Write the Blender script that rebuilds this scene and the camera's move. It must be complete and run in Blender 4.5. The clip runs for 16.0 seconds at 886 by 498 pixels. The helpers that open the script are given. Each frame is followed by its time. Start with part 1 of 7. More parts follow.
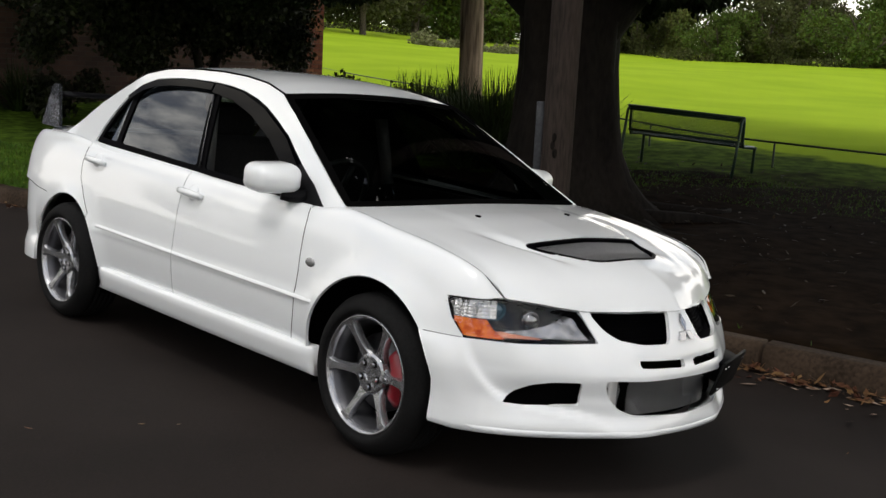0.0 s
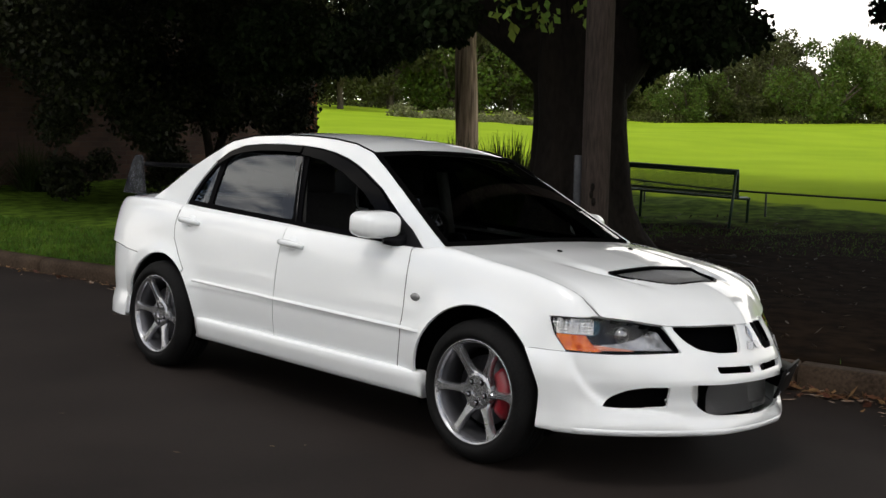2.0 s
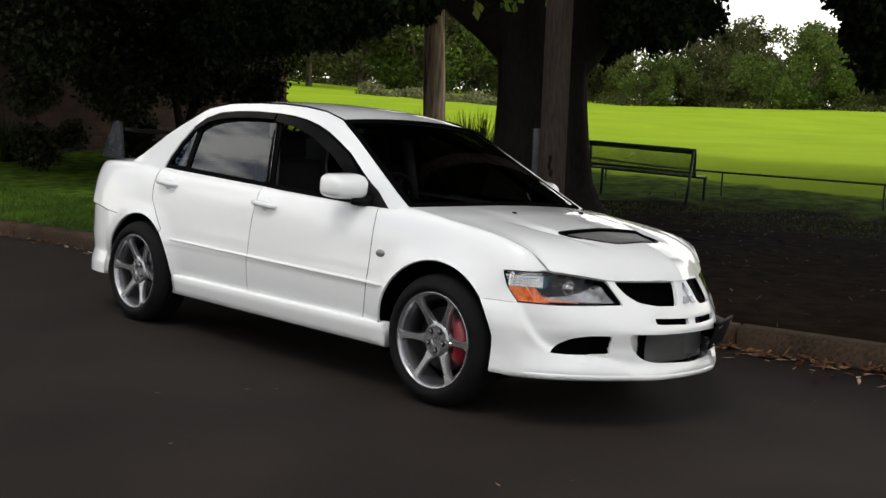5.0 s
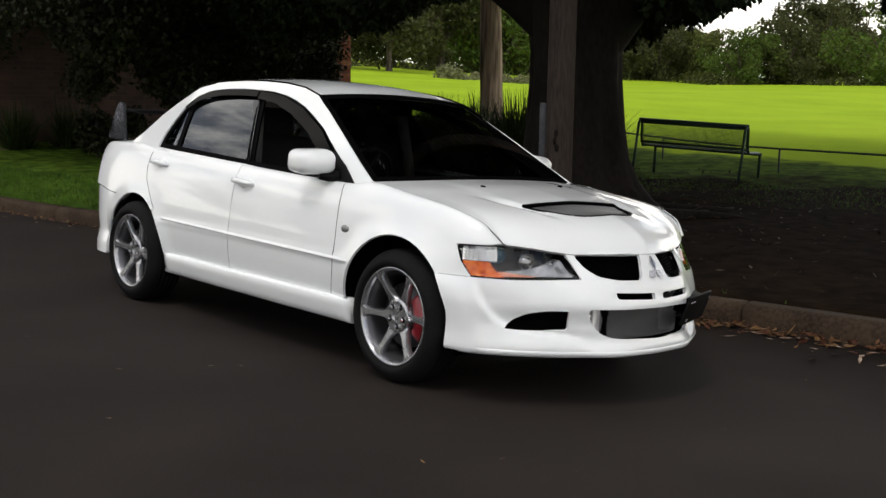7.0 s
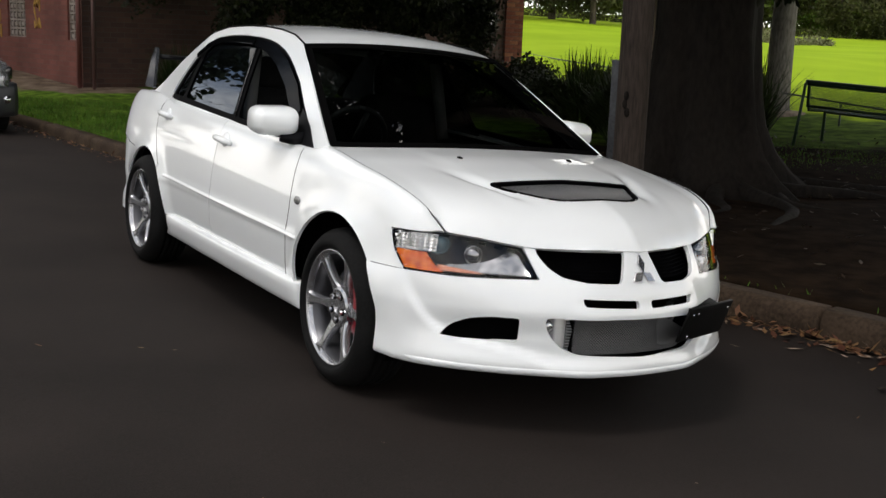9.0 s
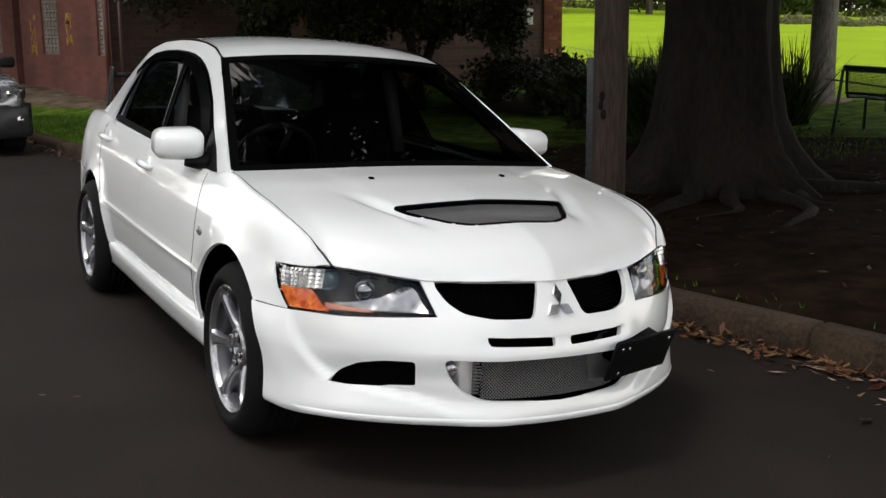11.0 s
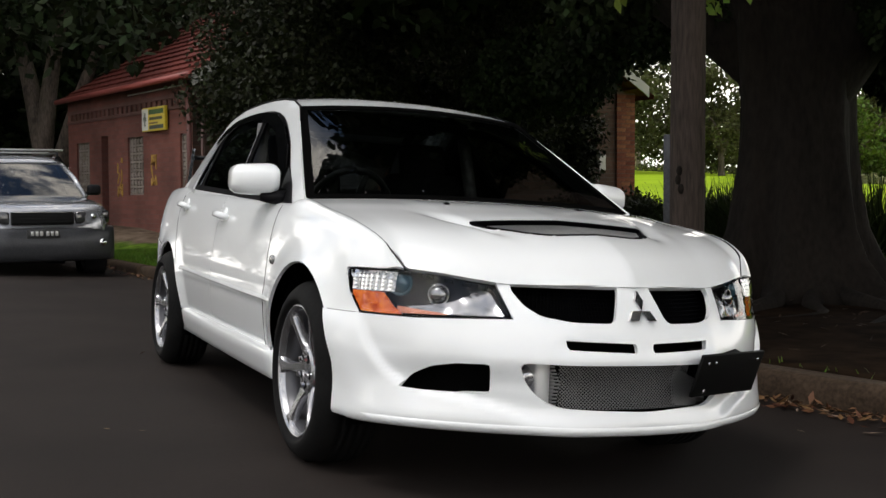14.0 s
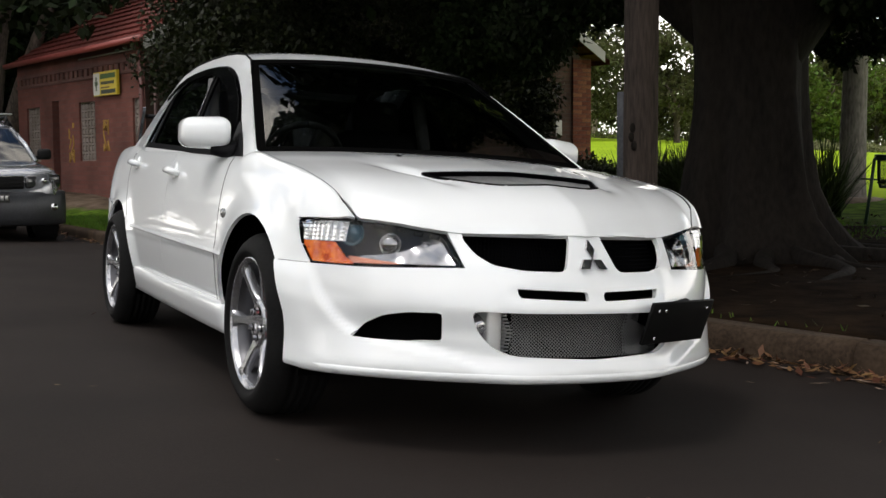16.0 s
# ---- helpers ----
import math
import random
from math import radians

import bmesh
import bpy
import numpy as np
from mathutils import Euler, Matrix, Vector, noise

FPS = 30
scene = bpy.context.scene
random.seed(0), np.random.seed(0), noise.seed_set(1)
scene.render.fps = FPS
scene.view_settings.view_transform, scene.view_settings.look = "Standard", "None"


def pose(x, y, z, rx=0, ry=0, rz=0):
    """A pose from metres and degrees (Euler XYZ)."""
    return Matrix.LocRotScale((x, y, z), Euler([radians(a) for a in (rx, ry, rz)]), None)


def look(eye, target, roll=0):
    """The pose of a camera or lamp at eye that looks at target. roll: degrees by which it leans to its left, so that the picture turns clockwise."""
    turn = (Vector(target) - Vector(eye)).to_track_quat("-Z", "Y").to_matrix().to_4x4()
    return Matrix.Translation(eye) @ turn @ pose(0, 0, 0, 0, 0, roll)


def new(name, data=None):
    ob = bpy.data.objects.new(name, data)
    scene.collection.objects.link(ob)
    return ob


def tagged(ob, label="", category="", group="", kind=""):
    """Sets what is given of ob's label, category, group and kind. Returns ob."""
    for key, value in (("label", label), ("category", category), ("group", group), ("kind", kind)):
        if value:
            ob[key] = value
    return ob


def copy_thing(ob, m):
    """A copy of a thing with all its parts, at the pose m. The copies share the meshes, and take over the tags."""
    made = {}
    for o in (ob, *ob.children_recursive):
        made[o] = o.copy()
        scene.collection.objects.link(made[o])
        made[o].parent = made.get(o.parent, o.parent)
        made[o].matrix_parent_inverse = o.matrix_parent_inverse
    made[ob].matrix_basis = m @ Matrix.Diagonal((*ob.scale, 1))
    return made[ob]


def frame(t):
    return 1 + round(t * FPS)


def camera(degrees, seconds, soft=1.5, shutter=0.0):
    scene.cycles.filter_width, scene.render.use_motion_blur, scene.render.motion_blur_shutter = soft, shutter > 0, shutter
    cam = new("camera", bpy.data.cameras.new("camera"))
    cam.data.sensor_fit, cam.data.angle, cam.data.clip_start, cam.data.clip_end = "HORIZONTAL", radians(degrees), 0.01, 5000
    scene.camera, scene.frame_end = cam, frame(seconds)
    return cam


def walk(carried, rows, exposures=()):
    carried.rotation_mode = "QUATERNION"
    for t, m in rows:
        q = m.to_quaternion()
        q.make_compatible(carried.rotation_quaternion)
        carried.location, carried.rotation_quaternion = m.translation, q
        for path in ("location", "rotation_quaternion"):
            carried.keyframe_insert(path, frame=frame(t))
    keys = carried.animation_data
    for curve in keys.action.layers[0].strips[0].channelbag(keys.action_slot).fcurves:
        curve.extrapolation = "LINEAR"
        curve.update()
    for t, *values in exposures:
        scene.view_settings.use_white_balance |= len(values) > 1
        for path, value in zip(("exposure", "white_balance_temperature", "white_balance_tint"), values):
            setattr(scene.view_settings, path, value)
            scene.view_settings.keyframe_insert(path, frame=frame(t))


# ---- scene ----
cam = camera(43.05, 16.0)
PATH = [
    (0.0, pose(3.186, -3.533, 1.614, 79.88, -2.97, 46.29)),
    (0.5, pose(3.063, -3.749, 1.597, 82.39, -0.53, 41.06)),
    (1.0, pose(3.136, -3.946, 1.567, 84.41, -0.61, 42.53)),
    (1.5, pose(3.273, -4.137, 1.579, 83.74, -1.35, 44.98)),
    (2.0, pose(3.282, -4.351, 1.538, 83.51, -0.92, 44.65)),
    (2.5, pose(3.253, -4.511, 1.533, 81.79, -1.11, 45.04)),
    (3.0, pose(3.255, -4.549, 1.537, 82.96, -1.85, 45.02)),
    (3.2, pose(3.265, -4.555, 1.529, 82.95, -1.34, 44.15)),
    (5.5, pose(3.660, -4.649, 1.454, 82.58, -1.78, 42.81)),
    (6.0, pose(3.720, -4.573, 1.414, 83.28, -0.52, 41.74)),
    (6.5, pose(3.899, -4.378, 1.410, 83.47, -1.19, 44.03)),
    (7.0, pose(3.964, -4.130, 1.440, 81.66, -0.83, 47.65)),
    (7.5, pose(3.985, -3.759, 1.458, 81.14, -1.12, 47.78)),
    (8.0, pose(4.015, -3.399, 1.445, 78.85, -4.16, 54.75)),
    (8.5, pose(3.951, -3.056, 1.456, 78.97, -3.66, 55.67)),
    (9.0, pose(3.922, -2.727, 1.455, 79.02, -2.04, 58.72)),
    (9.5, pose(3.885, -2.423, 1.473, 77.00, -0.88, 60.01)),
    (10.0, pose(3.797, -2.207, 1.483, 78.00, 1.50, 59.48)),
    (10.2, pose(3.799, -2.114, 1.485, 78.49, 1.57, 59.93)),
    (12.5, pose(3.840, -1.909, 1.495, 77.96, -0.82, 64.64)),
    (13.0, pose(3.748, -1.971, 1.390, 80.20, 0.56, 62.80)),
    (13.5, pose(3.740, -1.966, 1.187, 82.71, 0.49, 63.32)),
    (14.0, pose(3.780, -1.968, 0.963, 87.42, 0.26, 65.64)),
    (14.5, pose(3.790, -1.950, 0.899, 85.55, -0.03, 65.15)),
    (15.0, pose(3.814, -1.945, 0.899, 85.87, -0.12, 63.26)),
    (15.5, pose(3.811, -1.948, 0.901, 85.66, 0.17, 63.96)),
    (16.0, pose(3.784, -1.949, 0.903, 85.80, 0.36, 63.48)),
]
# the film camera's slow automatic exposure, in stops
walk(cam, PATH, ((0.0, -0.20), (5.5, -0.17), (9.0, -0.06), (12.5, 0.0), (16.0, 0.05)))

# ---- light ----
world = bpy.data.worlds.new("sky")
scene.world = world
world.use_nodes = True
wn, wl = world.node_tree.nodes, world.node_tree.links
SUN_ELEVATION, SUN_ROTATION = radians(52), radians(167)
sky = wn.new("ShaderNodeTexSky")
sky.sky_type, sky.sun_disc = "NISHITA", False
sky.sun_elevation, sky.sun_rotation = SUN_ELEVATION, SUN_ROTATION
sky_coord = wn.new("ShaderNodeTexCoord")
cloud = wn.new("ShaderNodeTexNoise")
cloud.inputs["Scale"].default_value, cloud.inputs["Detail"].default_value = 5.5, 8
cloud_ramp = wn.new("ShaderNodeValToRGB")
cloud_ramp.color_ramp.elements[0].position, cloud_ramp.color_ramp.elements[1].position = 0.39, 0.55
cloud_mix = wn.new("ShaderNodeMix")
cloud_mix.data_type = "RGBA"
billow = wn.new("ShaderNodeTexNoise")
billow.inputs["Scale"].default_value, billow.inputs["Detail"].default_value = 13.0, 9
billow.inputs["Roughness"].default_value = 0.58
flatten = wn.new("ShaderNodeMapping")
flatten.inputs["Scale"].default_value = (1, 1, 1.9)
wl.new(sky_coord.outputs["Generated"], flatten.inputs["Vector"])
billow_ramp = wn.new("ShaderNodeValToRGB")
billow_ramp.color_ramp.elements[0].position, billow_ramp.color_ramp.elements[1].position = 0.42, 0.60
billow_ramp.color_ramp.elements[0].color, billow_ramp.color_ramp.elements[1].color = (5.6, 5.8, 6.4, 1), (22.0, 20.6, 18.4, 1)
wl.new(flatten.outputs["Vector"], billow.inputs["Vector"])
wl.new(billow.outputs["Fac"], billow_ramp.inputs["Fac"])
# bright haze low over the horizon
height = wn.new("ShaderNodeSeparateXYZ")
haze = wn.new("ShaderNodeMapRange")
haze.interpolation_type = "SMOOTHSTEP"
haze.inputs["From Min"].default_value, haze.inputs["From Max"].default_value = 0.14, 0.30
haze.inputs["To Min"].default_value, haze.inputs["To Max"].default_value = 1.0, 0.0
haze_mix, haze_cover = wn.new("ShaderNodeMix"), wn.new("ShaderNodeMath")
haze_mix.data_type = "RGBA"
haze_mix.inputs["B"].default_value = (17.0, 16.2, 15.2, 1)
haze_cover.operation = "MAXIMUM"
wl.new(sky_coord.outputs["Generated"], height.inputs["Vector"])
wl.new(height.outputs["Z"], haze.inputs["Value"])
wl.new(haze.outputs["Result"], haze_mix.inputs["Factor"])
wl.new(billow_ramp.outputs["Color"], haze_mix.inputs["A"])
wl.new(haze_mix.outputs["Result"], cloud_mix.inputs["B"])
wl.new(cloud_ramp.outputs["Color"], haze_cover.inputs[0])
wl.new(haze.outputs["Result"], haze_cover.inputs[1])
wl.new(sky_coord.outputs["Generated"], cloud.inputs["Vector"])
wl.new(cloud.outputs["Fac"], cloud_ramp.inputs["Fac"])
wl.new(haze_cover.outputs["Value"], cloud_mix.inputs["Factor"])
wl.new(sky.outputs["Color"], cloud_mix.inputs["A"])
wl.new(cloud_mix.outputs["Result"], wn["Background"].inputs["Color"])
wn["Background"].inputs["Strength"].default_value = 0.13
sun_data = bpy.data.lights.new("sun", "SUN")
sun_data.energy, sun_data.angle, sun_data.color = 1.1, radians(12), (1.0, 0.97, 0.92)
sun = new("sun", sun_data)
sun.matrix_world = look((3, -13, 27), (0, 0, 0))

# ---- materials ----
def principled(name):
    m = bpy.data.materials.new(name)
    m.use_nodes = True
    return m, m.node_tree.nodes, m.node_tree.links, m.node_tree.nodes["Principled BSDF"]


def plain(name, color, rough=0.5, metal=0.0, coat=0.0, spec=0.5):
    m, n, l, b = principled(name)
    b.inputs["Base Color"].default_value = (*color, 1)
    b.inputs["Roughness"].default_value, b.inputs["Metallic"].default_value = rough, metal
    b.inputs["Coat Weight"].default_value, b.inputs["Coat Roughness"].default_value = coat, 0.03
    b.inputs["Specular IOR Level"].default_value = spec
    return m


def varied(name, a, b2, scale=4.0, fine=60.0, rough=0.8, bump=0.3, bump_dist=0.01, stretch=(1, 1, 1), mid=None, metal=0.0, spec=0.15):
    """Two scales of noise between colours a and b2, with a fine relief."""
    m, n, l, b = principled(name)
    co = n.new("ShaderNodeTexCoord")
    mp = n.new("ShaderNodeMapping")
    mp.inputs["Scale"].default_value = stretch
    l.new(co.outputs["Object"], mp.inputs["Vector"])
    n1, n2 = n.new("ShaderNodeTexNoise"), n.new("ShaderNodeTexNoise")
    n1.inputs["Scale"].default_value, n1.inputs["Detail"].default_value = scale, 5
    n2.inputs["Scale"].default_value, n2.inputs["Detail"].default_value = fine, 4
    for x in (n1, n2):
        l.new(mp.outputs["Vector"], x.inputs["Vector"])
    add = n.new("ShaderNodeMath")
    add.operation = "MULTIPLY_ADD"
    add.inputs[1].default_value, add.inputs[2].default_value = 0.5, 0.0
    half = n.new("ShaderNodeMath")
    half.operation = "MULTIPLY_ADD"
    half.inputs[1].default_value = 0.5
    l.new(n1.outputs["Fac"], add.inputs[0])
    l.new(n2.outputs["Fac"], half.inputs[0])
    l.new(add.outputs[0], half.inputs[2])
    r = n.new("ShaderNodeValToRGB")
    r.color_ramp.elements[0].position, r.color_ramp.elements[1].position = 0.36, 0.64
    r.color_ramp.elements[0].color, r.color_ramp.elements[1].color = (*a, 1), (*b2, 1)
    if mid:
        e = r.color_ramp.elements.new(0.5)
        e.color = (*mid, 1)
    l.new(half.outputs[0], r.inputs["Fac"])
    l.new(r.outputs["Color"], b.inputs["Base Color"])
    b.inputs["Roughness"].default_value, b.inputs["Metallic"].default_value = rough, metal
    b.inputs["Specular IOR Level"].default_value = spec
    if bump:
        bp = n.new("ShaderNodeBump")
        bp.inputs["Strength"].default_value, bp.inputs["Distance"].default_value = bump, bump_dist
        l.new(half.outputs[0], bp.inputs["Height"])
        l.new(bp.outputs["Normal"], b.inputs["Normal"])
    return m


def thin_glass(name, tint, ior=1.5, rough=0.0):
    m, n, l, b = principled(name)
    n.remove(b)
    t, g, f, mix = n.new("ShaderNodeBsdfTransparent"), n.new("ShaderNodeBsdfGlossy"), n.new("ShaderNodeLayerWeight"), n.new("ShaderNodeMixShader")
    t.inputs["Color"].default_value = (*tint, 1)
    g.inputs["Roughness"].default_value = rough
    r0 = ((ior - 1) / (ior + 1)) ** 2
    f.inputs["Blend"].default_value = 0.5
    p5, fac = n.new("ShaderNodeMath"), n.new("ShaderNodeMath")
    p5.operation, fac.operation = "POWER", "MULTIPLY_ADD"
    p5.inputs[1].default_value = 4.5
    fac.inputs[1].default_value, fac.inputs[2].default_value = 1 - r0, r0
    l.new(f.outputs["Facing"], p5.inputs[0])
    l.new(p5.outputs[0], fac.inputs[0])
    l.new(fac.outputs[0], mix.inputs["Fac"])
    l.new(t.outputs[0], mix.inputs[1])
    l.new(g.outputs[0], mix.inputs[2])
    l.new(mix.outputs[0], n["Material Output"].inputs["Surface"])
    return m


def random_tone(m, spread, value=0.25):
    """Each object or island of the material takes its own tone."""
    n, l = m.node_tree.nodes, m.node_tree.links
    b = n["Principled BSDF"]
    src = b.inputs["Base Color"].links[0].from_socket
    info, geo = n.new("ShaderNodeObjectInfo"), n.new("ShaderNodeNewGeometry")
    add = n.new("ShaderNodeMath")
    add.operation = "ADD"
    frac = n.new("ShaderNodeMath")
    frac.operation = "FRACT"
    l.new(info.outputs["Random"], add.inputs[0])
    l.new(geo.outputs["Random Per Island"], add.inputs[1])
    l.new(add.outputs[0], frac.inputs[0])
    mr = n.new("ShaderNodeMapRange")
    mr.inputs["To Min"].default_value, mr.inputs["To Max"].default_value = 1 - value, 1 + value
    l.new(frac.outputs[0], mr.inputs["Value"])
    hue = n.new("ShaderNodeMapRange")
    hue.inputs["To Min"].default_value, hue.inputs["To Max"].default_value = 0.5 - spread, 0.5 + spread
    l.new(frac.outputs[0], hue.inputs["Value"])
    hs = n.new("ShaderNodeHueSaturation")
    l.new(src, hs.inputs["Color"])
    l.new(mr.outputs[0], hs.inputs["Value"])
    l.new(hue.outputs[0], hs.inputs["Hue"])
    l.new(hs.outputs[0], b.inputs["Base Color"])
    return m


def leaf_mat(name, a, b2, value=0.45, trans=0.25):
    m = varied(name, a, b2, 1.3, 9.0, 0.5, 0.0)
    random_tone(m, 0.025, value)
    n, l = m.node_tree.nodes, m.node_tree.links
    b = n["Principled BSDF"]
    tr, mix = n.new("ShaderNodeBsdfTranslucent"), n.new("ShaderNodeMixShader")
    mix.inputs["Fac"].default_value = trans
    l.new(b.inputs["Base Color"].links[0].from_socket, tr.inputs["Color"])
    l.new(b.outputs[0], mix.inputs[1])
    l.new(tr.outputs[0], mix.inputs[2])
    l.new(mix.outputs[0], n["Material Output"].inputs["Surface"])
    return m


def brick_mat(name, c1, c2, mortar, scale=1.0):
    m, n, l, b = principled(name)
    co, br = n.new("ShaderNodeTexCoord"), n.new("ShaderNodeTexBrick")
    l.new(co.outputs["UV"], br.inputs["Vector"])
    br.inputs["Color1"].default_value, br.inputs["Color2"].default_value, br.inputs["Mortar"].default_value = (*c1, 1), (*c2, 1), (*mortar, 1)
    br.inputs["Scale"].default_value = scale
    br.inputs["Mortar Size"].default_value, br.inputs["Mortar Smooth"].default_value = 0.006, 0.3
    br.inputs["Brick Width"].default_value, br.inputs["Row Height"].default_value = 0.24, 0.086
    no = n.new("ShaderNodeTexNoise")
    no.inputs["Scale"].default_value, no.inputs["Detail"].default_value = 1.2, 6
    l.new(co.outputs["Object"], no.inputs["Vector"])
    mr = n.new("ShaderNodeMapRange")
    mr.inputs["From Min"].default_value, mr.inputs["From Max"].default_value = 0.3, 0.7
    mr.inputs["To Min"].default_value, mr.inputs["To Max"].default_value = 0.65, 1.25
    l.new(no.outputs["Fac"], mr.inputs["Value"])
    hs = n.new("ShaderNodeHueSaturation")
    l.new(br.outputs["Color"], hs.inputs["Color"])
    l.new(mr.outputs[0], hs.inputs["Value"])
    l.new(hs.outputs[0], b.inputs["Base Color"])
    bp = n.new("ShaderNodeBump")
    bp.inputs["Strength"].default_value, bp.inputs["Distance"].default_value = 0.6, 0.008
    bp.invert = True
    l.new(br.outputs["Fac"], bp.inputs["Height"])
    l.new(bp.outputs["Normal"], b.inputs["Normal"])
    b.inputs["Roughness"].default_value = 0.85
    return m


PAINT = plain("white_paint", (0.86, 0.882, 0.892), 0.30, 0.0, 1.0)
PAINT.node_tree.nodes["Principled BSDF"].inputs["Coat IOR"].default_value = 1.5
BLACK_TRIM = plain("black_trim", (0.002, 0.002, 0.0025), 0.4, 0, 0, 0.01)
VISOR = plain("smoked_visor", (0.002, 0.002, 0.0025), 0.08, 0, 0, 0.03)
RUBBER = varied("tyre_rubber", (0.004, 0.004, 0.0042), (0.010, 0.0098, 0.0098), 6, 90, 0.8, 0.2, 0.002, spec=0.12)
ALLOY = varied("alloy", (0.36, 0.365, 0.385), (0.48, 0.485, 0.505), 8, 120, 0.26, 0.05, 0.001, metal=0.85, spec=0.5)
ALLOY_DARK = plain("alloy_inner", (0.25, 0.25, 0.26), 0.4, 0.9)
CHROME = plain("chrome", (0.75, 0.75, 0.76), 0.08, 1.0)
RED = plain("caliper_red", (0.20, 0.007, 0.015), 0.35, 0.0, 0.4)
STEEL = varied("disc_steel", (0.07, 0.07, 0.075), (0.14, 0.14, 0.145), 10, 80, 0.35, 0.1, 0.001, metal=0.9)
# near-black for liners and seals, and standing in for shade in hollows
DARK = plain("dark_void", (0.003, 0.003, 0.003), 0.9, 0, 0, 0.0)
CABIN = varied("cabin_cloth", (0.005, 0.005, 0.0055), (0.012, 0.0115, 0.012), 5, 60, 0.85, 0.2, 0.003, spec=0.2)
LINING = plain("pillar_grey", (0.035, 0.036, 0.038), 0.7, 0, 0, 0.1)
GLASS = thin_glass("tinted_glass", (0.28, 0.305, 0.30), 1.5)
SIDE_GLASS = thin_glass("side_glass", (0.09, 0.10, 0.12), 1.60)
SIDE_GLASS.node_tree.nodes["Glossy BSDF"].inputs["Color"].default_value = (0.86, 0.92, 1.0, 1)
LENS = thin_glass("lamp_lens", (0.93, 0.94, 0.95), 1.42)
AMBER = varied("amber", (0.42, 0.035, 0.006), (0.98, 0.30, 0.03), 34, 150, 0.10, 0.5, 0.004, mid=(0.75, 0.12, 0.012), spec=0.6)
FACET = plain("reflector", (0.85, 0.85, 0.85), 0.12, 0.9)
SMOKE = varied("lamp_housing", (0.010, 0.010, 0.011), (0.03, 0.03, 0.034), 7, 60, 0.4, 0.05, 0.001, metal=0.3)
MESH_MAT = plain("intercooler_metal", (0.42, 0.42, 0.42), 0.4, 0.85)
TRAY = varied("lamp_silver", (0.25, 0.25, 0.26), (0.55, 0.545, 0.56), 9, 40, 0.22, 0.05, 0.001, metal=0.7, spec=0.5)
SMOKE_CHROME = plain("smoked_chrome", (0.34, 0.34, 0.35), 0.1, 1.0)

# ---- mesh helpers ----
def part(name, bm, material, parent=None, label="", smooth=True):
    me = bpy.data.meshes.new(name)
    if smooth:
        for f in bm.faces:
            f.smooth = True
    bm.to_mesh(me)
    bm.free()
    for m in material if isinstance(material, (list, tuple)) else [material]:
        me.materials.append(m)
    ob = new(name, me)
    if parent:
        ob.parent = parent
    if label:
        ob["label"] = label
    return ob


def empty(name, m=None, parent=None):
    ob = new(name)
    ob.empty_display_size = 0.1
    if m is not None:
        ob.matrix_basis = m
    if parent:
        ob.parent = parent
    return ob


def box(bm, lo, hi, bevel=0.0, m=None, segments=2):
    """An axis-aligned box between two corners, with rounded edges."""
    r = bmesh.ops.create_cube(bm, size=1)
    vs = r["verts"]
    for v in vs:
        v.co = Vector([lo[k] + (v.co[k] + 0.5) * (hi[k] - lo[k]) for k in range(3)])
    if bevel:
        es = {e for v in vs for e in v.link_edges}
        r2 = bmesh.ops.bevel(bm, geom=list(es), offset=bevel, segments=segments, affect="EDGES", profile=0.5)
        vs = list({v for f in r2["faces"] for v in f.verts} | {v for v in vs if v.is_valid})
    if m is not None:
        bmesh.ops.transform(bm, matrix=m, verts=vs)
    return vs


def tube(bm, pts, radii, seg=8, cap=True):
    """A round tube along points; radii is one number or one a point."""
    pts = [Vector(p) for p in pts]
    if not isinstance(radii, (list, tuple)):
        radii = [radii] * len(pts)
    rings, up = [], None
    for i, p in enumerate(pts):
        d = (pts[min(i + 1, len(pts) - 1)] - pts[max(i - 1, 0)]).normalized()
        if up is None:
            up = d.orthogonal().normalized()
        up = (up - d * up.dot(d)).normalized()
        s = d.cross(up)
        rings.append([bm.verts.new(p + float(radii[i]) * (math.cos(a) * up + math.sin(a) * s)) for a in [2 * math.pi * k / seg for k in range(seg)]])
    for a, b in zip(rings, rings[1:]):
        for k in range(seg):
            bm.faces.new((a[k], a[(k + 1) % seg], b[(k + 1) % seg], b[k]))
    if cap:
        bm.faces.new(rings[0][::-1])
        bm.faces.new(rings[-1])
    return rings


def lathe(bm, profile, seg=48, closed=False):
    """Turns a profile of (radius, height) round the z axis."""
    rings = [[bm.verts.new((r * math.cos(2 * math.pi * k / seg), r * math.sin(2 * math.pi * k / seg), h)) for k in range(seg)] for r, h in profile]
    pairs = list(zip(rings, rings[1:])) + ([(rings[-1], rings[0])] if closed else [])
    for a, b in pairs:
        for k in range(seg):
            bm.faces.new((a[k], a[(k + 1) % seg], b[(k + 1) % seg], b[k]))
    return rings


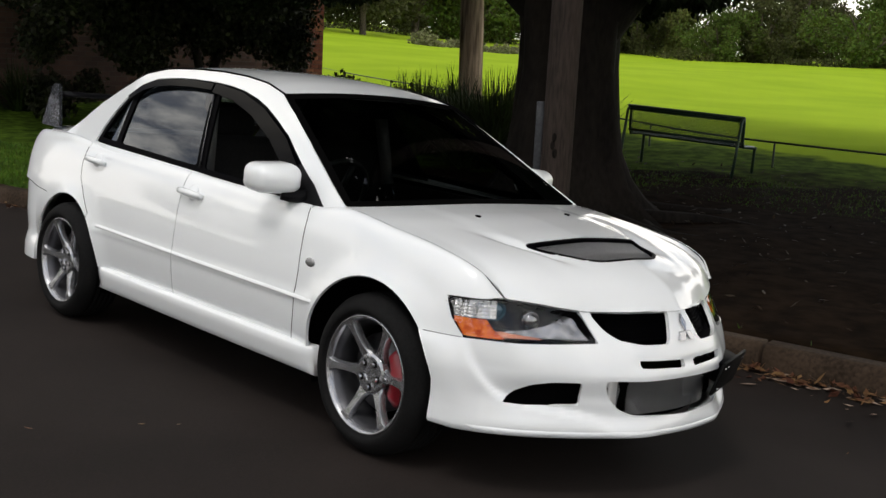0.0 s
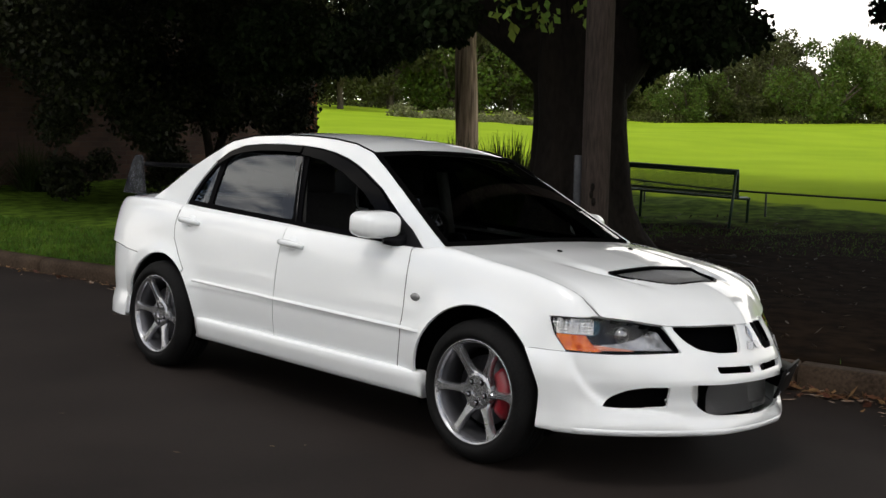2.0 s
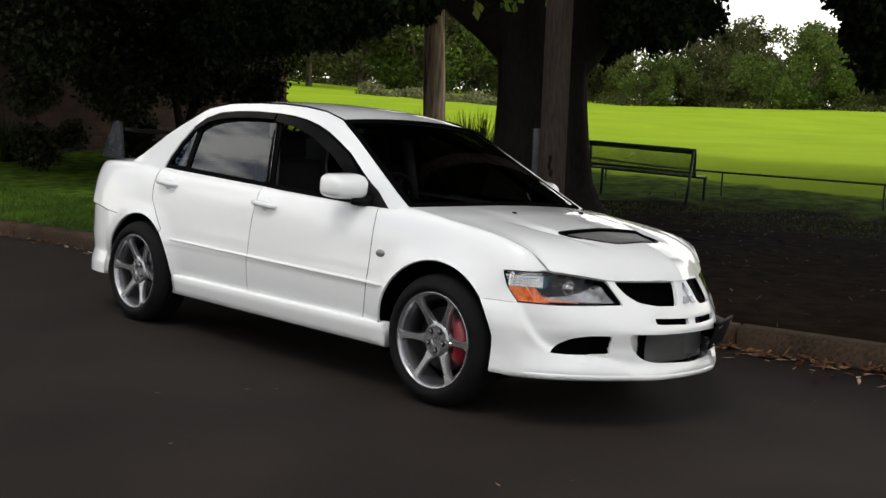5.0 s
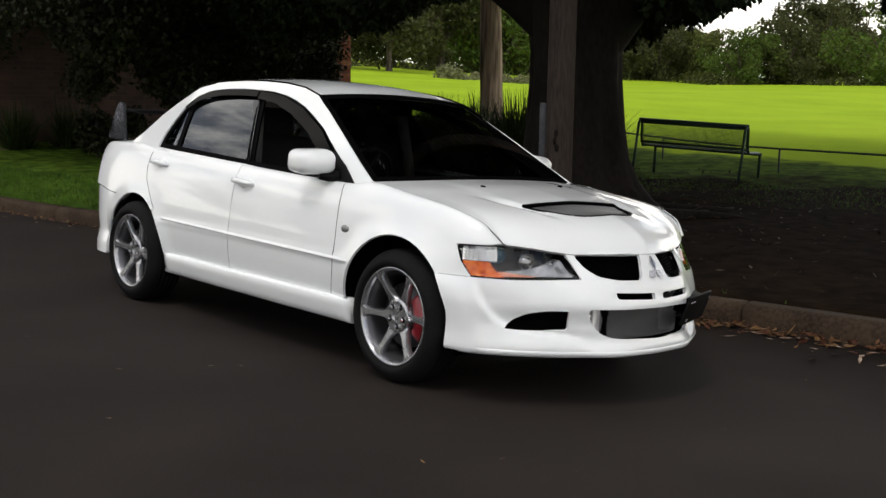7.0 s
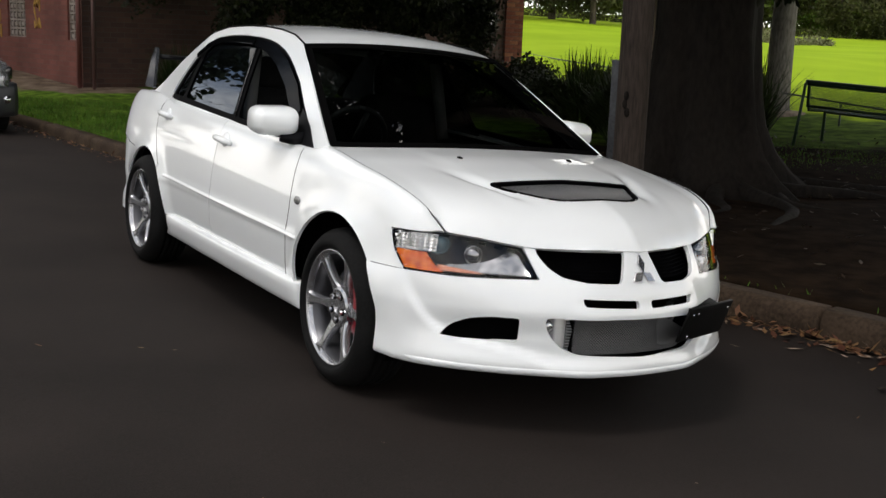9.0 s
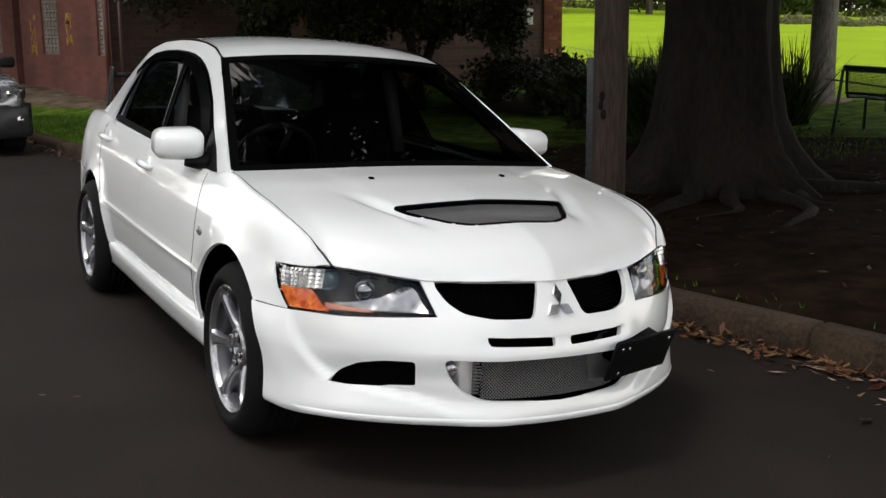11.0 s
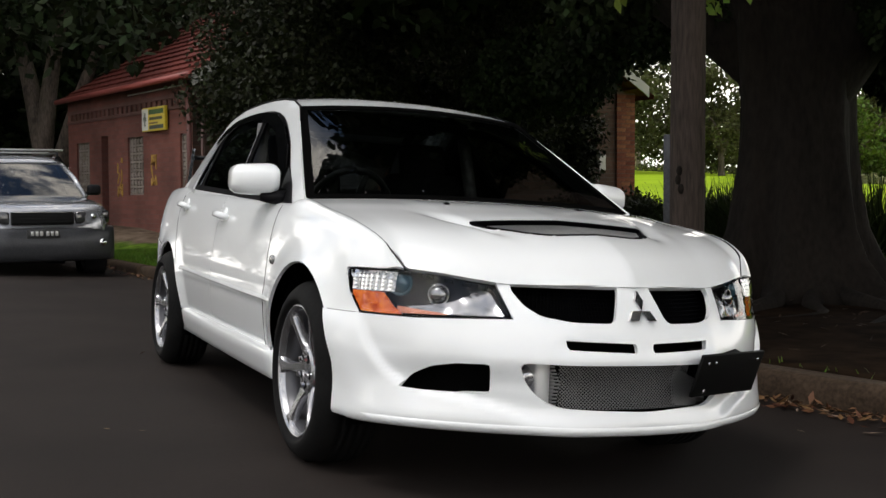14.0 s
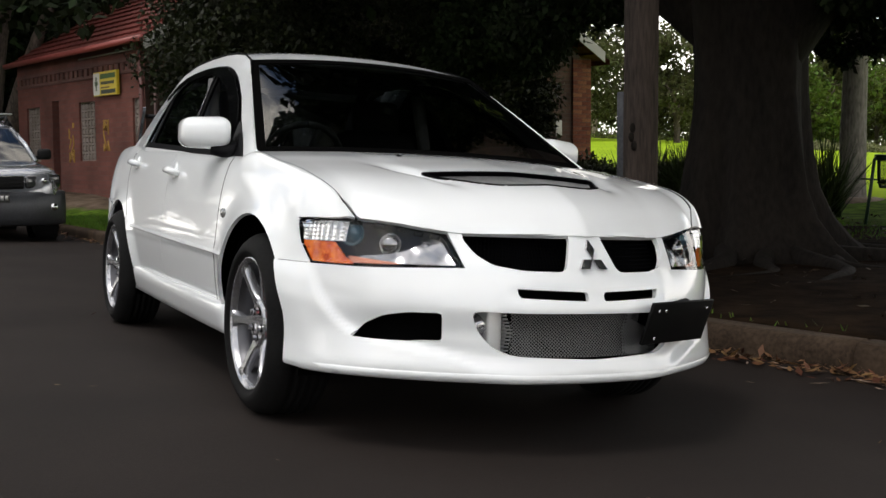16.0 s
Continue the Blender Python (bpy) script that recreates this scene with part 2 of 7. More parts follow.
def curve(xs, ys):
    """A smooth curve through a few control values."""
    xs, ys = np.array(xs, float), np.array(ys, float)
    h, d = np.diff(xs), np.diff(ys) / np.diff(xs)
    m = np.concatenate([[d[0]], np.where(d[:-1] * d[1:] > 0, 2 * d[:-1] * d[1:] / (d[:-1] + d[1:] + 1e-12), 0), [d[-1]]])

    def f(x):
        x = np.clip(np.asarray(x, float), xs[0], xs[-1])
        i = np.clip(np.searchsorted(xs, x) - 1, 0, len(h) - 1)
        t = (x - xs[i]) / h[i]
        return ys[i] * (1 + 2 * t) * (1 - t) ** 2 + h[i] * m[i] * t * (1 - t) ** 2 + ys[i + 1] * t * t * (3 - 2 * t) + h[i] * m[i + 1] * t * t * (t - 1)
    return f


def rounded(points, r=0.02, n=5):
    """A polygon with its corners rounded."""
    P = [np.array(p, float) for p in points]
    out = []
    for i, p in enumerate(P):
        a, b = P[i - 1] - p, P[(i + 1) % len(P)] - p
        la, lb = np.linalg.norm(a), np.linalg.norm(b)
        k = min(r, la * 0.45, lb * 0.45)
        s, e = p + a / la * k, p + b / lb * k
        for t in np.linspace(0, 1, n):
            out.append((1 - t) ** 2 * s + 2 * t * (1 - t) * p + t * t * e)
    return [tuple(p) for p in out]


def dense(points, step):
    P = [np.array(p, float) for p in points]
    out = []
    for a, b in zip(P, P[1:] + P[:1]):
        k = max(1, int(np.ceil(np.linalg.norm(b - a) / step)))
        out += [a + (b - a) * i / k for i in range(k)]
    return np.array(out)


def inside(poly, X, Y):
    c = np.zeros(X.shape, bool)
    for (x0, y0), (x1, y1) in zip(poly, np.roll(poly, -1, 0)):
        if y0 != y1:
            c ^= ((y0 > Y) != (y1 > Y)) & (X < (x1 - x0) * (Y - y0) / (y1 - y0) + x0)
    return c


def patch(outline, step, lift, holes=(), flange=0.012, flip=False, bm=None):
    """A sheet over a plane outline with holes, lifted into space by lift(u, v) -> xyz. step: (du, dv). Its rims are folded in."""
    su, sv = step
    scale = np.array([1 / su, 1 / sv])
    rims = [np.array(outline, float) * scale] + [np.array(h, float) * scale for h in holes]
    lo, hi = rims[0].min(0), rims[0].max(0)
    nu, nv = int(np.ceil(hi[0] - lo[0])) + 1, int(np.ceil(hi[1] - lo[1])) + 1
    gu = np.linspace(lo[0], hi[0], nu)
    gv = np.linspace(lo[1], hi[1], nv)
    CU, CV = np.meshgrid((gu[1:] + gu[:-1]) / 2, (gv[1:] + gv[:-1]) / 2, indexing="ij")
    keep = inside(rims[0], CU, CV)
    for r in rims[1:]:
        keep &= ~inside(r, CU, CV)
    GU, GV = np.meshgrid(gu, gv, indexing="ij")
    count = np.zeros(GU.shape, int)
    for i in (0, 1):
        for j in (0, 1):
            count[i:nu - 1 + i, j:nv - 1 + j] += keep
    segs = []
    for r in rims:
        segs.append(np.concatenate([r, np.roll(r, -1, 0)], 1))
    S = np.concatenate(segs)
    A, D = S[:, :2], S[:, 2:] - S[:, :2]
    L = (D ** 2).sum(1) + 1e-12
    edge = (count > 0) & (count < 4)
    for i, j in zip(*np.nonzero(edge)):
        p = np.array([GU[i, j], GV[i, j]])
        t = np.clip(((p - A) * D).sum(1) / L, 0, 1)
        q = A + D * t[:, None]
        k = ((q - p) ** 2).sum(1).argmin()
        GU[i, j], GV[i, j] = q[k]
    # sharp corners of the outline stay sharp
    ei = np.argwhere(edge)
    for r in rims:
        a, b = r - np.roll(r, 1, 0), np.roll(r, -1, 0) - r
        cross = np.abs(a[:, 0] * b[:, 1] - a[:, 1] * b[:, 0]) / (np.hypot(*a.T) * np.hypot(*b.T) + 1e-12)
        for p in r[cross > 0.45]:
            d = (GU[ei[:, 0], ei[:, 1]] - p[0]) ** 2 + (GV[ei[:, 0], ei[:, 1]] - p[1]) ** 2
            k = d.argmin()
            if d[k] < 1.2:
                GU[tuple(ei[k])], GV[tuple(ei[k])] = p
    X, Y, Z = lift(GU * su, GV * sv)
    X, Y, Z = np.broadcast_to(X, GU.shape), np.broadcast_to(Y, GU.shape), np.broadcast_to(Z, GU.shape)
    bm = bm or bmesh.new()
    vs = {(i, j): bm.verts.new((X[i, j], Y[i, j], Z[i, j])) for i, j in zip(*np.nonzero(count))}
    faces = []
    for i, j in zip(*np.nonzero(keep)):
        q = [vs[i, j], vs[i + 1, j], vs[i + 1, j + 1], vs[i, j + 1]]
        faces.append(bm.faces.new(q[::-1] if flip else q))
    bm.normal_update()
    if flange:
        rim = [e for f in faces for e in f.edges if len(e.link_faces) == 1]
        for e in rim:
            e.smooth = False
        normals = {v: v.normal.copy() for e in rim for v in e.verts}
        r = bmesh.ops.extrude_edge_only(bm, edges=rim)
        low = {}
        for f in [g for g in r["geom"] if isinstance(g, bmesh.types.BMFace)]:
            f.smooth = True
        for v in [g for g in r["geom"] if isinstance(g, bmesh.types.BMVert)]:
            best = min((o.other_vert(v) for o in v.link_edges if o.other_vert(v) in normals), key=lambda w: (w.co - v.co).length, default=None)
            low[v] = normals[best] if best else Vector()
        for v, nrm in low.items():
            v.co -= nrm * flange
        for e in rim:
            if e.is_valid:
                e.smooth = False
    return bm


def mirrored(bm, sign):
    """The right-hand mesh as it is (sign -1), or turned into the left-hand one."""
    if sign > 0:
        for v in bm.verts:
            v.co.y = -v.co.y
        bmesh.ops.reverse_faces(bm, faces=bm.faces[:])
    return bm


# ---- the white sedan: x ahead from the front axle, y to its left, z up from the road ----
CROSSFALL = pose(0, 0, 0, -3.0)
NARROW = pose(0, -0.0112, 0) @ Matrix.Diagonal((1, 0.9865, 1, 1))
sedan = tagged(empty("sedan_car", CROSSFALL @ NARROW), "glossy white four-door sports sedan parked beside the kerb", "car")
ZM, YW = 0.53, 0.86
top_z = curve((-3.58, -3.18, -2.8, -2.5, -1.46, -0.43, -0.33, 0.01, 0.27, 0.456, 0.533, 0.6), (0.965, 0.995, 1.0, 0.975, 0.94, 0.91, 0.927, 0.89, 0.854, 0.796, 0.712, 0.66))
top_y = curve((-3.58, -3.48, -3.38, -3.18, -2.8, -2.5, -1.46, -0.43, -0.33, 0.01, 0.27, 0.456, 0.533, 0.6), (0.40, 0.515, 0.59, 0.655, 0.68, 0.70, 0.735, 0.747, 0.733, 0.742, 0.742, 0.714, 0.669, 0.64))
wide = curve((-3.58, -3.48, -3.38, -3.27, -2.95, -2.2, -1.3, -0.4, 0.0, 0.36, 0.6), (0.46, 0.60, 0.697, 0.750, 0.785, 0.803, 0.828, 0.842, 0.842, 0.820, 0.735))
ARCHES = ((0.0, 0.325, 0.378), (-2.625, 0.325, 0.365))


def side_z(x, w):
    """Height for the section parameter w: straight below the waist crease, an arc above it."""
    up = ZM + (top_z(x) - ZM) * np.sin(np.clip(w, 0, 1) * np.pi / 2)
    return np.where(w > 0, up, ZM + 0.4 * w)


def side_w(x, z):
    k = np.clip((z - ZM) / (top_z(x) - ZM), 0, 1)
    return np.where(z > ZM, np.arcsin(k) * 2 / np.pi, (z - ZM) / 0.4)


def side(x, w, off=0.0):
    z = side_z(x, w)
    k = np.clip((z - ZM) / (top_z(x) - ZM), 0, 1)
    y = top_y(x) + (wide(x) - top_y(x)) * np.sqrt(np.clip(1 - k ** 2.0, 0, 1))
    y = np.where(z < ZM, wide(x) - 0.035 * np.clip((ZM - z) / 0.2, 0, 2) ** 1.6, y)
    y = y + 0.007 * np.exp(-((z - ZM - 0.012) / 0.016) ** 2) * (x < -0.36) * (x > -2.3)
    for ax, az, ar in ARCHES:
        r = np.hypot(x - ax, z - az)
        y = y + 0.022 * np.clip(1 - np.maximum(r - ar, 0) / 0.13, 0, 1) ** 1.6 * np.clip((0.80 - z) / 0.1, 0, 1)
    return x, -(y - off), z


def xw(points, step=0.02):
    """An outline in (x, z) carried over to (x, w)."""
    p = dense(points, step)
    return np.stack([p[:, 0], side_w(p[:, 0], p[:, 1])], 1)


def arc(cx, cz, r, a0, a1, n=28):
    return [(cx + r * math.cos(radians(a)), cz + r * math.sin(radians(a))) for a in np.linspace(a0, a1, n)]


def along_top(x0, x1, n=14, drop=0.0):
    return [(x, float(top_z(x)) - drop) for x in np.linspace(x0, x1, n)]


STEP = (0.02, 0.03)
fender_line = [(0.33, 0.565)] + arc(*ARCHES[0], 39, 176) + [(-0.38, 0.343), (-0.510, 0.343), (-0.482, 0.45), (-0.470, 0.527), (-0.460, 0.64), (-0.465, 0.75), (-0.475, 0.85), (-0.492, 0.90)] + along_top(-0.48, 0.533, 66) + [(0.50, 0.709), (0.43, 0.708), (0.376, 0.705), (0.410, 0.632), (0.460, 0.573), (0.463, 0.566)]
front_door_line = [(-0.515, 0.343), (-0.487, 0.45), (-0.475, 0.527), (-0.465, 0.64), (-0.470, 0.75), (-0.480, 0.85), (-0.497, 0.905)] + along_top(-0.50, -1.46, 12) + [(-1.47, 0.60), (-1.49, 0.343)]
rear_door_line = [(-1.495, 0.343), (-1.475, 0.60), (-1.465, 0.94)] + along_top(-1.47, -2.53, 12) + [(-2.536, 0.86), (-2.515, 0.78), (-2.43, 0.69), (-2.360, 0.612)] + arc(*ARCHES[1], 46, 4, 16) + [(-2.262, 0.343)]
quarter_line = arc(*ARCHES[1], 48, 189, 30) + [(-3.06, 0.262), (-3.06, 0.67), (-3.16, 0.69), (-3.48, 0.72)] + along_top(-3.48, -2.54, 14) + [(-2.541, 0.86), (-2.520, 0.78), (-2.435, 0.69), (-2.365, 0.613)]


def body_sides():
    for s in (-1, 1):
        fender = part("front_fender", mirrored(patch(xw(fender_line), STEP, side), s), PAINT, sedan)
        door = part("front_door", mirrored(patch(xw(front_door_line), STEP, side), s), PAINT, sedan)
        rdoor = part("rear_door", mirrored(patch(xw(rear_door_line), STEP, side), s), PAINT, sedan)
        part("quarter_panel", mirrored(patch(xw(quarter_line), STEP, side), s), PAINT, sedan)
        # dark inner shell behind the panel gaps
        shell = [(0.30, 0.60)] + arc(ARCHES[0][0], ARCHES[0][1], 0.40, 44, 170) + [(-0.42, 0.30), (-2.2, 0.30)] + arc(ARCHES[1][0], ARCHES[1][1], 0.40, 5, 150) + [(-3.02, 0.66), (-3.3, 0.72), (-3.3, 0.9), (-2.5, 0.93), (-0.4, 0.87), (0.2, 0.8), (0.36, 0.66)]
        part("inner_shell", mirrored(patch(xw(shell), (0.05, 0.06), lambda x, w: side(x, w, 0.022), flange=0), s), DARK, sedan)
        # wheel-arch liners
        for ax, az, ar in ARCHES:
            bm = bmesh.new()
            prof = arc(ax, az, ar + 0.012, -20, 200, 30)
            a = [bm.verts.new((x, -min(0.80, float(wide(x)) - 0.035), z)) for x, z in prof]
            b = [bm.verts.new((x, -0.48, z)) for x, z in prof]
            for k in range(len(prof) - 1):
                bm.faces.new((a[k], a[k + 1], b[k + 1], b[k]))
            bm.faces.new(b)
            part("arch_liner", mirrored(bm, s), DARK, sedan)
        # dark tubes along the panel gaps, drawn in for the shade in them
        def seam(points, owner, r=0.0030):
            bm = bmesh.new()
            q = dense(points + points[::-1], 0.03)[:len(dense(points + points[::-1], 0.03)) // 2 + 1]
            tube(bm, [tuple(float(c) for c in side(np.array(x), side_w(np.array(x), np.array(z)), 0.0015)) for x, z in q], r, 5, False)
            part("door_seam", mirrored(bm, s), DARK, owner)
        seam([(-0.512, 0.345), (-0.4845, 0.45), (-0.4725, 0.527), (-0.4625, 0.64), (-0.4675, 0.75), (-0.4775, 0.85), (-0.494, 0.898)], door)
        seam([(-1.4925, 0.345), (-1.4725, 0.60), (-1.4625, 0.935)], door, 0.0014)
        seam([(-2.536, 0.95), (-2.5385, 0.86), (-2.5175, 0.78), (-2.4325, 0.69), (-2.3625, 0.613)], rdoor)
        seam([(0.455, 0.565), (0.31, 0.564)], fender)
        seam([(-2.91, 0.662), (-3.06, 0.672), (-3.16, 0.69), (-3.47, 0.72)], rdoor)
        # handles: a grip bar over a recessed bowl
        for owner, hx, hz in ((door, -1.365, 0.845), (rdoor, -2.375, 0.89)):
            bm = bmesh.new()
            yy = float(side(np.array(hx), side_w(np.array(hx), np.array(hz)))[1])
            tilt = pose(hx, yy - 0.006, hz, 0, 0, 0) @ pose(0, 0, 0, -14, 3, 0)
            grip = [(-0.095, 0.004, 0), (-0.085, -0.018, 0), (-0.05, -0.026, 0.001), (0.02, -0.028, 0.001), (0.075, -0.022, 0), (0.092, 0.004, -0.002)]
            tube(bm, [tilt @ Vector(p) for p in grip], [0.010, 0.0145, 0.016, 0.017, 0.0155, 0.011], 10)
            part("door_handle", mirrored(bm, s), PAINT, owner)
            bm = bmesh.new()
            r = bmesh.ops.create_uvsphere(bm, u_segments=16, v_segments=8, radius=1)
            bmesh.ops.transform(bm, matrix=tilt @ pose(0.0, 0.004, 0.008) @ Matrix.Diagonal((0.045, 0.006, 0.038, 1)), verts=bm.verts[:])
            part("handle_bowl", mirrored(bm, s), PAINT, owner)
        # waist moulding crease
        bm = bmesh.new()
        xs = np.linspace(-2.27, -0.34, 40)
        lows = []
        for x in xs:
            px, py, pz = side(np.array(x), side_w(np.array(x), np.array(0.556 - 0.0118 * (x + 2.27))))
            k = min(1, (x + 2.28) / 0.05, (-0.335 - x) / 0.05)
            lows.append([bm.verts.new((x, py + 0.002, pz + 0.014)), bm.verts.new((x, py - 0.0065 * k, pz + 0.003)), bm.verts.new((x, py - 0.0055 * k, pz - 0.002)), bm.verts.new((x, py + 0.002, pz - 0.004))])
        for a, b in zip(lows, lows[1:]):
            for k in range(3):
                bm.faces.new((a[k], a[k + 1], b[k + 1], b[k])[::-1])
        part("waist_moulding", mirrored(bm, s), PAINT, door)
        # side skirt: ledge on top, bulged face, tucked under
        bm = bmesh.new()
        xs = np.linspace(-2.262, -0.345, 50)
        rows = []
        for x in xs:
            e = np.clip(min((x + 2.262) / 0.05, (-0.345 - x) / 0.06), 0, 1)
            w = float(wide(np.array(x)))
            f = 0.012 * (1 - e)
            prof = ((w - 0.055, 0.350), (w - 0.028, 0.349), (w - 0.006 - f, 0.343), (w - 0.001 - f, 0.335), (w - 0.006 - f, 0.300), (w - 0.018 - f, 0.255), (w - 0.026, 0.232), (w - 0.042, 0.222), (w - 0.12, 0.222))
            rows.append([bm.verts.new((x, -y, z)) for y, z in prof])
        for a, b in zip(rows, rows[1:]):
            for k in range(8):
                bm.faces.new((a[k], b[k], b[k + 1], a[k + 1]))
        bm.faces.new(rows[0])
        bm.faces.new(rows[-1][::-1])
        part("side_skirt", mirrored(bm, s), PAINT, sedan)
        # side repeater
        bm = bmesh.new()
        bmesh.ops.create_uvsphere(bm, u_segments=16, v_segments=8, radius=1)
        yy = float(side(np.array(-0.39), side_w(np.array(-0.39), np.array(0.69)))[1])
        bmesh.ops.transform(bm, matrix=pose(-0.392, yy, 0.69) @ Matrix.Diagonal((0.032, 0.010, 0.019, 1)), verts=bm.verts[:])
        part("side_repeater", mirrored(bm, s), plain("smoked_lamp", (0.22, 0.22, 0.22), 0.15, 0.3, 0.8), fender)


body_sides()


# nose: a rounded plan, leaning back with height
lean = curve((0, 15, 30, 42, 58, 81, 95), (0.10, 0.118, 0.13, 0.098, 0.076, 0.072, 0.068))
plan_x = curve((-20, 0, 13.5, 28.9, 45, 54.5, 61, 72.5, 80, 90, 96), (0.90, 0.92, 0.904, 0.812, 0.692, 0.612, 0.556, 0.468, 0.39, 0.25, 0.16))
ridge_a = curve((0.20, 0.30, 0.335, 0.36, 0.42, 0.53, 0.60), (20, 31, 43, 55, 63, 70, 72))


def plan(a, front=True):
    y = YW * np.sin(np.radians(a))
    k = np.clip(1 - np.abs(np.sin(np.radians(a))) ** 2.2, 0, 1)
    return (plan_x(np.abs(a)) if front else -3.0 - 0.62 * k ** 0.38), y * (1 if front else 0.908)


def nose(a, z, depth=0.0, front=True):
    x, y = plan(a, front)
    x2, y2 = plan(a + 0.5, front)
    x1, y1 = plan(a - 0.5, front)
    tx, ty = x2 - x1, y2 - y1
    n = np.hypot(tx, ty) + 1e-9
    nx, ny = ty / n, -tx / n
    b = np.abs(a)
    if front:
        d = lean(b) * np.clip((z - 0.45) / 0.24, 0, 2) ** 1.5
        inner = ridge_a(z) - b
        t = np.clip(inner / 3.5, 0, 1)
        d = d + 0.021 * t * t * (3 - 2 * t) * np.exp(-(np.maximum(inner, 0) / 20) ** 2) * np.clip((0.565 - z) / 0.09, 0, 1) * np.clip((z - 0.25) / 0.05, 0, 1)
        ax, az, ar = ARCHES[0]
        d = d - 0.019 * np.clip(1 - np.maximum(np.hypot(x - ax, z - az) - ar, 0) / 0.13, 0, 1) ** 1.6 * np.clip((b - 60) / 12, 0, 1) * np.clip((z - 0.36) / 0.18, 0, 1)
        d = d + 0.018 * np.clip((0.52 - z) / 0.2, 0, 1) * np.clip((b - 62) / 16, 0, 1)
        d = d + (0.016 * np.exp(-((z - 0.375) / 0.05) ** 2) - 0.010 * np.exp(-((z - 0.268) / 0.035) ** 2)) * np.clip((72 - b) / 22, 0, 1)
        d = d - 0.032 * np.clip((z - 0.575) / 0.11, 0, 1) * np.clip((b - 54) / 14, 0, 1)
        d = d + 0.03 * np.clip((0.25 - z) / 0.03, 0, 1) ** 2 + 0.02 * np.exp(-((z - 0.50) / 0.02) ** 2) * np.clip((21 - b) / 2, 0, 1) * 0.3
    else:
        nx, ny = -ty / n, tx / n
        d = 0.10 * np.clip((z - 0.66) / 0.33, 0, 1) ** 1.6 + 0.010 * np.clip((0.50 - z) / 0.1, 0, 1) - 0.018 * np.clip((0.40 - z) / 0.08, 0, 1)
    d = d + depth
    return x - nx * d, y - ny * d, z + 0 * a


def ang(y):
    return math.degrees(math.asin(max(-1, min(1, y / YW))))


def both(points):
    return [(-a, z) for a, z in points]


HEADLIGHT = [(-29.0, 0.574), (-52, 0.564), (-72.5, 0.567), (-78.0, 0.63), (-81.0, 0.698), (-70, 0.707), (-58, 0.706), (-44, 0.688), (-33.5, 0.668)]
GRILLE = [(-30.8, 0.677), (-4.0, 0.6865), (-6.4, 0.585), (-7.6, 0.571), (-17, 0.573), (-23.5, 0.586), (-27.2, 0.616)]
SLOT = [(ang(-0.275), 0.520), (ang(-0.03), 0.512), (ang(-0.03), 0.484), (ang(-0.262), 0.492)]
INTAKE = [(-27.5, 0.447), (0, 0.447), (27.5, 0.447), (26.2, 0.385), (23, 0.335), (19, 0.315), (0, 0.305), (-19, 0.315), (-23, 0.335), (-26.2, 0.385)]
DUCT = [(-55.5, 0.352), (-52, 0.392), (-47, 0.422), (-41, 0.436), (-33.5, 0.438), (-33.5, 0.348), (-45, 0.345)]


def arch_angle(z):
    """Where the bumper meets the wheel arch at height z."""
    x = ARCHES[0][0] + math.sqrt(ARCHES[0][2] ** 2 - (z - ARCHES[0][1]) ** 2) + 0.004
    fine = np.linspace(60, 95, 400)
    return -float(fine[np.abs(plan_x(fine) - x).argmin()])


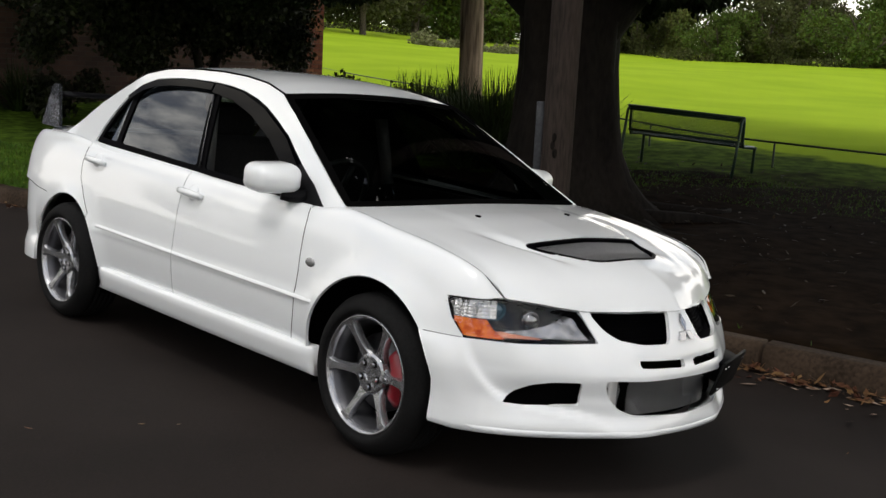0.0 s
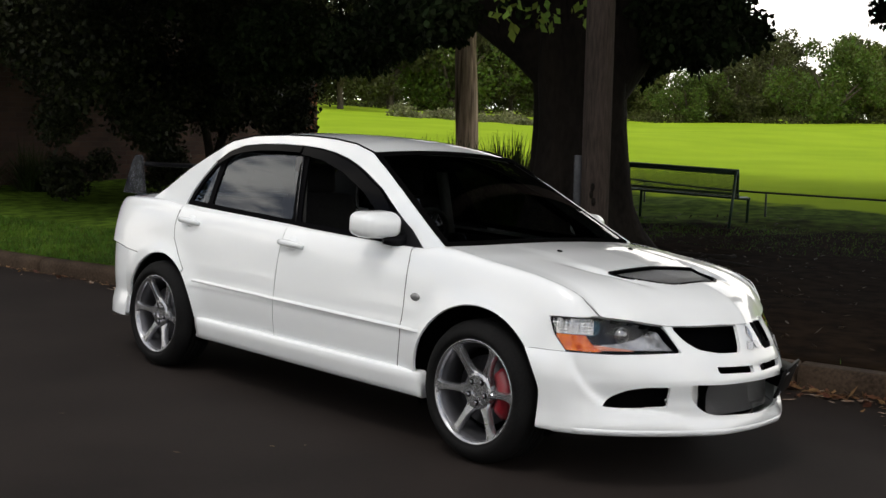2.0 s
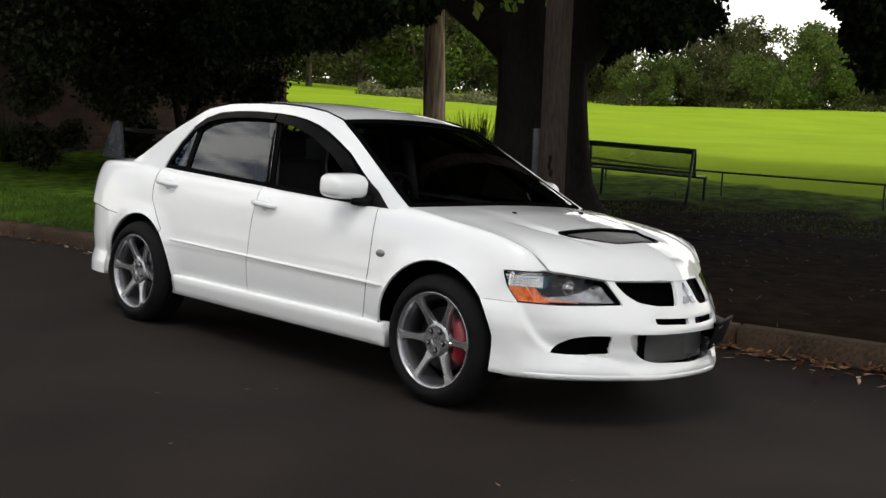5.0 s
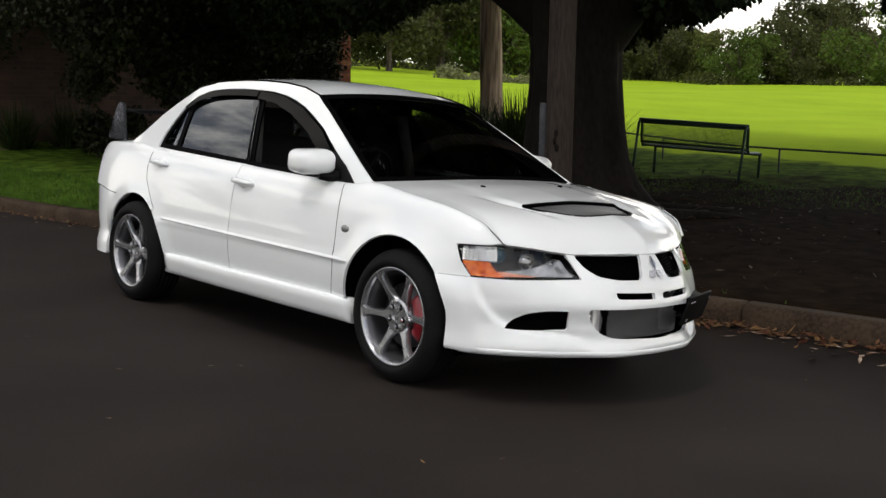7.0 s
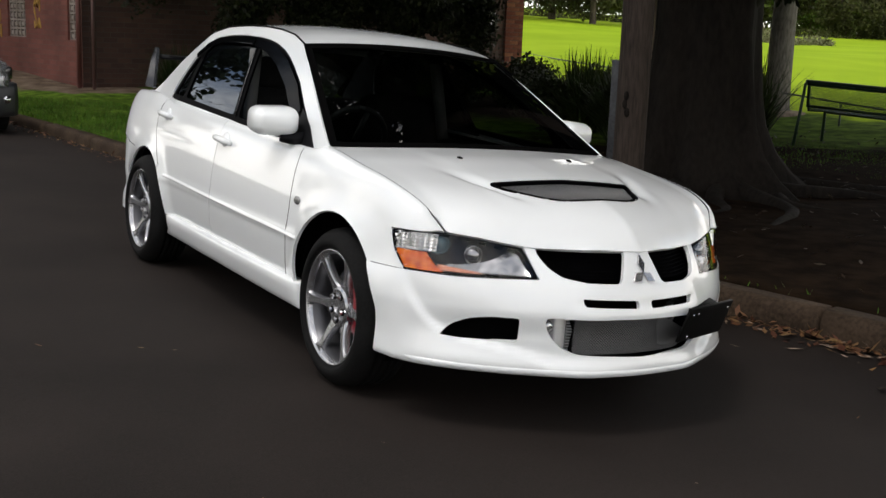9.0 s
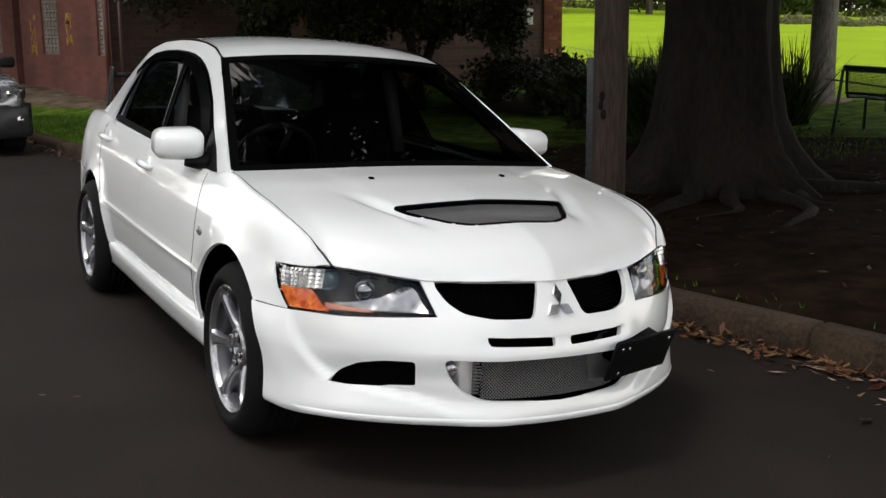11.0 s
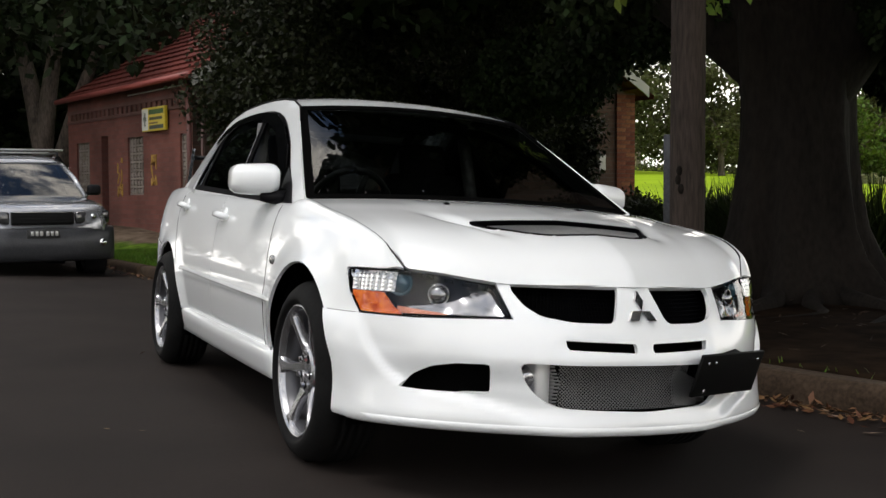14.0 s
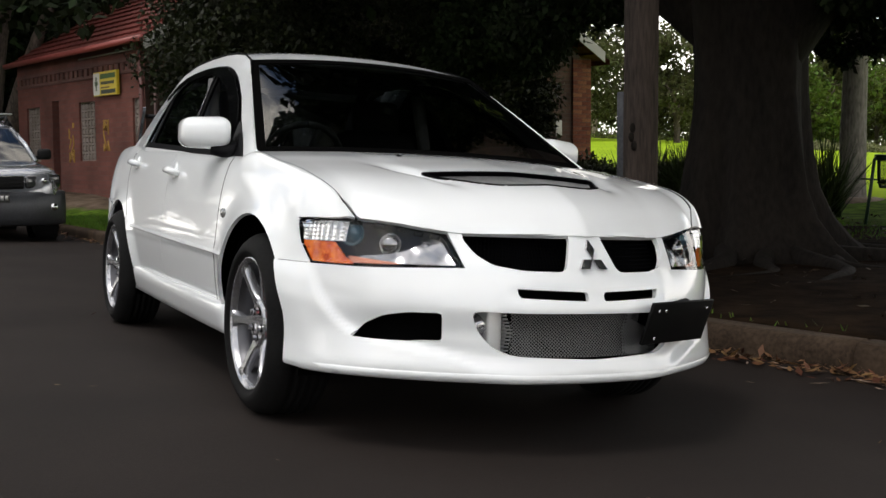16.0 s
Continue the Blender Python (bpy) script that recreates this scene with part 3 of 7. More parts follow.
def front_end():
    half = [(0, 0.692), (-10, 0.690), (-25.5, 0.686), (-33.5, 0.678)]
    half += [(-29.0, 0.574), (-52, 0.564), (-72.5, 0.566), (arch_angle(0.565), 0.565), (arch_angle(0.52), 0.52), (arch_angle(0.45), 0.45), (arch_angle(0.40), 0.40), (arch_angle(0.42), 0.34), (arch_angle(0.44), 0.28), (arch_angle(0.45), 0.235), (-60, 0.232), (-30, 0.232), (0, 0.232)]
    outline = dense(half + [(-a, z) for a, z in half[::-1] if a], 1.5)
    outline = outline[np.concatenate([[True], np.hypot(*np.diff(outline, axis=0).T) > 1e-6])]
    scaled = lambda pts, r=1.6: [(a, z / 60) for a, z in rounded([(a, z * 60) for a, z in pts], r)]
    holes = [scaled(h, r) for h, r in ((GRILLE, 1.2), (both(GRILLE), 1.2), (SLOT, 0.5), (both(SLOT), 0.5), (INTAKE, 2.0), (DUCT, 0.8), (both(DUCT), 0.8))]
    bumper = part("front_bumper", patch(outline, (0.9, 0.012), nose, holes, 0.016), PAINT, sedan)
    # splitter lip under the bumper
    bm = bmesh.new()
    rows = []
    for a in np.linspace(-76, 76, 90):
        rows.append([bm.verts.new(tuple(float(c) for c in nose(np.array(a), np.array(z), d))) for z, d in ((0.262, 0.004), (0.258, 0.004 - 0.008 * min(1, (76 - abs(a)) / 18)), (0.238, 0.006 - 0.012 * min(1, (76 - abs(a)) / 18)), (0.228, 0.004), (0.226, 0.10))])
    for r0, r1 in zip(rows, rows[1:]):
        for k in range(4):
            bm.faces.new((r0[k], r0[k + 1], r1[k + 1], r1[k]))
    part("lip", bm, PAINT, bumper)
    # black sheet behind the openings, in place of the shade in them
    cav = [(-62, 0.26), (62, 0.26), (62, 0.56), (32, 0.68), (-32, 0.68), (-62, 0.56)]
    part("shade_backing", patch(dense(cav, 2), (3, 0.04), lambda a, z: nose(a, z, 0.13), flange=0), DARK, bumper)
    # grille meshes
    for s in (1, -1):
        bm = bmesh.new()
        for z in np.arange(0.58, 0.675, 0.012):
            for a0, a1 in ((-30, -4),):
                pts = [tuple(float(c) for c in nose(np.array(s * a), np.array(z), 0.05)) for a in np.linspace(a0, a1, 9)]
                tube(bm, pts, 0.0016, 4, False)
        for a in np.arange(-30, -4, 0.8):
            tube(bm, [tuple(float(c) for c in nose(np.array(s * a), np.array(z), 0.05)) for z in (0.575, 0.625, 0.678)], 0.0016, 4, False)
        part("grille", bm, BLACK_TRIM, bumper, "black mesh grille")
        bm = bmesh.new()
        box(bm, (0.66, s * 0.17 - 0.018, 0.57), (0.67, s * 0.17 + 0.018, 0.68), 0.003)
        part("bonnet_stay", bm, plain("grey_stay", (0.12, 0.12, 0.12), 0.5), bumper)
    # intercooler: core with fins behind a wire mesh, end tank and silver hose
    bm = bmesh.new()
    box(bm, (0.70, -0.29, 0.29), (0.745, 0.36, 0.46), 0.005)
    cooler = part("intercooler", bm, MESH_MAT, bumper, "bare metal intercooler core")
    for z in np.arange(0.30, 0.45, 0.011):
        bm = bmesh.new()
        box(bm, (0.742, -0.262, z), (0.752, 0.355, z + 0.006))
        part("cooling_fin", bm, MESH_MAT, cooler)
    bm = bmesh.new()
    box(bm, (0.70, -0.318, 0.295), (0.782, -0.262, 0.455), 0.010)
    part("end_tank", bm, plain("tank_metal", (0.80, 0.80, 0.80), 0.45, 0.4), cooler)
    bm = bmesh.new()
    path = [Vector((0.742 - 0.09 * t * t, -0.318 - 0.085 * t, 0.405 - 0.055 * t)) for t in np.linspace(0, 1, 19)]
    tube(bm, path, [0.034 + 0.004 * (k % 2) for k in range(19)], 14)
    part("hose", bm, plain("hose_metal", (0.62, 0.62, 0.63), 0.22, 0.9), cooler)
    bm = bmesh.new()
    for k in np.arange(-0.50, 0.50, 0.0125):
        for sl in (1, -1):
            pts = []
            for t in np.linspace(0, 1, 20):
                y, z = k + sl * 0.085 * (t - 0.5) * 2, 0.305 + 0.145 * t
                if -0.285 < y < 0.375 - 0.06 * (1 - t):
                    pts.append(tuple(float(c) for c in nose(np.array(ang(y)), np.array(z), 0.055)))
            if len(pts) > 1:
                tube(bm, pts, 0.0014, 3, False)
    part("intake_mesh", bm, plain("mesh_wire", (0.30, 0.30, 0.30), 0.4, 0.8), bumper)
    # duct inner panels
    for s in (1, -1):
        pts = [(s * a, z) for a, z in [(-57, 0.335), (-30.5, 0.33), (-30.5, 0.45), (-53, 0.44)]]
        part("brake_duct", patch(dense(pts, 2), (2, 0.03), lambda a, z: nose(a, z, 0.07), flange=0), DARK, bumper)
    # three chrome lozenges on the middle fin
    bm = bmesh.new()
    for ang0 in (90, 210, 330):
        c = Vector((math.cos(radians(ang0)), math.sin(radians(ang0)))) * 0.030
        u = c.normalized()
        v = Vector((-u.y, u.x))
        ring = []
        for k, (du, dv) in enumerate(((0.030, 0), (0, 0.0165), (-0.030, 0), (0, -0.0165))):
            p = c + u * du + v * dv
            z = 0.612 + p.y
            ring.append([Vector(tuple(float(q) for q in nose(np.array(ang(-p.x)), np.array(z), -d))) for d in (0.002, 0.012)])
        lo_, hi_ = [bm.verts.new(r[0]) for r in ring], [bm.verts.new(r[1]) for r in ring]
        bm.faces.new(hi_)
        for k in range(4):
            bm.faces.new((lo_[k], lo_[(k + 1) % 4], hi_[(k + 1) % 4], hi_[k]))
    bmesh.ops.recalc_face_normals(bm, faces=bm.faces[:])
    part("badge", bm, plain("badge_chrome", (0.5, 0.5, 0.51), 0.14, 0.95), bumper, "chrome three-pointed badge", smooth=False)
    # offset black plate holder with bolts
    bm = bmesh.new()
    m = pose(0.872, 0.352, 0.412, 0, 0, 18) @ pose(0, 0, 0, 0, 18, 0)
    box(bm, (-0.008, -0.175, -0.072), (0.004, 0.175, 0.072), 0.003, m)
    plate = part("number_plate", bm, plain("plate_black", (0.005, 0.005, 0.005), 0.5, 0, 0, 0.1), bumper, "blank black number plate")
    for y, z in ((-0.14, 0.045), (-0.10, 0.045), (0.14, 0.045), (-0.12, -0.05)):
        bm = bmesh.new()
        r = bmesh.ops.create_cone(bm, cap_ends=True, segments=10, radius1=0.006, radius2=0.005, depth=0.004)
        bmesh.ops.transform(bm, matrix=m @ pose(0.006, y, z, 0, 90, 0), verts=r["verts"])
        part("plate_bolt", bm, CHROME, plate)
    bm = bmesh.new()
    box(bm, (-0.10, -0.12, -0.03), (-0.006, 0.12, 0.05), 0.004, m)
    part("plate_bracket", bm, BLACK_TRIM, plate)


front_end()


def headlights():
    for s in (-1, 1):
        lamp = empty("headlight", parent=sedan)
        lamp["label"] = "clear headlight with amber corner and chrome projector"
        k = 1 if s < 0 else -1
        flip = False
        sc = lambda pts, r=1.5: [(k * a, z / 60) for a, z in rounded([(a, z * 60) for a, z in pts], r)]
        shrink = lambda pts, f: [(-54 + (a + 54) * f, 0.635 + (z - 0.635) * f) for a, z in pts]
        part("lens", patch(sc(shrink(HEADLIGHT, 0.985)), (1.2, 0.012), lambda a, z: nose(a, z, 0.004), flange=0, flip=flip), LENS, lamp)
        part("bezel", patch(sc(HEADLIGHT), (0.8, 0.008), lambda a, z: nose(a, z, 0.006), [sc(shrink(HEADLIGHT, 0.945))], 0.03, flip=flip), BLACK_TRIM, lamp)
        part("housing", patch(sc([(-31, 0.575), (-60, 0.57), (-72, 0.57), (-80, 0.695), (-54, 0.70), (-44, 0.68), (-33, 0.66)]), (2, 0.02), lambda a, z: nose(a, z, 0.075 - 0.03 * np.exp(-((np.abs(a) - 34) / 8) ** 2)), flange=0, flip=flip), SMOKE, lamp)
        # silvered tray below a black brow
        tray = [(-57, 0.576), (-40, 0.576), (-30.0, 0.578), (-33.0, 0.648), (-35.5, 0.664), (-39, 0.640), (-44, 0.612), (-50, 0.600), (-56, 0.594)]
        part("silver_tray", patch(sc(tray, 0.8), (1.5, 0.008), lambda a, z: nose(a, z, 0.022 + 0.030 * np.clip((np.abs(a) - 30) / 9, 0, 1) + 0.010 * np.sin((np.abs(a) - 30) * 0.5) * np.sin((z - 0.57) * 45)), flange=0, flip=flip), TRAY, lamp, "silvered inner reflector tray")
        # faceted clear corner reflector
        bm = bmesh.new()
        for a in np.arange(-81.4, -61.0, 2.2):
            for z in np.arange(0.637, 0.693, 0.0125):
                q = [tuple(float(c) for c in nose(np.array(k * aa), np.array(zz), 0.014 + dd)) for aa, zz, dd in ((a, z, 0), (a + 2.2, z, 0), (a + 2.2, z + 0.0125, 0.0), (a, z + 0.0125, 0.0), (a + 1.1, z + 0.006, 0.012))]
                vs = [bm.verts.new(c) for c in q]
                for i in range(4):
                    bm.faces.new((vs[i], vs[(i + 1) % 4], vs[4]))
        bmesh.ops.recalc_face_normals(bm, faces=bm.faces[:])
        part("corner_reflector", bm, FACET, lamp, "clear faceted corner reflector", smooth=False)
        amber = [(-73.4, 0.573), (-62, 0.570), (-56, 0.571), (-59.5, 0.595), (-62.5, 0.634), (-78.0, 0.636)]
        part("indicator", patch(sc(amber, 0.6), (1.0, 0.008), lambda a, z: nose(a, z, 0.014 + 0.003 * np.sin(a * 2.8) * np.sin(z * 500)), flange=0.01, flip=flip), AMBER, lamp, "amber indicator")
        # pink strip painted in for a reflection along the lamp's lower edge
        part("pink_reflection", patch(sc([(-58, 0.573), (-44, 0.574), (-46, 0.580), (-52, 0.586), (-59, 0.594)], 0.3), (1.5, 0.006), lambda a, z: nose(a, z, 0.036), flange=0, flip=flip), plain("reflection_pink", (0.62, 0.25, 0.16), 0.25, 0.5), lamp)
        # projectors
        for a, z, r, mat in ((-48, 0.632, 0.030, SMOKE_CHROME), (-38.5, 0.626, 0.016, SMOKE_CHROME), (-60, 0.662, 0.034, plain("blue_lens", (0.05, 0.12, 0.16), 0.05, 0.2, 1.0))):
            bm = bmesh.new()
            prof = [(r * 1.25, -0.02), (r * 1.2, 0.006), (r * 1.05, 0.010), (r * 0.98, 0.0)] + [(r * 0.98 * math.cos(t), 0.7 * r * math.sin(t)) for t in np.linspace(0.1, 1.55, 7)]
            lathe(bm, prof, 24)
            cx, cy, cz = (float(c) for c in nose(np.array(k * a), np.array(z), 0.058))
            bmesh.ops.transform(bm, matrix=pose(cx, cy, cz, 0, 90, -k * 24 if s < 0 else 24), verts=bm.verts[:])
            bmesh.ops.recalc_face_normals(bm, faces=bm.faces[:])
            part("projector", bm, mat, lamp)


headlights()


# bonnet
hood_front = curve((0, 0.135, 0.238, 0.373, 0.475, 0.569, 0.668, 0.75), (0.838, 0.800, 0.762, 0.706, 0.660, 0.605, 0.533, 0.44))
hood_front_z = curve((0, 0.135, 0.373, 0.475, 0.569, 0.668, 0.75), (0.684, 0.680, 0.678, 0.688, 0.702, 0.712, 0.72))


def hood_rear(y):
    return -0.225 - 0.100 * (np.abs(y) / 0.728) ** 4


hood_fall = curve((0, 0.24, 0.394, 0.56, 0.70, 0.80, 0.911, 0.97, 1), (1, 0.92, 0.835, 0.74, 0.645, 0.545, 0.36, 0.17, 0))


def hood(x, y):
    b = np.abs(y)
    xf, xr = hood_front(np.minimum(b, 0.668)), hood_rear(y)
    u = np.clip((x - xr) / (xf - xr), 0, 1)
    zr = 0.948 - 0.020 * (b / 0.7) ** 2
    zf = hood_front_z(np.minimum(b, 0.668))
    z = zf + (zr - zf) * hood_fall(u)
    # raised middle with shoulders, and the vent hollow's lip
    z = z + 0.004 * np.clip((0.43 - b) / 0.07, 0, 1) * np.clip(u / 0.2, 0, 1) * np.clip((1 - u) / 0.25, 0, 1)
    edge = 0.345 - 0.40 * (x - 0.336)
    z = z - 0.010 * np.exp(-((x - 0.40) / 0.11) ** 2) * np.clip((0.38 - b) / 0.06, 0, 1)
    z = z - 0.022 * np.exp(-((b - edge - 0.035) / 0.028) ** 2) * np.exp(-((x - 0.36) / 0.14) ** 2)
    return x, y, z


VENT = [(0.336, -0.352), (0.336, 0.352), (0.44, 0.298), (0.53, 0.240), (0.575, 0.165), (0.595, 0.0), (0.575, -0.165), (0.53, -0.240), (0.44, -0.298)]


def hood_edge_y(x):
    return float(top_y(x)) - 0.0045


def bonnet():
    right = [(x, -hood_edge_y(x)) for x in np.linspace(-0.325, 0.528, 70)]
    front = [(float(hood_front(abs(y))), y) for y in np.linspace(-0.66, 0.66, 45)]
    rear = [(float(hood_rear(y)), y) for y in np.linspace(0.725, -0.725, 30)]
    outline = right + front + [(x, -y) for x, y in right[::-1]] + rear
    bm = patch(outline, (0.018, 0.018), hood, [rounded(VENT, 0.02)], 0.02)
    lid = part("bonnet", bm, PAINT, sedan)
    deep = lambda x, y: (x, y, hood(x, y)[2] - 0.014)
    part("vent_tray", patch(VENT, (0.02, 0.02), lambda x, y: (x, y, hood(x, y)[2] - 0.06), flange=0), DARK, lid)
    rim = [(0.330, -0.362), (0.330, 0.362), (0.444, 0.304), (0.536, 0.246), (0.582, 0.168), (0.602, 0), (0.582, -0.168), (0.536, -0.246), (0.444, -0.304)]
    part("vent_rim", patch(rounded(rim, 0.03), (0.012, 0.012), lambda x, y: (x, y, hood(x, y)[2] + 0.0015), [rounded([(0.346 + (x - 0.336) * 0.94, y * 0.965) for x, y in VENT], 0.02)], 0.02), BLACK_TRIM, lid)
    bm = bmesh.new()
    for x in np.arange(0.345, 0.59, 0.0095):
        half = float(np.interp(x, (0.336, 0.44, 0.53, 0.575, 0.595), (0.345, 0.295, 0.236, 0.16, 0.03)))
        tube(bm, [deep(np.array(x), np.array(y)) for y in np.linspace(-half, half, 9)], 0.0014, 3, False)
    for y in np.arange(-0.34, 0.341, 0.0095):
        end = float(np.interp(abs(y), (0, 0.165, 0.24, 0.298, 0.345), (0.592, 0.572, 0.527, 0.437, 0.345)))
        tube(bm, [deep(np.array(x), np.array(y)) for x in (0.338, (0.338 + end) / 2, end)], 0.0014, 3, False)
    part("vent_mesh", bm, MESH_MAT, lid, "wire mesh in the bonnet vent")
    # light and dark patches in the colour stand in for reflections
    part("vent_radiator", patch(rounded(VENT, 0.03), (0.03, 0.03), lambda x, y: (x, y, hood(x, y)[2] - 0.026 - 0.02 * (x < 0.36)), flange=0), varied("duct_reflect_mottle", (0.008, 0.008, 0.009), (0.12, 0.12, 0.125), 14, 60, 0.4, 0.1, 0.002), lid)
    for y in (-0.288, 0.288):
        bm = bmesh.new()
        box(bm, (-0.012, -0.009, -0.004), (0.012, 0.009, 0.007), 0.004, pose(*[float(c) for c in hood(np.array(0.008), np.array(y))], 0, 5, 0))
        part("washer_nozzle", bm, BLACK_TRIM, lid)
    # dark tube drawn in for the shade of the gap beside the bonnet
    for s in (-1, 1):
        bm = bmesh.new()
        tube(bm, [(x, s * (float(top_y(x)) - 0.0022), float(top_z(x)) - 0.003) for x in np.linspace(-0.325, 0.53, 30)], 0.0032, 5, False)
        part("bonnet_seam", bm, DARK, sedan)
    # cowl behind the bonnet
    bm = bmesh.new()
    ys = np.linspace(-0.728, 0.728, 24)
    a = [bm.verts.new((float(hood_rear(y)) + 0.03, y, 0.918 - 0.02 * (y / 0.7) ** 2)) for y in ys]
    b = [bm.verts.new((float(hood_rear(y)) - 0.10, y, 0.925 - 0.02 * (y / 0.7) ** 2)) for y in ys]
    for k in range(len(ys) - 1):
        bm.faces.new((a[k], a[k + 1], b[k + 1], b[k]))
    part("cowl", bm, BLACK_TRIM, sedan)
    for y0, y1 in ((-0.62, -0.05), (-0.02, 0.55)):
        bm = bmesh.new()
        pts = [(float(hood_rear(y)) - 0.05 - 0.02 * math.sin((y - y0) / (y1 - y0) * 3), y, 0.958 - 0.02 * (y / 0.7) ** 2) for y in np.linspace(y0, y1, 10)]
        tube(bm, pts, [0.006] * 10, 6)
        tube(bm, [(p[0] - 0.012, p[1], p[2] - 0.006) for p in pts], 0.005, 5)
        part("wiper", bm, BLACK_TRIM, sedan)


bonnet()


# cabin: sloping sides, roof, screens
def cabin_y(z):
    return 0.745 - 0.40 * (z - 0.92) - 0.16 * np.clip(z - 0.92, 0, 1) ** 2


def cabin_side(x, z, off=0.0):
    rear = 0.05 * np.clip((-2.35 - x) / 0.5, 0, 1)
    return x, -(cabin_y(z) - rear - off), z


WINDOW = [(-0.425, 0.902), (-0.55, 0.985), (-0.693, 1.065), (-0.861, 1.168), (-1.00, 1.232), (-1.112, 1.278), (-1.22, 1.312), (-1.346, 1.340), (-1.48, 1.358), (-1.621, 1.367), (-1.82, 1.372), (-2.006, 1.368), (-2.165, 1.354), (-2.285, 1.318), (-2.385, 1.240), (-2.455, 1.15), (-2.505, 1.06), (-2.525, 0.988), (-1.46, 0.943), (-0.946, 0.915)]
RAIL = [(-0.305, 0.928), (-0.43, 0.998), (-0.563, 1.076), (-0.708, 1.161), (-0.90, 1.270), (-1.03, 1.341), (-1.20, 1.384), (-1.386, 1.406), (-1.60, 1.417), (-1.815, 1.419), (-2.0, 1.413), (-2.122, 1.406), (-2.300, 1.373), (-2.42, 1.316), (-2.52, 1.267), (-2.66, 1.192), (-2.814, 1.088), (-2.95, 1.00), (-2.49, 0.965), (-1.46, 0.925), (-0.44, 0.90), (-0.33, 0.915)]


def cabin():
    for s in (-1, 1):
        part("cabin_frame", mirrored(patch(RAIL, (0.018, 0.014), cabin_side, [WINDOW], 0.02), s), PAINT, sedan)
        part("window_trim", mirrored(patch(WINDOW, (0.018, 0.014), lambda x, z: cabin_side(x, z, 0.010), [
            rounded([(-0.66, 0.935), (-0.70, 1.03), (-0.86, 1.135), (-1.112, 1.245), (-1.346, 1.312), (-1.525, 1.335), (-1.555, 1.325), (-1.40, 0.962)], 0.02),
            rounded([(-1.475, 0.967), (-1.625, 1.325), (-1.82, 1.345), (-2.006, 1.338), (-2.16, 1.325), (-2.24, 1.30), (-2.285, 1.262), (-2.250, 1.003)], 0.02),
            rounded([(-2.292, 1.006), (-2.332, 1.246), (-2.368, 1.218), (-2.43, 1.13), (-2.485, 1.012)], 0.015)], 0.012), s), BLACK_TRIM, sedan)
        part("rear_side_glass", mirrored(patch(dense([(-1.47, 0.96), (-1.62, 1.33), (-1.82, 1.35), (-2.006, 1.345), (-2.245, 1.305), (-2.298, 1.26), (-2.256, 0.996)], 0.05), (0.05, 0.05), lambda x, z: cabin_side(x, z, 0.018), flange=0), s), SIDE_GLASS, sedan)
        part("quarter_glass", mirrored(patch(dense([(-2.262, 1.0), (-2.304, 1.27), (-2.37, 1.228), (-2.44, 1.13), (-2.492, 1.004)], 0.05), (0.03, 0.03), lambda x, z: cabin_side(x, z, 0.018), flange=0), s), SIDE_GLASS, sedan)
        # smoked wind deflectors over both side windows
        front_v = [(-0.70, 1.05), (-0.86, 1.160), (-1.112, 1.270), (-1.346, 1.334), (-1.60, 1.362), (-1.60, 1.318), (-1.40, 1.292), (-1.20, 1.237), (-0.98, 1.145), (-0.78, 1.028), (-0.73, 1.005)]
        rear_v = [(-1.62, 1.36), (-1.82, 1.366), (-2.006, 1.36), (-2.16, 1.348), (-2.275, 1.312), (-2.36, 1.25), (-2.335, 1.232), (-2.24, 1.288), (-2.14, 1.312), (-2.0, 1.327), (-1.82, 1.332), (-1.62, 1.328)]
        for v in (front_v, rear_v):
            part("wind_deflector", mirrored(patch(v, (0.02, 0.012), lambda x, z: cabin_side(x, z, -0.012), flange=0.004), s), VISOR, sedan)
        part("pillar_lining", mirrored(patch(RAIL, (0.03, 0.025), lambda x, z: cabin_side(x, z, 0.034), [WINDOW], 0.004), s), LINING, sedan, "dark grey moulded pillar lining")
        # bright strip on the centre pillar
        bm = bmesh.new()
        tube(bm, [cabin_side(np.array(-1.435 - 0.165 * t), np.array(0.965 + 0.36 * t), 0.006) for t in np.linspace(0, 1, 6)], 0.006, 6)
        part("pillar_strip", mirrored(bm, s), plain("strip_black", (0.008, 0.008, 0.009), 0.2, 0.0, 0.0, 0.3), sedan)
        # rain gutter along the roof
        bm = bmesh.new()
        tube(bm, [Vector(cabin_side(np.array(x), np.array(z + 0.004))) for x, z in RAIL[4:15]], 0.005, 6)
        part("roof_gutter", mirrored(bm, s), BLACK_TRIM, sedan)
    # roof
    rail_z = curve((-2.52, -2.42, -2.292, -2.112, -1.815, -1.6, -1.386, -1.2, -1.06, -0.95), (1.262, 1.313, 1.373, 1.406, 1.418, 1.416, 1.405, 1.383, 1.350, 1.318))

    def roof(x, y):
        zr = rail_z(x)
        w = cabin_y(zr)
        return x, y, zr + 0.036 * (1 - np.clip(np.abs(y) / w, 0, 1) ** 2.4)
    edge = [(x, -float(cabin_y(rail_z(x))) + 0.004) for x in np.linspace(-2.40, -1.05, 22)]
    front = [(-1.035 + 0.045 * (1 - (y / 0.55) ** 2), y) for y in np.linspace(-0.54, 0.54, 16)]
    rear = [(-2.41 - 0.05 * (1 - (y / 0.53) ** 2), y) for y in np.linspace(0.50, -0.50, 16)]
    part("roof", patch(edge + front + [(x, -y) for x, y in edge[::-1]] + rear, (0.03, 0.03), roof, flange=0.02), PAINT, sedan)

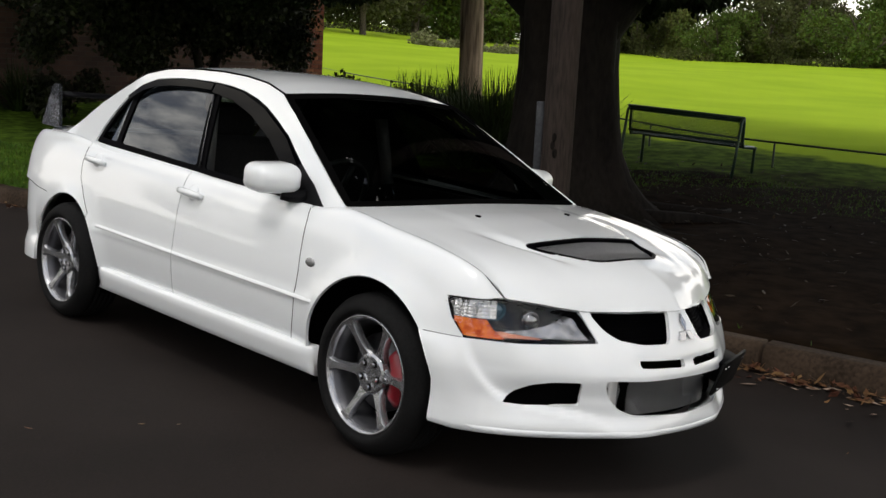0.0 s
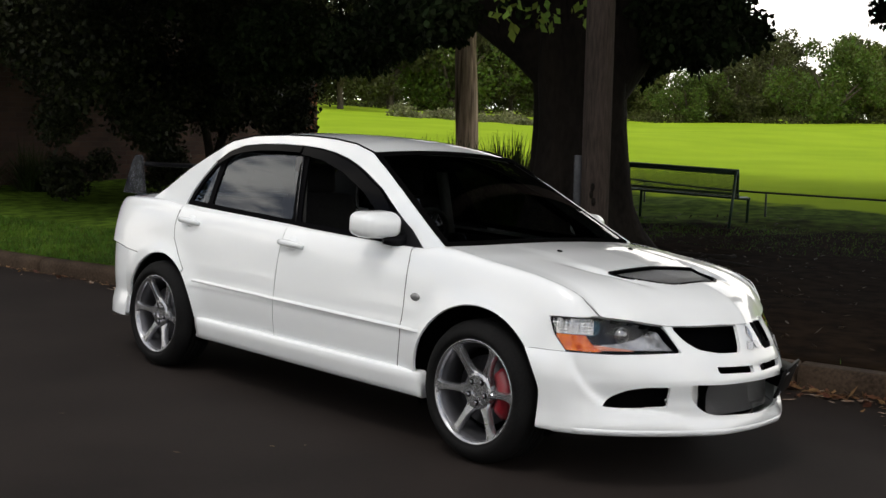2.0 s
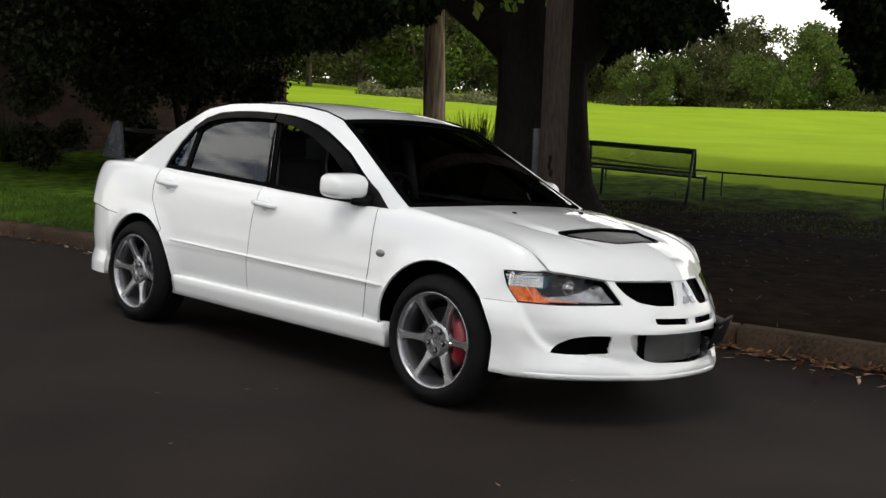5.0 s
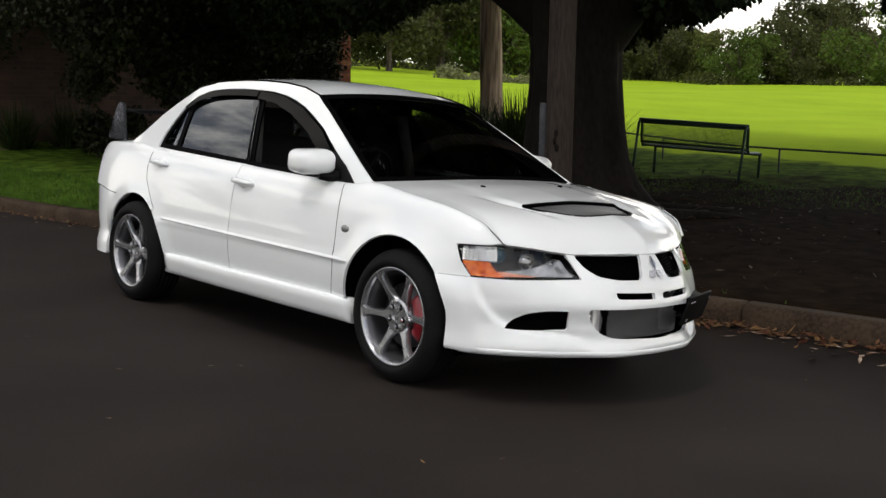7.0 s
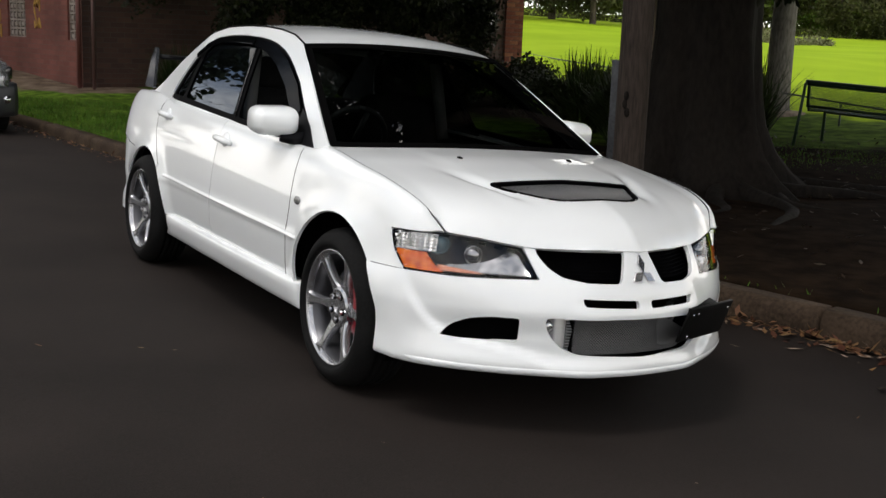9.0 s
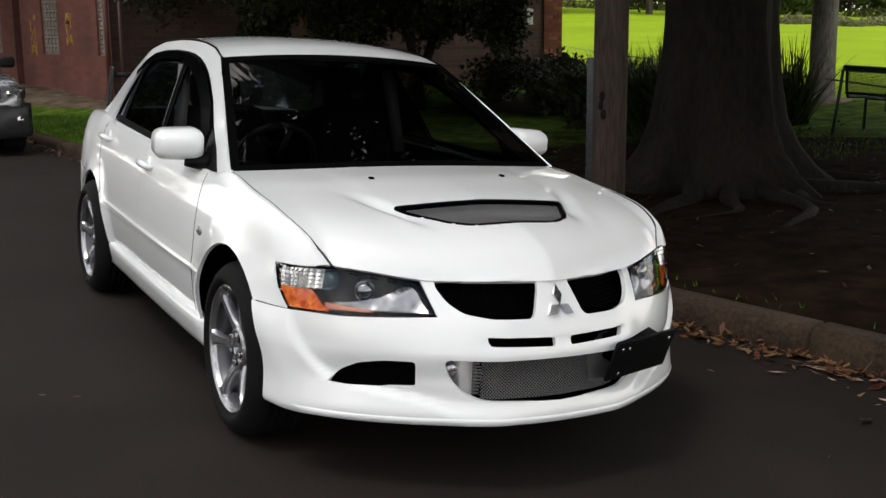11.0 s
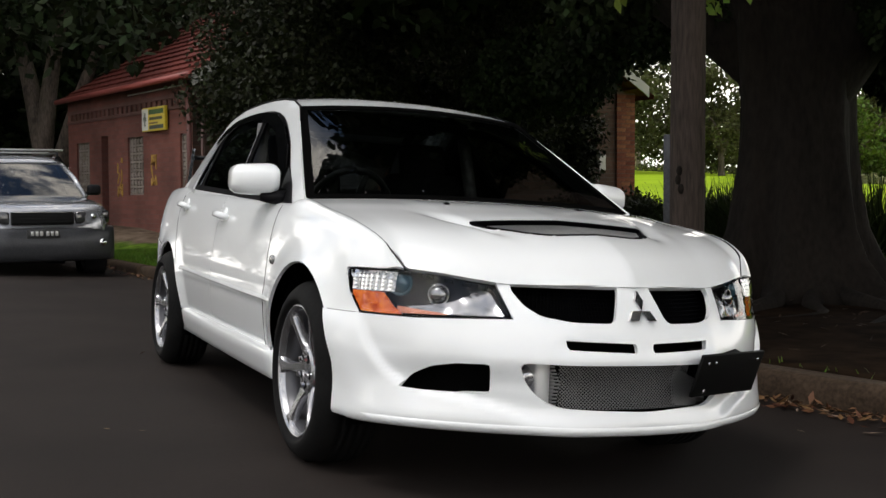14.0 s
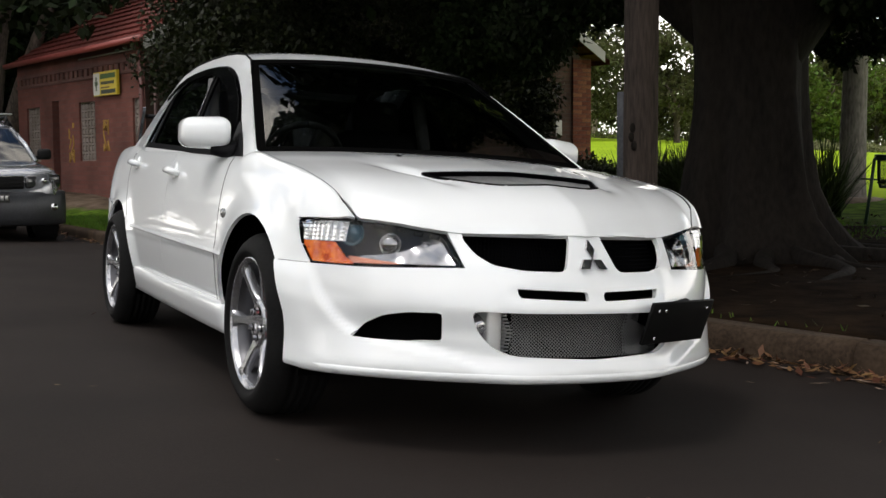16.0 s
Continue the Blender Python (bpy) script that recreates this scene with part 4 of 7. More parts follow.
    # windscreen: from the cowl to the roof, bowed across
    def screen(u, v):
        y0, y1 = 0.733, 0.552
        y = v * (y0 + (y1 - y0) * u)
        xb, xt = hood_rear(v * 0.70) - 0.010, -1.035 + 0.045 * (1 - v ** 2)
        zb, zt = 0.945 - 0.016 * v ** 2, 1.344 + 0.028 * (1 - v ** 2)
        x = xb + (xt - xb) * u
        z = zb + (zt - zb) * u + 0.028 * np.sin(np.pi * u) * (1 - v ** 2)
        return x, y, z
    full = dense([(0, -1), (1, -1), (1, 1), (0, 1)], 0.05)
    part("windscreen", patch(full, (0.06, 0.08), screen, flange=0, flip=True), GLASS, sedan, "dark tinted windscreen")
    inner = dense([(0.035, -0.955), (0.945, -0.94), (0.945, 0.94), (0.035, 0.955)], 0.05)
    part("windscreen_seal", patch(full, (0.02, 0.025), lambda u, v: tuple(c + o for c, o in zip(screen(u, v), (0.002, 0, 0.003))), [inner], 0.004, flip=True), DARK, sedan)

    def rear_screen(u, v):
        y = v * (0.52 + 0.05 * u)
        x = (-2.43 - 0.05 * (1 - v ** 2)) - 0.52 * u
        return x, y, 1.30 + 0.035 * (1 - v ** 2) - 0.285 * u + 0.02 * np.sin(np.pi * u)
    part("rear_window", patch(full, (0.08, 0.1), rear_screen, flange=0, flip=True), GLASS, sedan)

    # boot lid and rear end
    def boot(x, y):
        k = np.clip((-2.90 - x) / 0.62, 0, 1)
        return x, y, 1.035 - 0.035 * k + 0.012 * (1 - (y / 0.62) ** 2) - 0.03 * np.clip(np.abs(y) / 0.62, 0, 1) ** 4
    lid = [(-2.86, -0.63), (-2.86, 0.63), (-3.30, 0.59), (-3.47, 0.47), (-3.53, 0), (-3.47, -0.47), (-3.30, -0.59)]
    part("boot_lid", patch(rounded(lid, 0.08), (0.03, 0.03), boot, flange=0.03), PAINT, sedan)
    part("rear_deck", patch(dense([(-2.80, -0.70), (-2.80, 0.70), (-3.32, 0.61), (-3.46, 0.51), (-3.46, -0.51), (-3.32, -0.61)], 0.05), (0.05, 0.05), lambda x, y: (x, y, boot(x, y)[2] - 0.018 - 0.03 * np.clip((np.abs(y) - 0.6) / 0.1, 0, 1)), flange=0.05), PAINT, sedan)
    rb = [(-88.2, 0.25), (88.2, 0.25)] + [(a, float(np.interp(-plan(np.array(a), False)[0], (3.06, 3.16, 3.48), (0.668, 0.688, 0.718)))) for a in np.linspace(88.2, -88.2, 90)]
    part("rear_bumper", patch(dense(rb, 2), (2.0, 0.025), lambda a, z: nose(a, z, 0.004, False), flange=0.03, flip=True), PAINT, sedan)
    part("rear_panel", patch(dense([(-60, 0.67), (60, 0.67), (52, 0.99), (-52, 0.99)], 2), (2.5, 0.03), lambda a, z: nose(a, z, 0, False), flange=0.03, flip=True), PAINT, sedan)
    for s in (-1, 1):
        part("tail_lamp", patch(dense([(s * 40, 0.76), (s * 62, 0.76), (s * 60, 0.92), (s * 40, 0.92)], 2), (2, 0.02), lambda a, z: nose(a, z, -0.006, False), flange=0.01, flip=True), plain("tail_red", (0.3, 0.01, 0.01), 0.1, 0, 1), sedan)
    # rear wing: blade on two uprights with end plates
    wing = empty("rear_wing", parent=sedan)
    bm = bmesh.new()
    rings = []
    for y in np.linspace(-0.515, 0.515, 17):
        rings.append([bm.verts.new((-3.36 + x, y, 1.195 + z)) for x, z in ((0.11, 0.0), (0.08, 0.016), (0.0, 0.022), (-0.09, 0.018), (-0.12, 0.012), (-0.09, 0.004), (0.0, -0.006), (0.08, -0.008))])
    for a, b in zip(rings, rings[1:]):
        for k in range(8):
            bm.faces.new((a[k], a[(k + 1) % 8], b[(k + 1) % 8], b[k]))
    bm.faces.new(rings[0])
    bm.faces.new(rings[-1][::-1])
    bmesh.ops.recalc_face_normals(bm, faces=bm.faces[:])
    part("blade", bm, plain("carbon", (0.004, 0.004, 0.005), 0.5, 0, 0.0, 0.1), wing, "gloss black wing blade")
    for s in (-1, 1):
        bm = bmesh.new()
        outline = [(-3.175, 1.005), (-3.235, 1.10), (-3.315, 1.235), (-3.345, 1.258), (-3.43, 1.262), (-3.47, 1.20), (-3.535, 1.005)]
        inward = lambda x, z: 0.590 - 0.16 * (-3.177 - x) - 0.15 * (z - 1.03)
        o = rounded(outline, 0.02, 4)
        a = [bm.verts.new((x, s * (inward(x, z) - 0.012), z)) for x, z in o]
        b = [bm.verts.new((x, s * (inward(x, z) + 0.008), z)) for x, z in o]
        bm.faces.new(a)
        bm.faces.new(b[::-1])
        for k in range(len(o)):
            bm.faces.new((a[k], b[k], b[(k + 1) % len(o)], a[(k + 1) % len(o)]))
        bmesh.ops.recalc_face_normals(bm, faces=bm.faces[:])
        # pale mottling in the colour stands in for sky reflections
        part("wing_end", bm, varied("wing_sky_mottle", (0.10, 0.105, 0.13), (0.62, 0.65, 0.72), 9, 40, 0.08, 0.15, 0.003, (1, 1, 0.5), metal=0.9, spec=0.5), wing, smooth=False)


cabin()


def door_mirrors():
    for s in (-1, 1):
        mirror = empty("door_mirror", parent=sedan)
        bm = bmesh.new()
        box(bm, (-0.085, -0.088, -0.063), (0.060, 0.088, 0.063), 0.040, segments=5)
        for v in bm.verts:
            k = (v.co.y + 0.088) / 0.176
            v.co.z *= 0.90 + 0.10 * k
            v.co.x += -0.035 * (1 - k) + (0.03 * (v.co.x > 0) * (1 - (v.co.z / 0.063) ** 2))
            v.co.z += 0.006 * k
        bmesh.ops.transform(bm, matrix=pose(-0.665, -0.842, 0.998, 0, 2, -6) @ Matrix.Diagonal((1.04, 1.09, 1.06, 1)), verts=bm.verts[:])
        part("mirror_shell", mirrored(bm, s), PAINT, mirror)
        bm = bmesh.new()
        box(bm, (-0.012, -0.060, -0.036), (0.0, 0.058, 0.036), 0.008, pose(-0.744, -0.852, 0.998, 0, 2, -6))
        part("mirror_glass", mirrored(bm, s), CHROME, mirror)
        bm = bmesh.new()
        tube(bm, [(-0.64, -0.82, 0.935), (-0.62, -0.78, 0.93), (-0.58, -0.73, 0.935)], [0.022, 0.026, 0.03], 10)
        sail = [(-0.425, 0.903), (-0.55, 0.99), (-0.66, 1.045), (-0.70, 1.06), (-0.66, 0.915)]
        patch(dense(sail, 0.03), (0.02, 0.02), lambda x, z: cabin_side(x, z, -0.004), flange=0.01, bm=bm)
        part("mirror_mount", mirrored(bm, s), plain("mount_black", (0.006, 0.006, 0.007), 0.45, 0, 0, 0.1), mirror, "black plastic mirror mount")


door_mirrors()


def interior():
    bm = bmesh.new()
    box(bm, (-3.0, -0.70, 0.28), (-0.30, 0.70, 0.33), 0.01)
    box(bm, (-0.72, -0.68, 0.60), (-0.34, 0.68, 0.90), 0.06)
    box(bm, (-2.95, -0.66, 0.70), (-2.42, 0.66, 0.96), 0.03)
    box(bm, (-2.4, -0.72, 0.33), (-0.4, -0.69, 0.88), 0.01)
    box(bm, (-2.4, 0.69, 0.33), (-0.4, 0.72, 0.88), 0.01)
    box(bm, (-2.30, -0.46, 1.34), (-1.2, 0.46, 1.36), 0.008)
    part("dashboard_and_trim", bm, CABIN, sedan, "black cabin trim")
    for y in (-0.36, 0.36):
        seat = empty("front_seat", parent=sedan)
        bm = bmesh.new()
        box(bm, (-1.55, y - 0.25, 0.42), (-1.02, y + 0.25, 0.58), 0.05)
        part("seat_base", bm, CABIN, seat)
        bm = bmesh.new()
        box(bm, (-0.08, -0.24, 0), (0.08, 0.24, 0.60), 0.06, pose(-1.56, y, 0.52, 0, -14, 0))
        part("seat_back", bm, CABIN, seat)
        bm = bmesh.new()
        box(bm, (-0.05, -0.13, 0), (0.05, 0.13, 0.18), 0.04, pose(-1.72, y, 1.09, 0, -10, 0))
        part("headrest", bm, CABIN, seat)
    bm = bmesh.new()
    box(bm, (-2.5, -0.62, 0.42), (-2.0, 0.62, 0.58), 0.05)
    box(bm, (-0.08, -0.62, 0), (0.08, 0.62, 0.55), 0.05, pose(-2.48, 0, 0.5, 0, -16, 0))
    part("rear_seat", bm, CABIN, sedan)
    bm = bmesh.new()
    pts = [(0.185 * math.cos(a), 0.185 * math.sin(a), 0) for a in np.linspace(0, 2 * math.pi, 25)]
    wheel_m = pose(-0.86, -0.36, 0.90, 0, -66, 0)
    tube(bm, [wheel_m @ Vector(p) for p in pts], 0.015, 8)
    for a in (0.3, 2.84, 4.71):
        tube(bm, [wheel_m @ Vector((0.03 * math.cos(a), 0.03 * math.sin(a), -0.02)), wheel_m @ Vector((0.18 * math.cos(a), 0.18 * math.sin(a), 0))], 0.014, 6)
    part("steering_wheel", bm, plain("leather", (0.015, 0.015, 0.015), 0.5), sedan)
    bm = bmesh.new()
    box(bm, (-0.015, -0.115, -0.03), (0.015, 0.115, 0.03), 0.012, pose(-1.02, 0, 1.29, 0, 8, 0))
    tube(bm, [(-1.02, 0, 1.30), (-1.04, 0, 1.36)], 0.008, 6)
    part("interior_mirror", bm, BLACK_TRIM, sedan)
    for s in (-1, 1):
        bm = bmesh.new()
        tube(bm, [(-1.56, s * 0.60, 0.88), (-1.62, s * 0.55, 1.30)], 0.035, 6)
        part("pillar_trim", bm, plain("trim_grey", (0.10, 0.10, 0.10), 0.6), sedan)
    # underbody
    bm = bmesh.new()
    box(bm, (-3.35, -0.66, 0.22), (0.62, 0.66, 0.30), 0.03)
    box(bm, (-0.38, -0.50, 0.24), (0.60, 0.50, 0.60), 0.03)
    part("underbody", bm, DARK, sedan)


interior()


def car_wheel(radius=0.318, width=0.235, rim_r=0.226):
    """A six-spoke alloy wheel; its axle is z, its outer face +z."""
    wheel = empty("wheel")
    h = width / 2
    bm = bmesh.new()
    prof = [(rim_r - 0.006, -h + 0.02), (rim_r + 0.012, -h + 0.006), (rim_r + 0.035, -h), (radius - 0.03, -h + 0.004), (radius - 0.010, -h + 0.016), (radius, -h + 0.034)]
    for g in (-0.062, -0.032, -0.002, 0.03):
        prof += [(radius, g - 0.006), (radius - 0.007, g - 0.004), (radius - 0.007, g + 0.004), (radius, g + 0.006)]
    prof += [(radius - 0.001, h - 0.066), (radius - 0.004, h - 0.048), (radius - 0.012, h - 0.032), (radius - 0.028, h - 0.013), (radius - 0.046, h - 0.001), (rim_r + 0.030, h + 0.004), (rim_r + 0.018, h - 0.001), (rim_r + 0.012, h - 0.012), (rim_r - 0.006, h - 0.02)]
    lathe(bm, prof, 72)
    bmesh.ops.recalc_face_normals(bm, faces=bm.faces[:])
    part("tyre", bm, RUBBER, wheel, "black low-profile tyre")
    bm = bmesh.new()
    lathe(bm, [(rim_r - 0.012, h - 0.034), (rim_r - 0.007, h - 0.020), (rim_r - 0.001, h - 0.011), (rim_r + 0.005, h - 0.010), (rim_r + 0.009, h - 0.014), (rim_r + 0.006, h - 0.03)], 72)
    bmesh.ops.recalc_face_normals(bm, faces=bm.faces[:])
    rim = part("rim", bm, ALLOY, wheel, "silver six-spoke alloy rim")
    bm = bmesh.new()
    lathe(bm, [(rim_r - 0.012, -h + 0.025), (rim_r - 0.03, -h + 0.05), (rim_r - 0.03, h - 0.06), (rim_r - 0.012, h - 0.034)], 60)
    bmesh.ops.recalc_face_normals(bm, faces=bm.faces[:])
    part("barrel", bm, plain("barrel_metal", (0.09, 0.09, 0.098), 0.35, 0.7), rim)
    bm = bmesh.new()
    lathe(bm, [(0.001, h - 0.046), (0.026, h - 0.046), (0.028, h - 0.043), (0.070, h - 0.043), (0.080, h - 0.050), (0.082, h - 0.08), (0.06, h - 0.10)], 36)
    for k in range(6):
        m = pose(0, 0, 0, 0, 0, 60 * k + 16)
        rows = []
        for r, wd, top, deep in ((0.055, 0.042, h - 0.054, 0.040), (0.080, 0.030, h - 0.050, 0.036), (0.098, 0.0215, h - 0.044, 0.033), (0.13, 0.0165, h - 0.036, 0.030), (0.17, 0.0165, h - 0.027, 0.030), (0.198, 0.0195, h - 0.021, 0.032), (0.212, 0.028, h - 0.018, 0.034), (0.222, 0.044, h - 0.017, 0.036)):
            rows.append([bm.verts.new(m @ Vector((r, y, z))) for y, z in ((-wd, top - deep), (-wd, top - 0.010), (-wd * 0.72, top), (wd * 0.72, top), (wd, top - 0.010), (wd, top - deep))])
        for a, b in zip(rows, rows[1:]):
            for q in range(5):
                bm.faces.new((a[q], b[q], b[q + 1], a[q + 1]))
    bmesh.ops.recalc_face_normals(bm, faces=bm.faces[:])
    for e in bm.edges:
        if len(e.link_faces) == 2 and e.calc_face_angle(0) > 0.6:
            e.smooth = False
    part("spokes", bm, ALLOY, rim)
    for k in range(5):
        bm = bmesh.new()
        r = bmesh.ops.create_cone(bm, cap_ends=True, segments=6, radius1=0.0095, radius2=0.008, depth=0.026)
        bmesh.ops.transform(bm, matrix=pose(0, 0, 0, 0, 0, 72 * k) @ pose(0.050, 0, h - 0.040), verts=r["verts"])
        part("lug_nut", bm, CHROME, rim, smooth=False)
        bm = bmesh.new()
        r = bmesh.ops.create_cone(bm, cap_ends=True, segments=14, radius1=0.0135, radius2=0.0135, depth=0.002)
        bmesh.ops.transform(bm, matrix=pose(0, 0, 0, 0, 0, 72 * k) @ pose(0.050, 0, h - 0.0425), verts=r["verts"])
        part("lug_seat", bm, DARK, rim, smooth=False)
    bm = bmesh.new()
    lathe(bm, [(0.07, -0.01), (0.155, -0.01), (0.155, 0.012), (0.08, 0.012), (0.075, 0.03), (0.0, 0.03)], 40)
    bmesh.ops.recalc_face_normals(bm, faces=bm.faces[:])
    part("brake_disc", bm, STEEL, wheel)
    bm = bmesh.new()
    lathe(bm, [(0.0, -0.03), (rim_r - 0.032, -0.03)], 40)
    part("wheel_back", bm, DARK, wheel)
    return wheel


def caliper(wheel, side_sign):
    bm = bmesh.new()
    rows = []
    for a in np.linspace(-42, 42, 12):
        c, s_ = math.cos(radians(a)), math.sin(radians(a))
        bulge = 0.012 * math.exp(-(a / 26) ** 2)
        rows.append([bm.verts.new((r * c, r * s_, z)) for r, z in ((0.095, 0.016), (0.098, 0.045 + bulge), (0.125, 0.056 + bulge), (0.165, 0.050 + bulge), (0.176, 0.016))])
    for a, b in zip(rows, rows[1:]):
        for k in range(4):
            bm.faces.new((a[k], b[k], b[k + 1], a[k + 1]))
    bm.faces.new(rows[0])
    bm.faces.new(rows[-1][::-1])
    bmesh.ops.recalc_face_normals(bm, faces=bm.faces[:])
    ob = part("caliper", bm, RED, wheel, "red brake caliper")
    ob.matrix_basis = pose(0, 0, 0, 0, 0, 4 if side_sign < 0 else 176)


def wheels():
    first = car_wheel()
    spots = []
    for x in (0.0, -2.625):
        for s in (-1, 1):
            m = pose(x, s * (0.735 if x == 0 else 0.722), 0.318, 90 if s < 0 else -90, 0, 0) @ pose(0, 0, 0, 0, 0, -14 if x == 0 else -21)
            spots.append((m, s))
    for k, (m, s) in enumerate(spots):
        w = first if k == len(spots) - 1 else copy_thing(first, Matrix())
        w.parent, w.matrix_basis = sedan, m
        w["group"] = "wheels of the white sedan"
        if m.translation.x:
            continue
        c = empty("brake", m @ pose(0, 0, 0, 0, 0, 14), sedan)
        caliper(c, s)


wheels()

# hanging leaf clumps of the fig: place and radius
SKIRT = ((-2.46, 5.59, 2.46, 0.3), (-2.38, 5.07, 2.29, 0.26), (-2.9, 5.25, 2.52, 0.55), (-3.46, 5.46, 2.32, 0.35), (-3.24, 6.05, 2.26, 0.2), (-2.65, 5.45, 2.78, 0.34),
         (-1.72, 7.38, 2.78, 0.26), (-1.0, 6.23, 2.30, 0.26), (-1.15, 7.07, 1.93, 0.24), (-1.1, 6.7, 2.12, 0.25), (-0.82, 5.95, 2.55, 0.34), (-0.35, 6.6, 2.45, 0.4),
         (-4.3, 4.6, 2.7, 0.55), (-5.3, 4.8, 2.95, 0.45), (-6.5, 5.2, 2.8, 0.5), (-5.84, 4.2, 2.6, 0.5), (-6.9, 4.55, 2.42, 0.5),
         (-3.46, 5.2, 2.85, 0.65), (-4.07, 3.14, 2.55, 0.3), (-3.69, 2.64, 2.5, 0.3), (-5.1, 4.2, 2.5, 0.25), (-4.2, 4.6, 2.66, 0.35), (-3.85, 6.1, 2.33, 0.26), (-2.9, 5.0, 2.35, 0.25), (-9.3, 5.85, 2.55, 0.6), (-9.9, 5.2, 2.45, 0.6), (-9.0, 5.0, 2.7, 0.6), (-10.3, 6.3, 2.6, 0.6), (-5.32, 7.25, 2.2, 0.2), (-5.0, 7.55, 2.2, 0.22), (-5.2, 7.36, 2.02, 0.13), (-4.9, 8.0, 2.45, 0.3))
SPRIG = ((-2.29, 1.92, 2.36), (-3.10, 3.35, 2.50), (-2.60, 3.30, 2.50), (-2.5, 2.2, 2.5))

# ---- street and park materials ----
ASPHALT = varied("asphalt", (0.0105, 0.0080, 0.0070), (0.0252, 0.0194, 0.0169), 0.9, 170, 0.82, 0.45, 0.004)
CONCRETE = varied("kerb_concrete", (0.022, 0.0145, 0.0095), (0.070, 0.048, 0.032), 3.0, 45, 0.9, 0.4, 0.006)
TIMBER = varied("weathered_timber", (0.019, 0.0145, 0.012), (0.058, 0.044, 0.037), 2.0, 26, 0.9, 0.5, 0.01, (3, 3, 0.35))
# near-black bark: the shade under the crown is put into its colour
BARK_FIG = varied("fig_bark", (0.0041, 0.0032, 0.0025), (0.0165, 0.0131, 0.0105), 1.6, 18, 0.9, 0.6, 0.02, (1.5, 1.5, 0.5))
BARK_GUM = varied("gum_bark", (0.07, 0.045, 0.032), (0.62, 0.47, 0.36), 3.2, 9, 0.85, 0.8, 0.03, (3, 3, 0.16))
BARK_STREET = varied("street_bark", (0.045, 0.037, 0.032), (0.15, 0.12, 0.10), 2.0, 16, 0.9, 0.5, 0.015, (2, 2, 0.5))
BARK_GREY = varied("grey_bark", (0.10, 0.09, 0.08), (0.26, 0.24, 0.22), 2.0, 16, 0.9, 0.5, 0.015, (2, 2, 0.5))
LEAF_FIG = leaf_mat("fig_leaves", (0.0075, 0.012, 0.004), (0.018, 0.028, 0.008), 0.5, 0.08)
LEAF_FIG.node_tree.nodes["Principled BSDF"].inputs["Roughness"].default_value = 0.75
# lit fig leaves: the light on them is put into the colour
LEAF_BRIGHT = leaf_mat("young_leaves", (0.12, 0.19, 0.03), (0.24, 0.32, 0.06), 0.3, 0.4)
LEAF_PARK = [leaf_mat("park_leaves", a, b, 0.45, 0.35) for a, b in (((0.045, 0.075, 0.012), (0.12, 0.165, 0.03)), ((0.07, 0.09, 0.02), (0.17, 0.185, 0.05)), ((0.042, 0.050, 0.016), (0.10, 0.104, 0.036)))]
LEAF_PALE = leaf_mat("pale_shrub_leaves", (0.12, 0.13, 0.06), (0.26, 0.26, 0.13), 0.4, 0.3)
LEAF_DRY = leaf_mat("dry_leaves", (0.075, 0.032, 0.016), (0.22, 0.115, 0.06), 0.5, 0.1)
LEAF_FLAX = leaf_mat("strap_leaves", (0.012, 0.021, 0.006), (0.042, 0.058, 0.018), 0.4, 0.2)
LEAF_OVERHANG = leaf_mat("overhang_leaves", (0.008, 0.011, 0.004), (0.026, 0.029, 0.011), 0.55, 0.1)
GRASS_BLADE = leaf_mat("grass_blades", (0.035, 0.075, 0.010), (0.10, 0.18, 0.02), 0.4, 0.2)


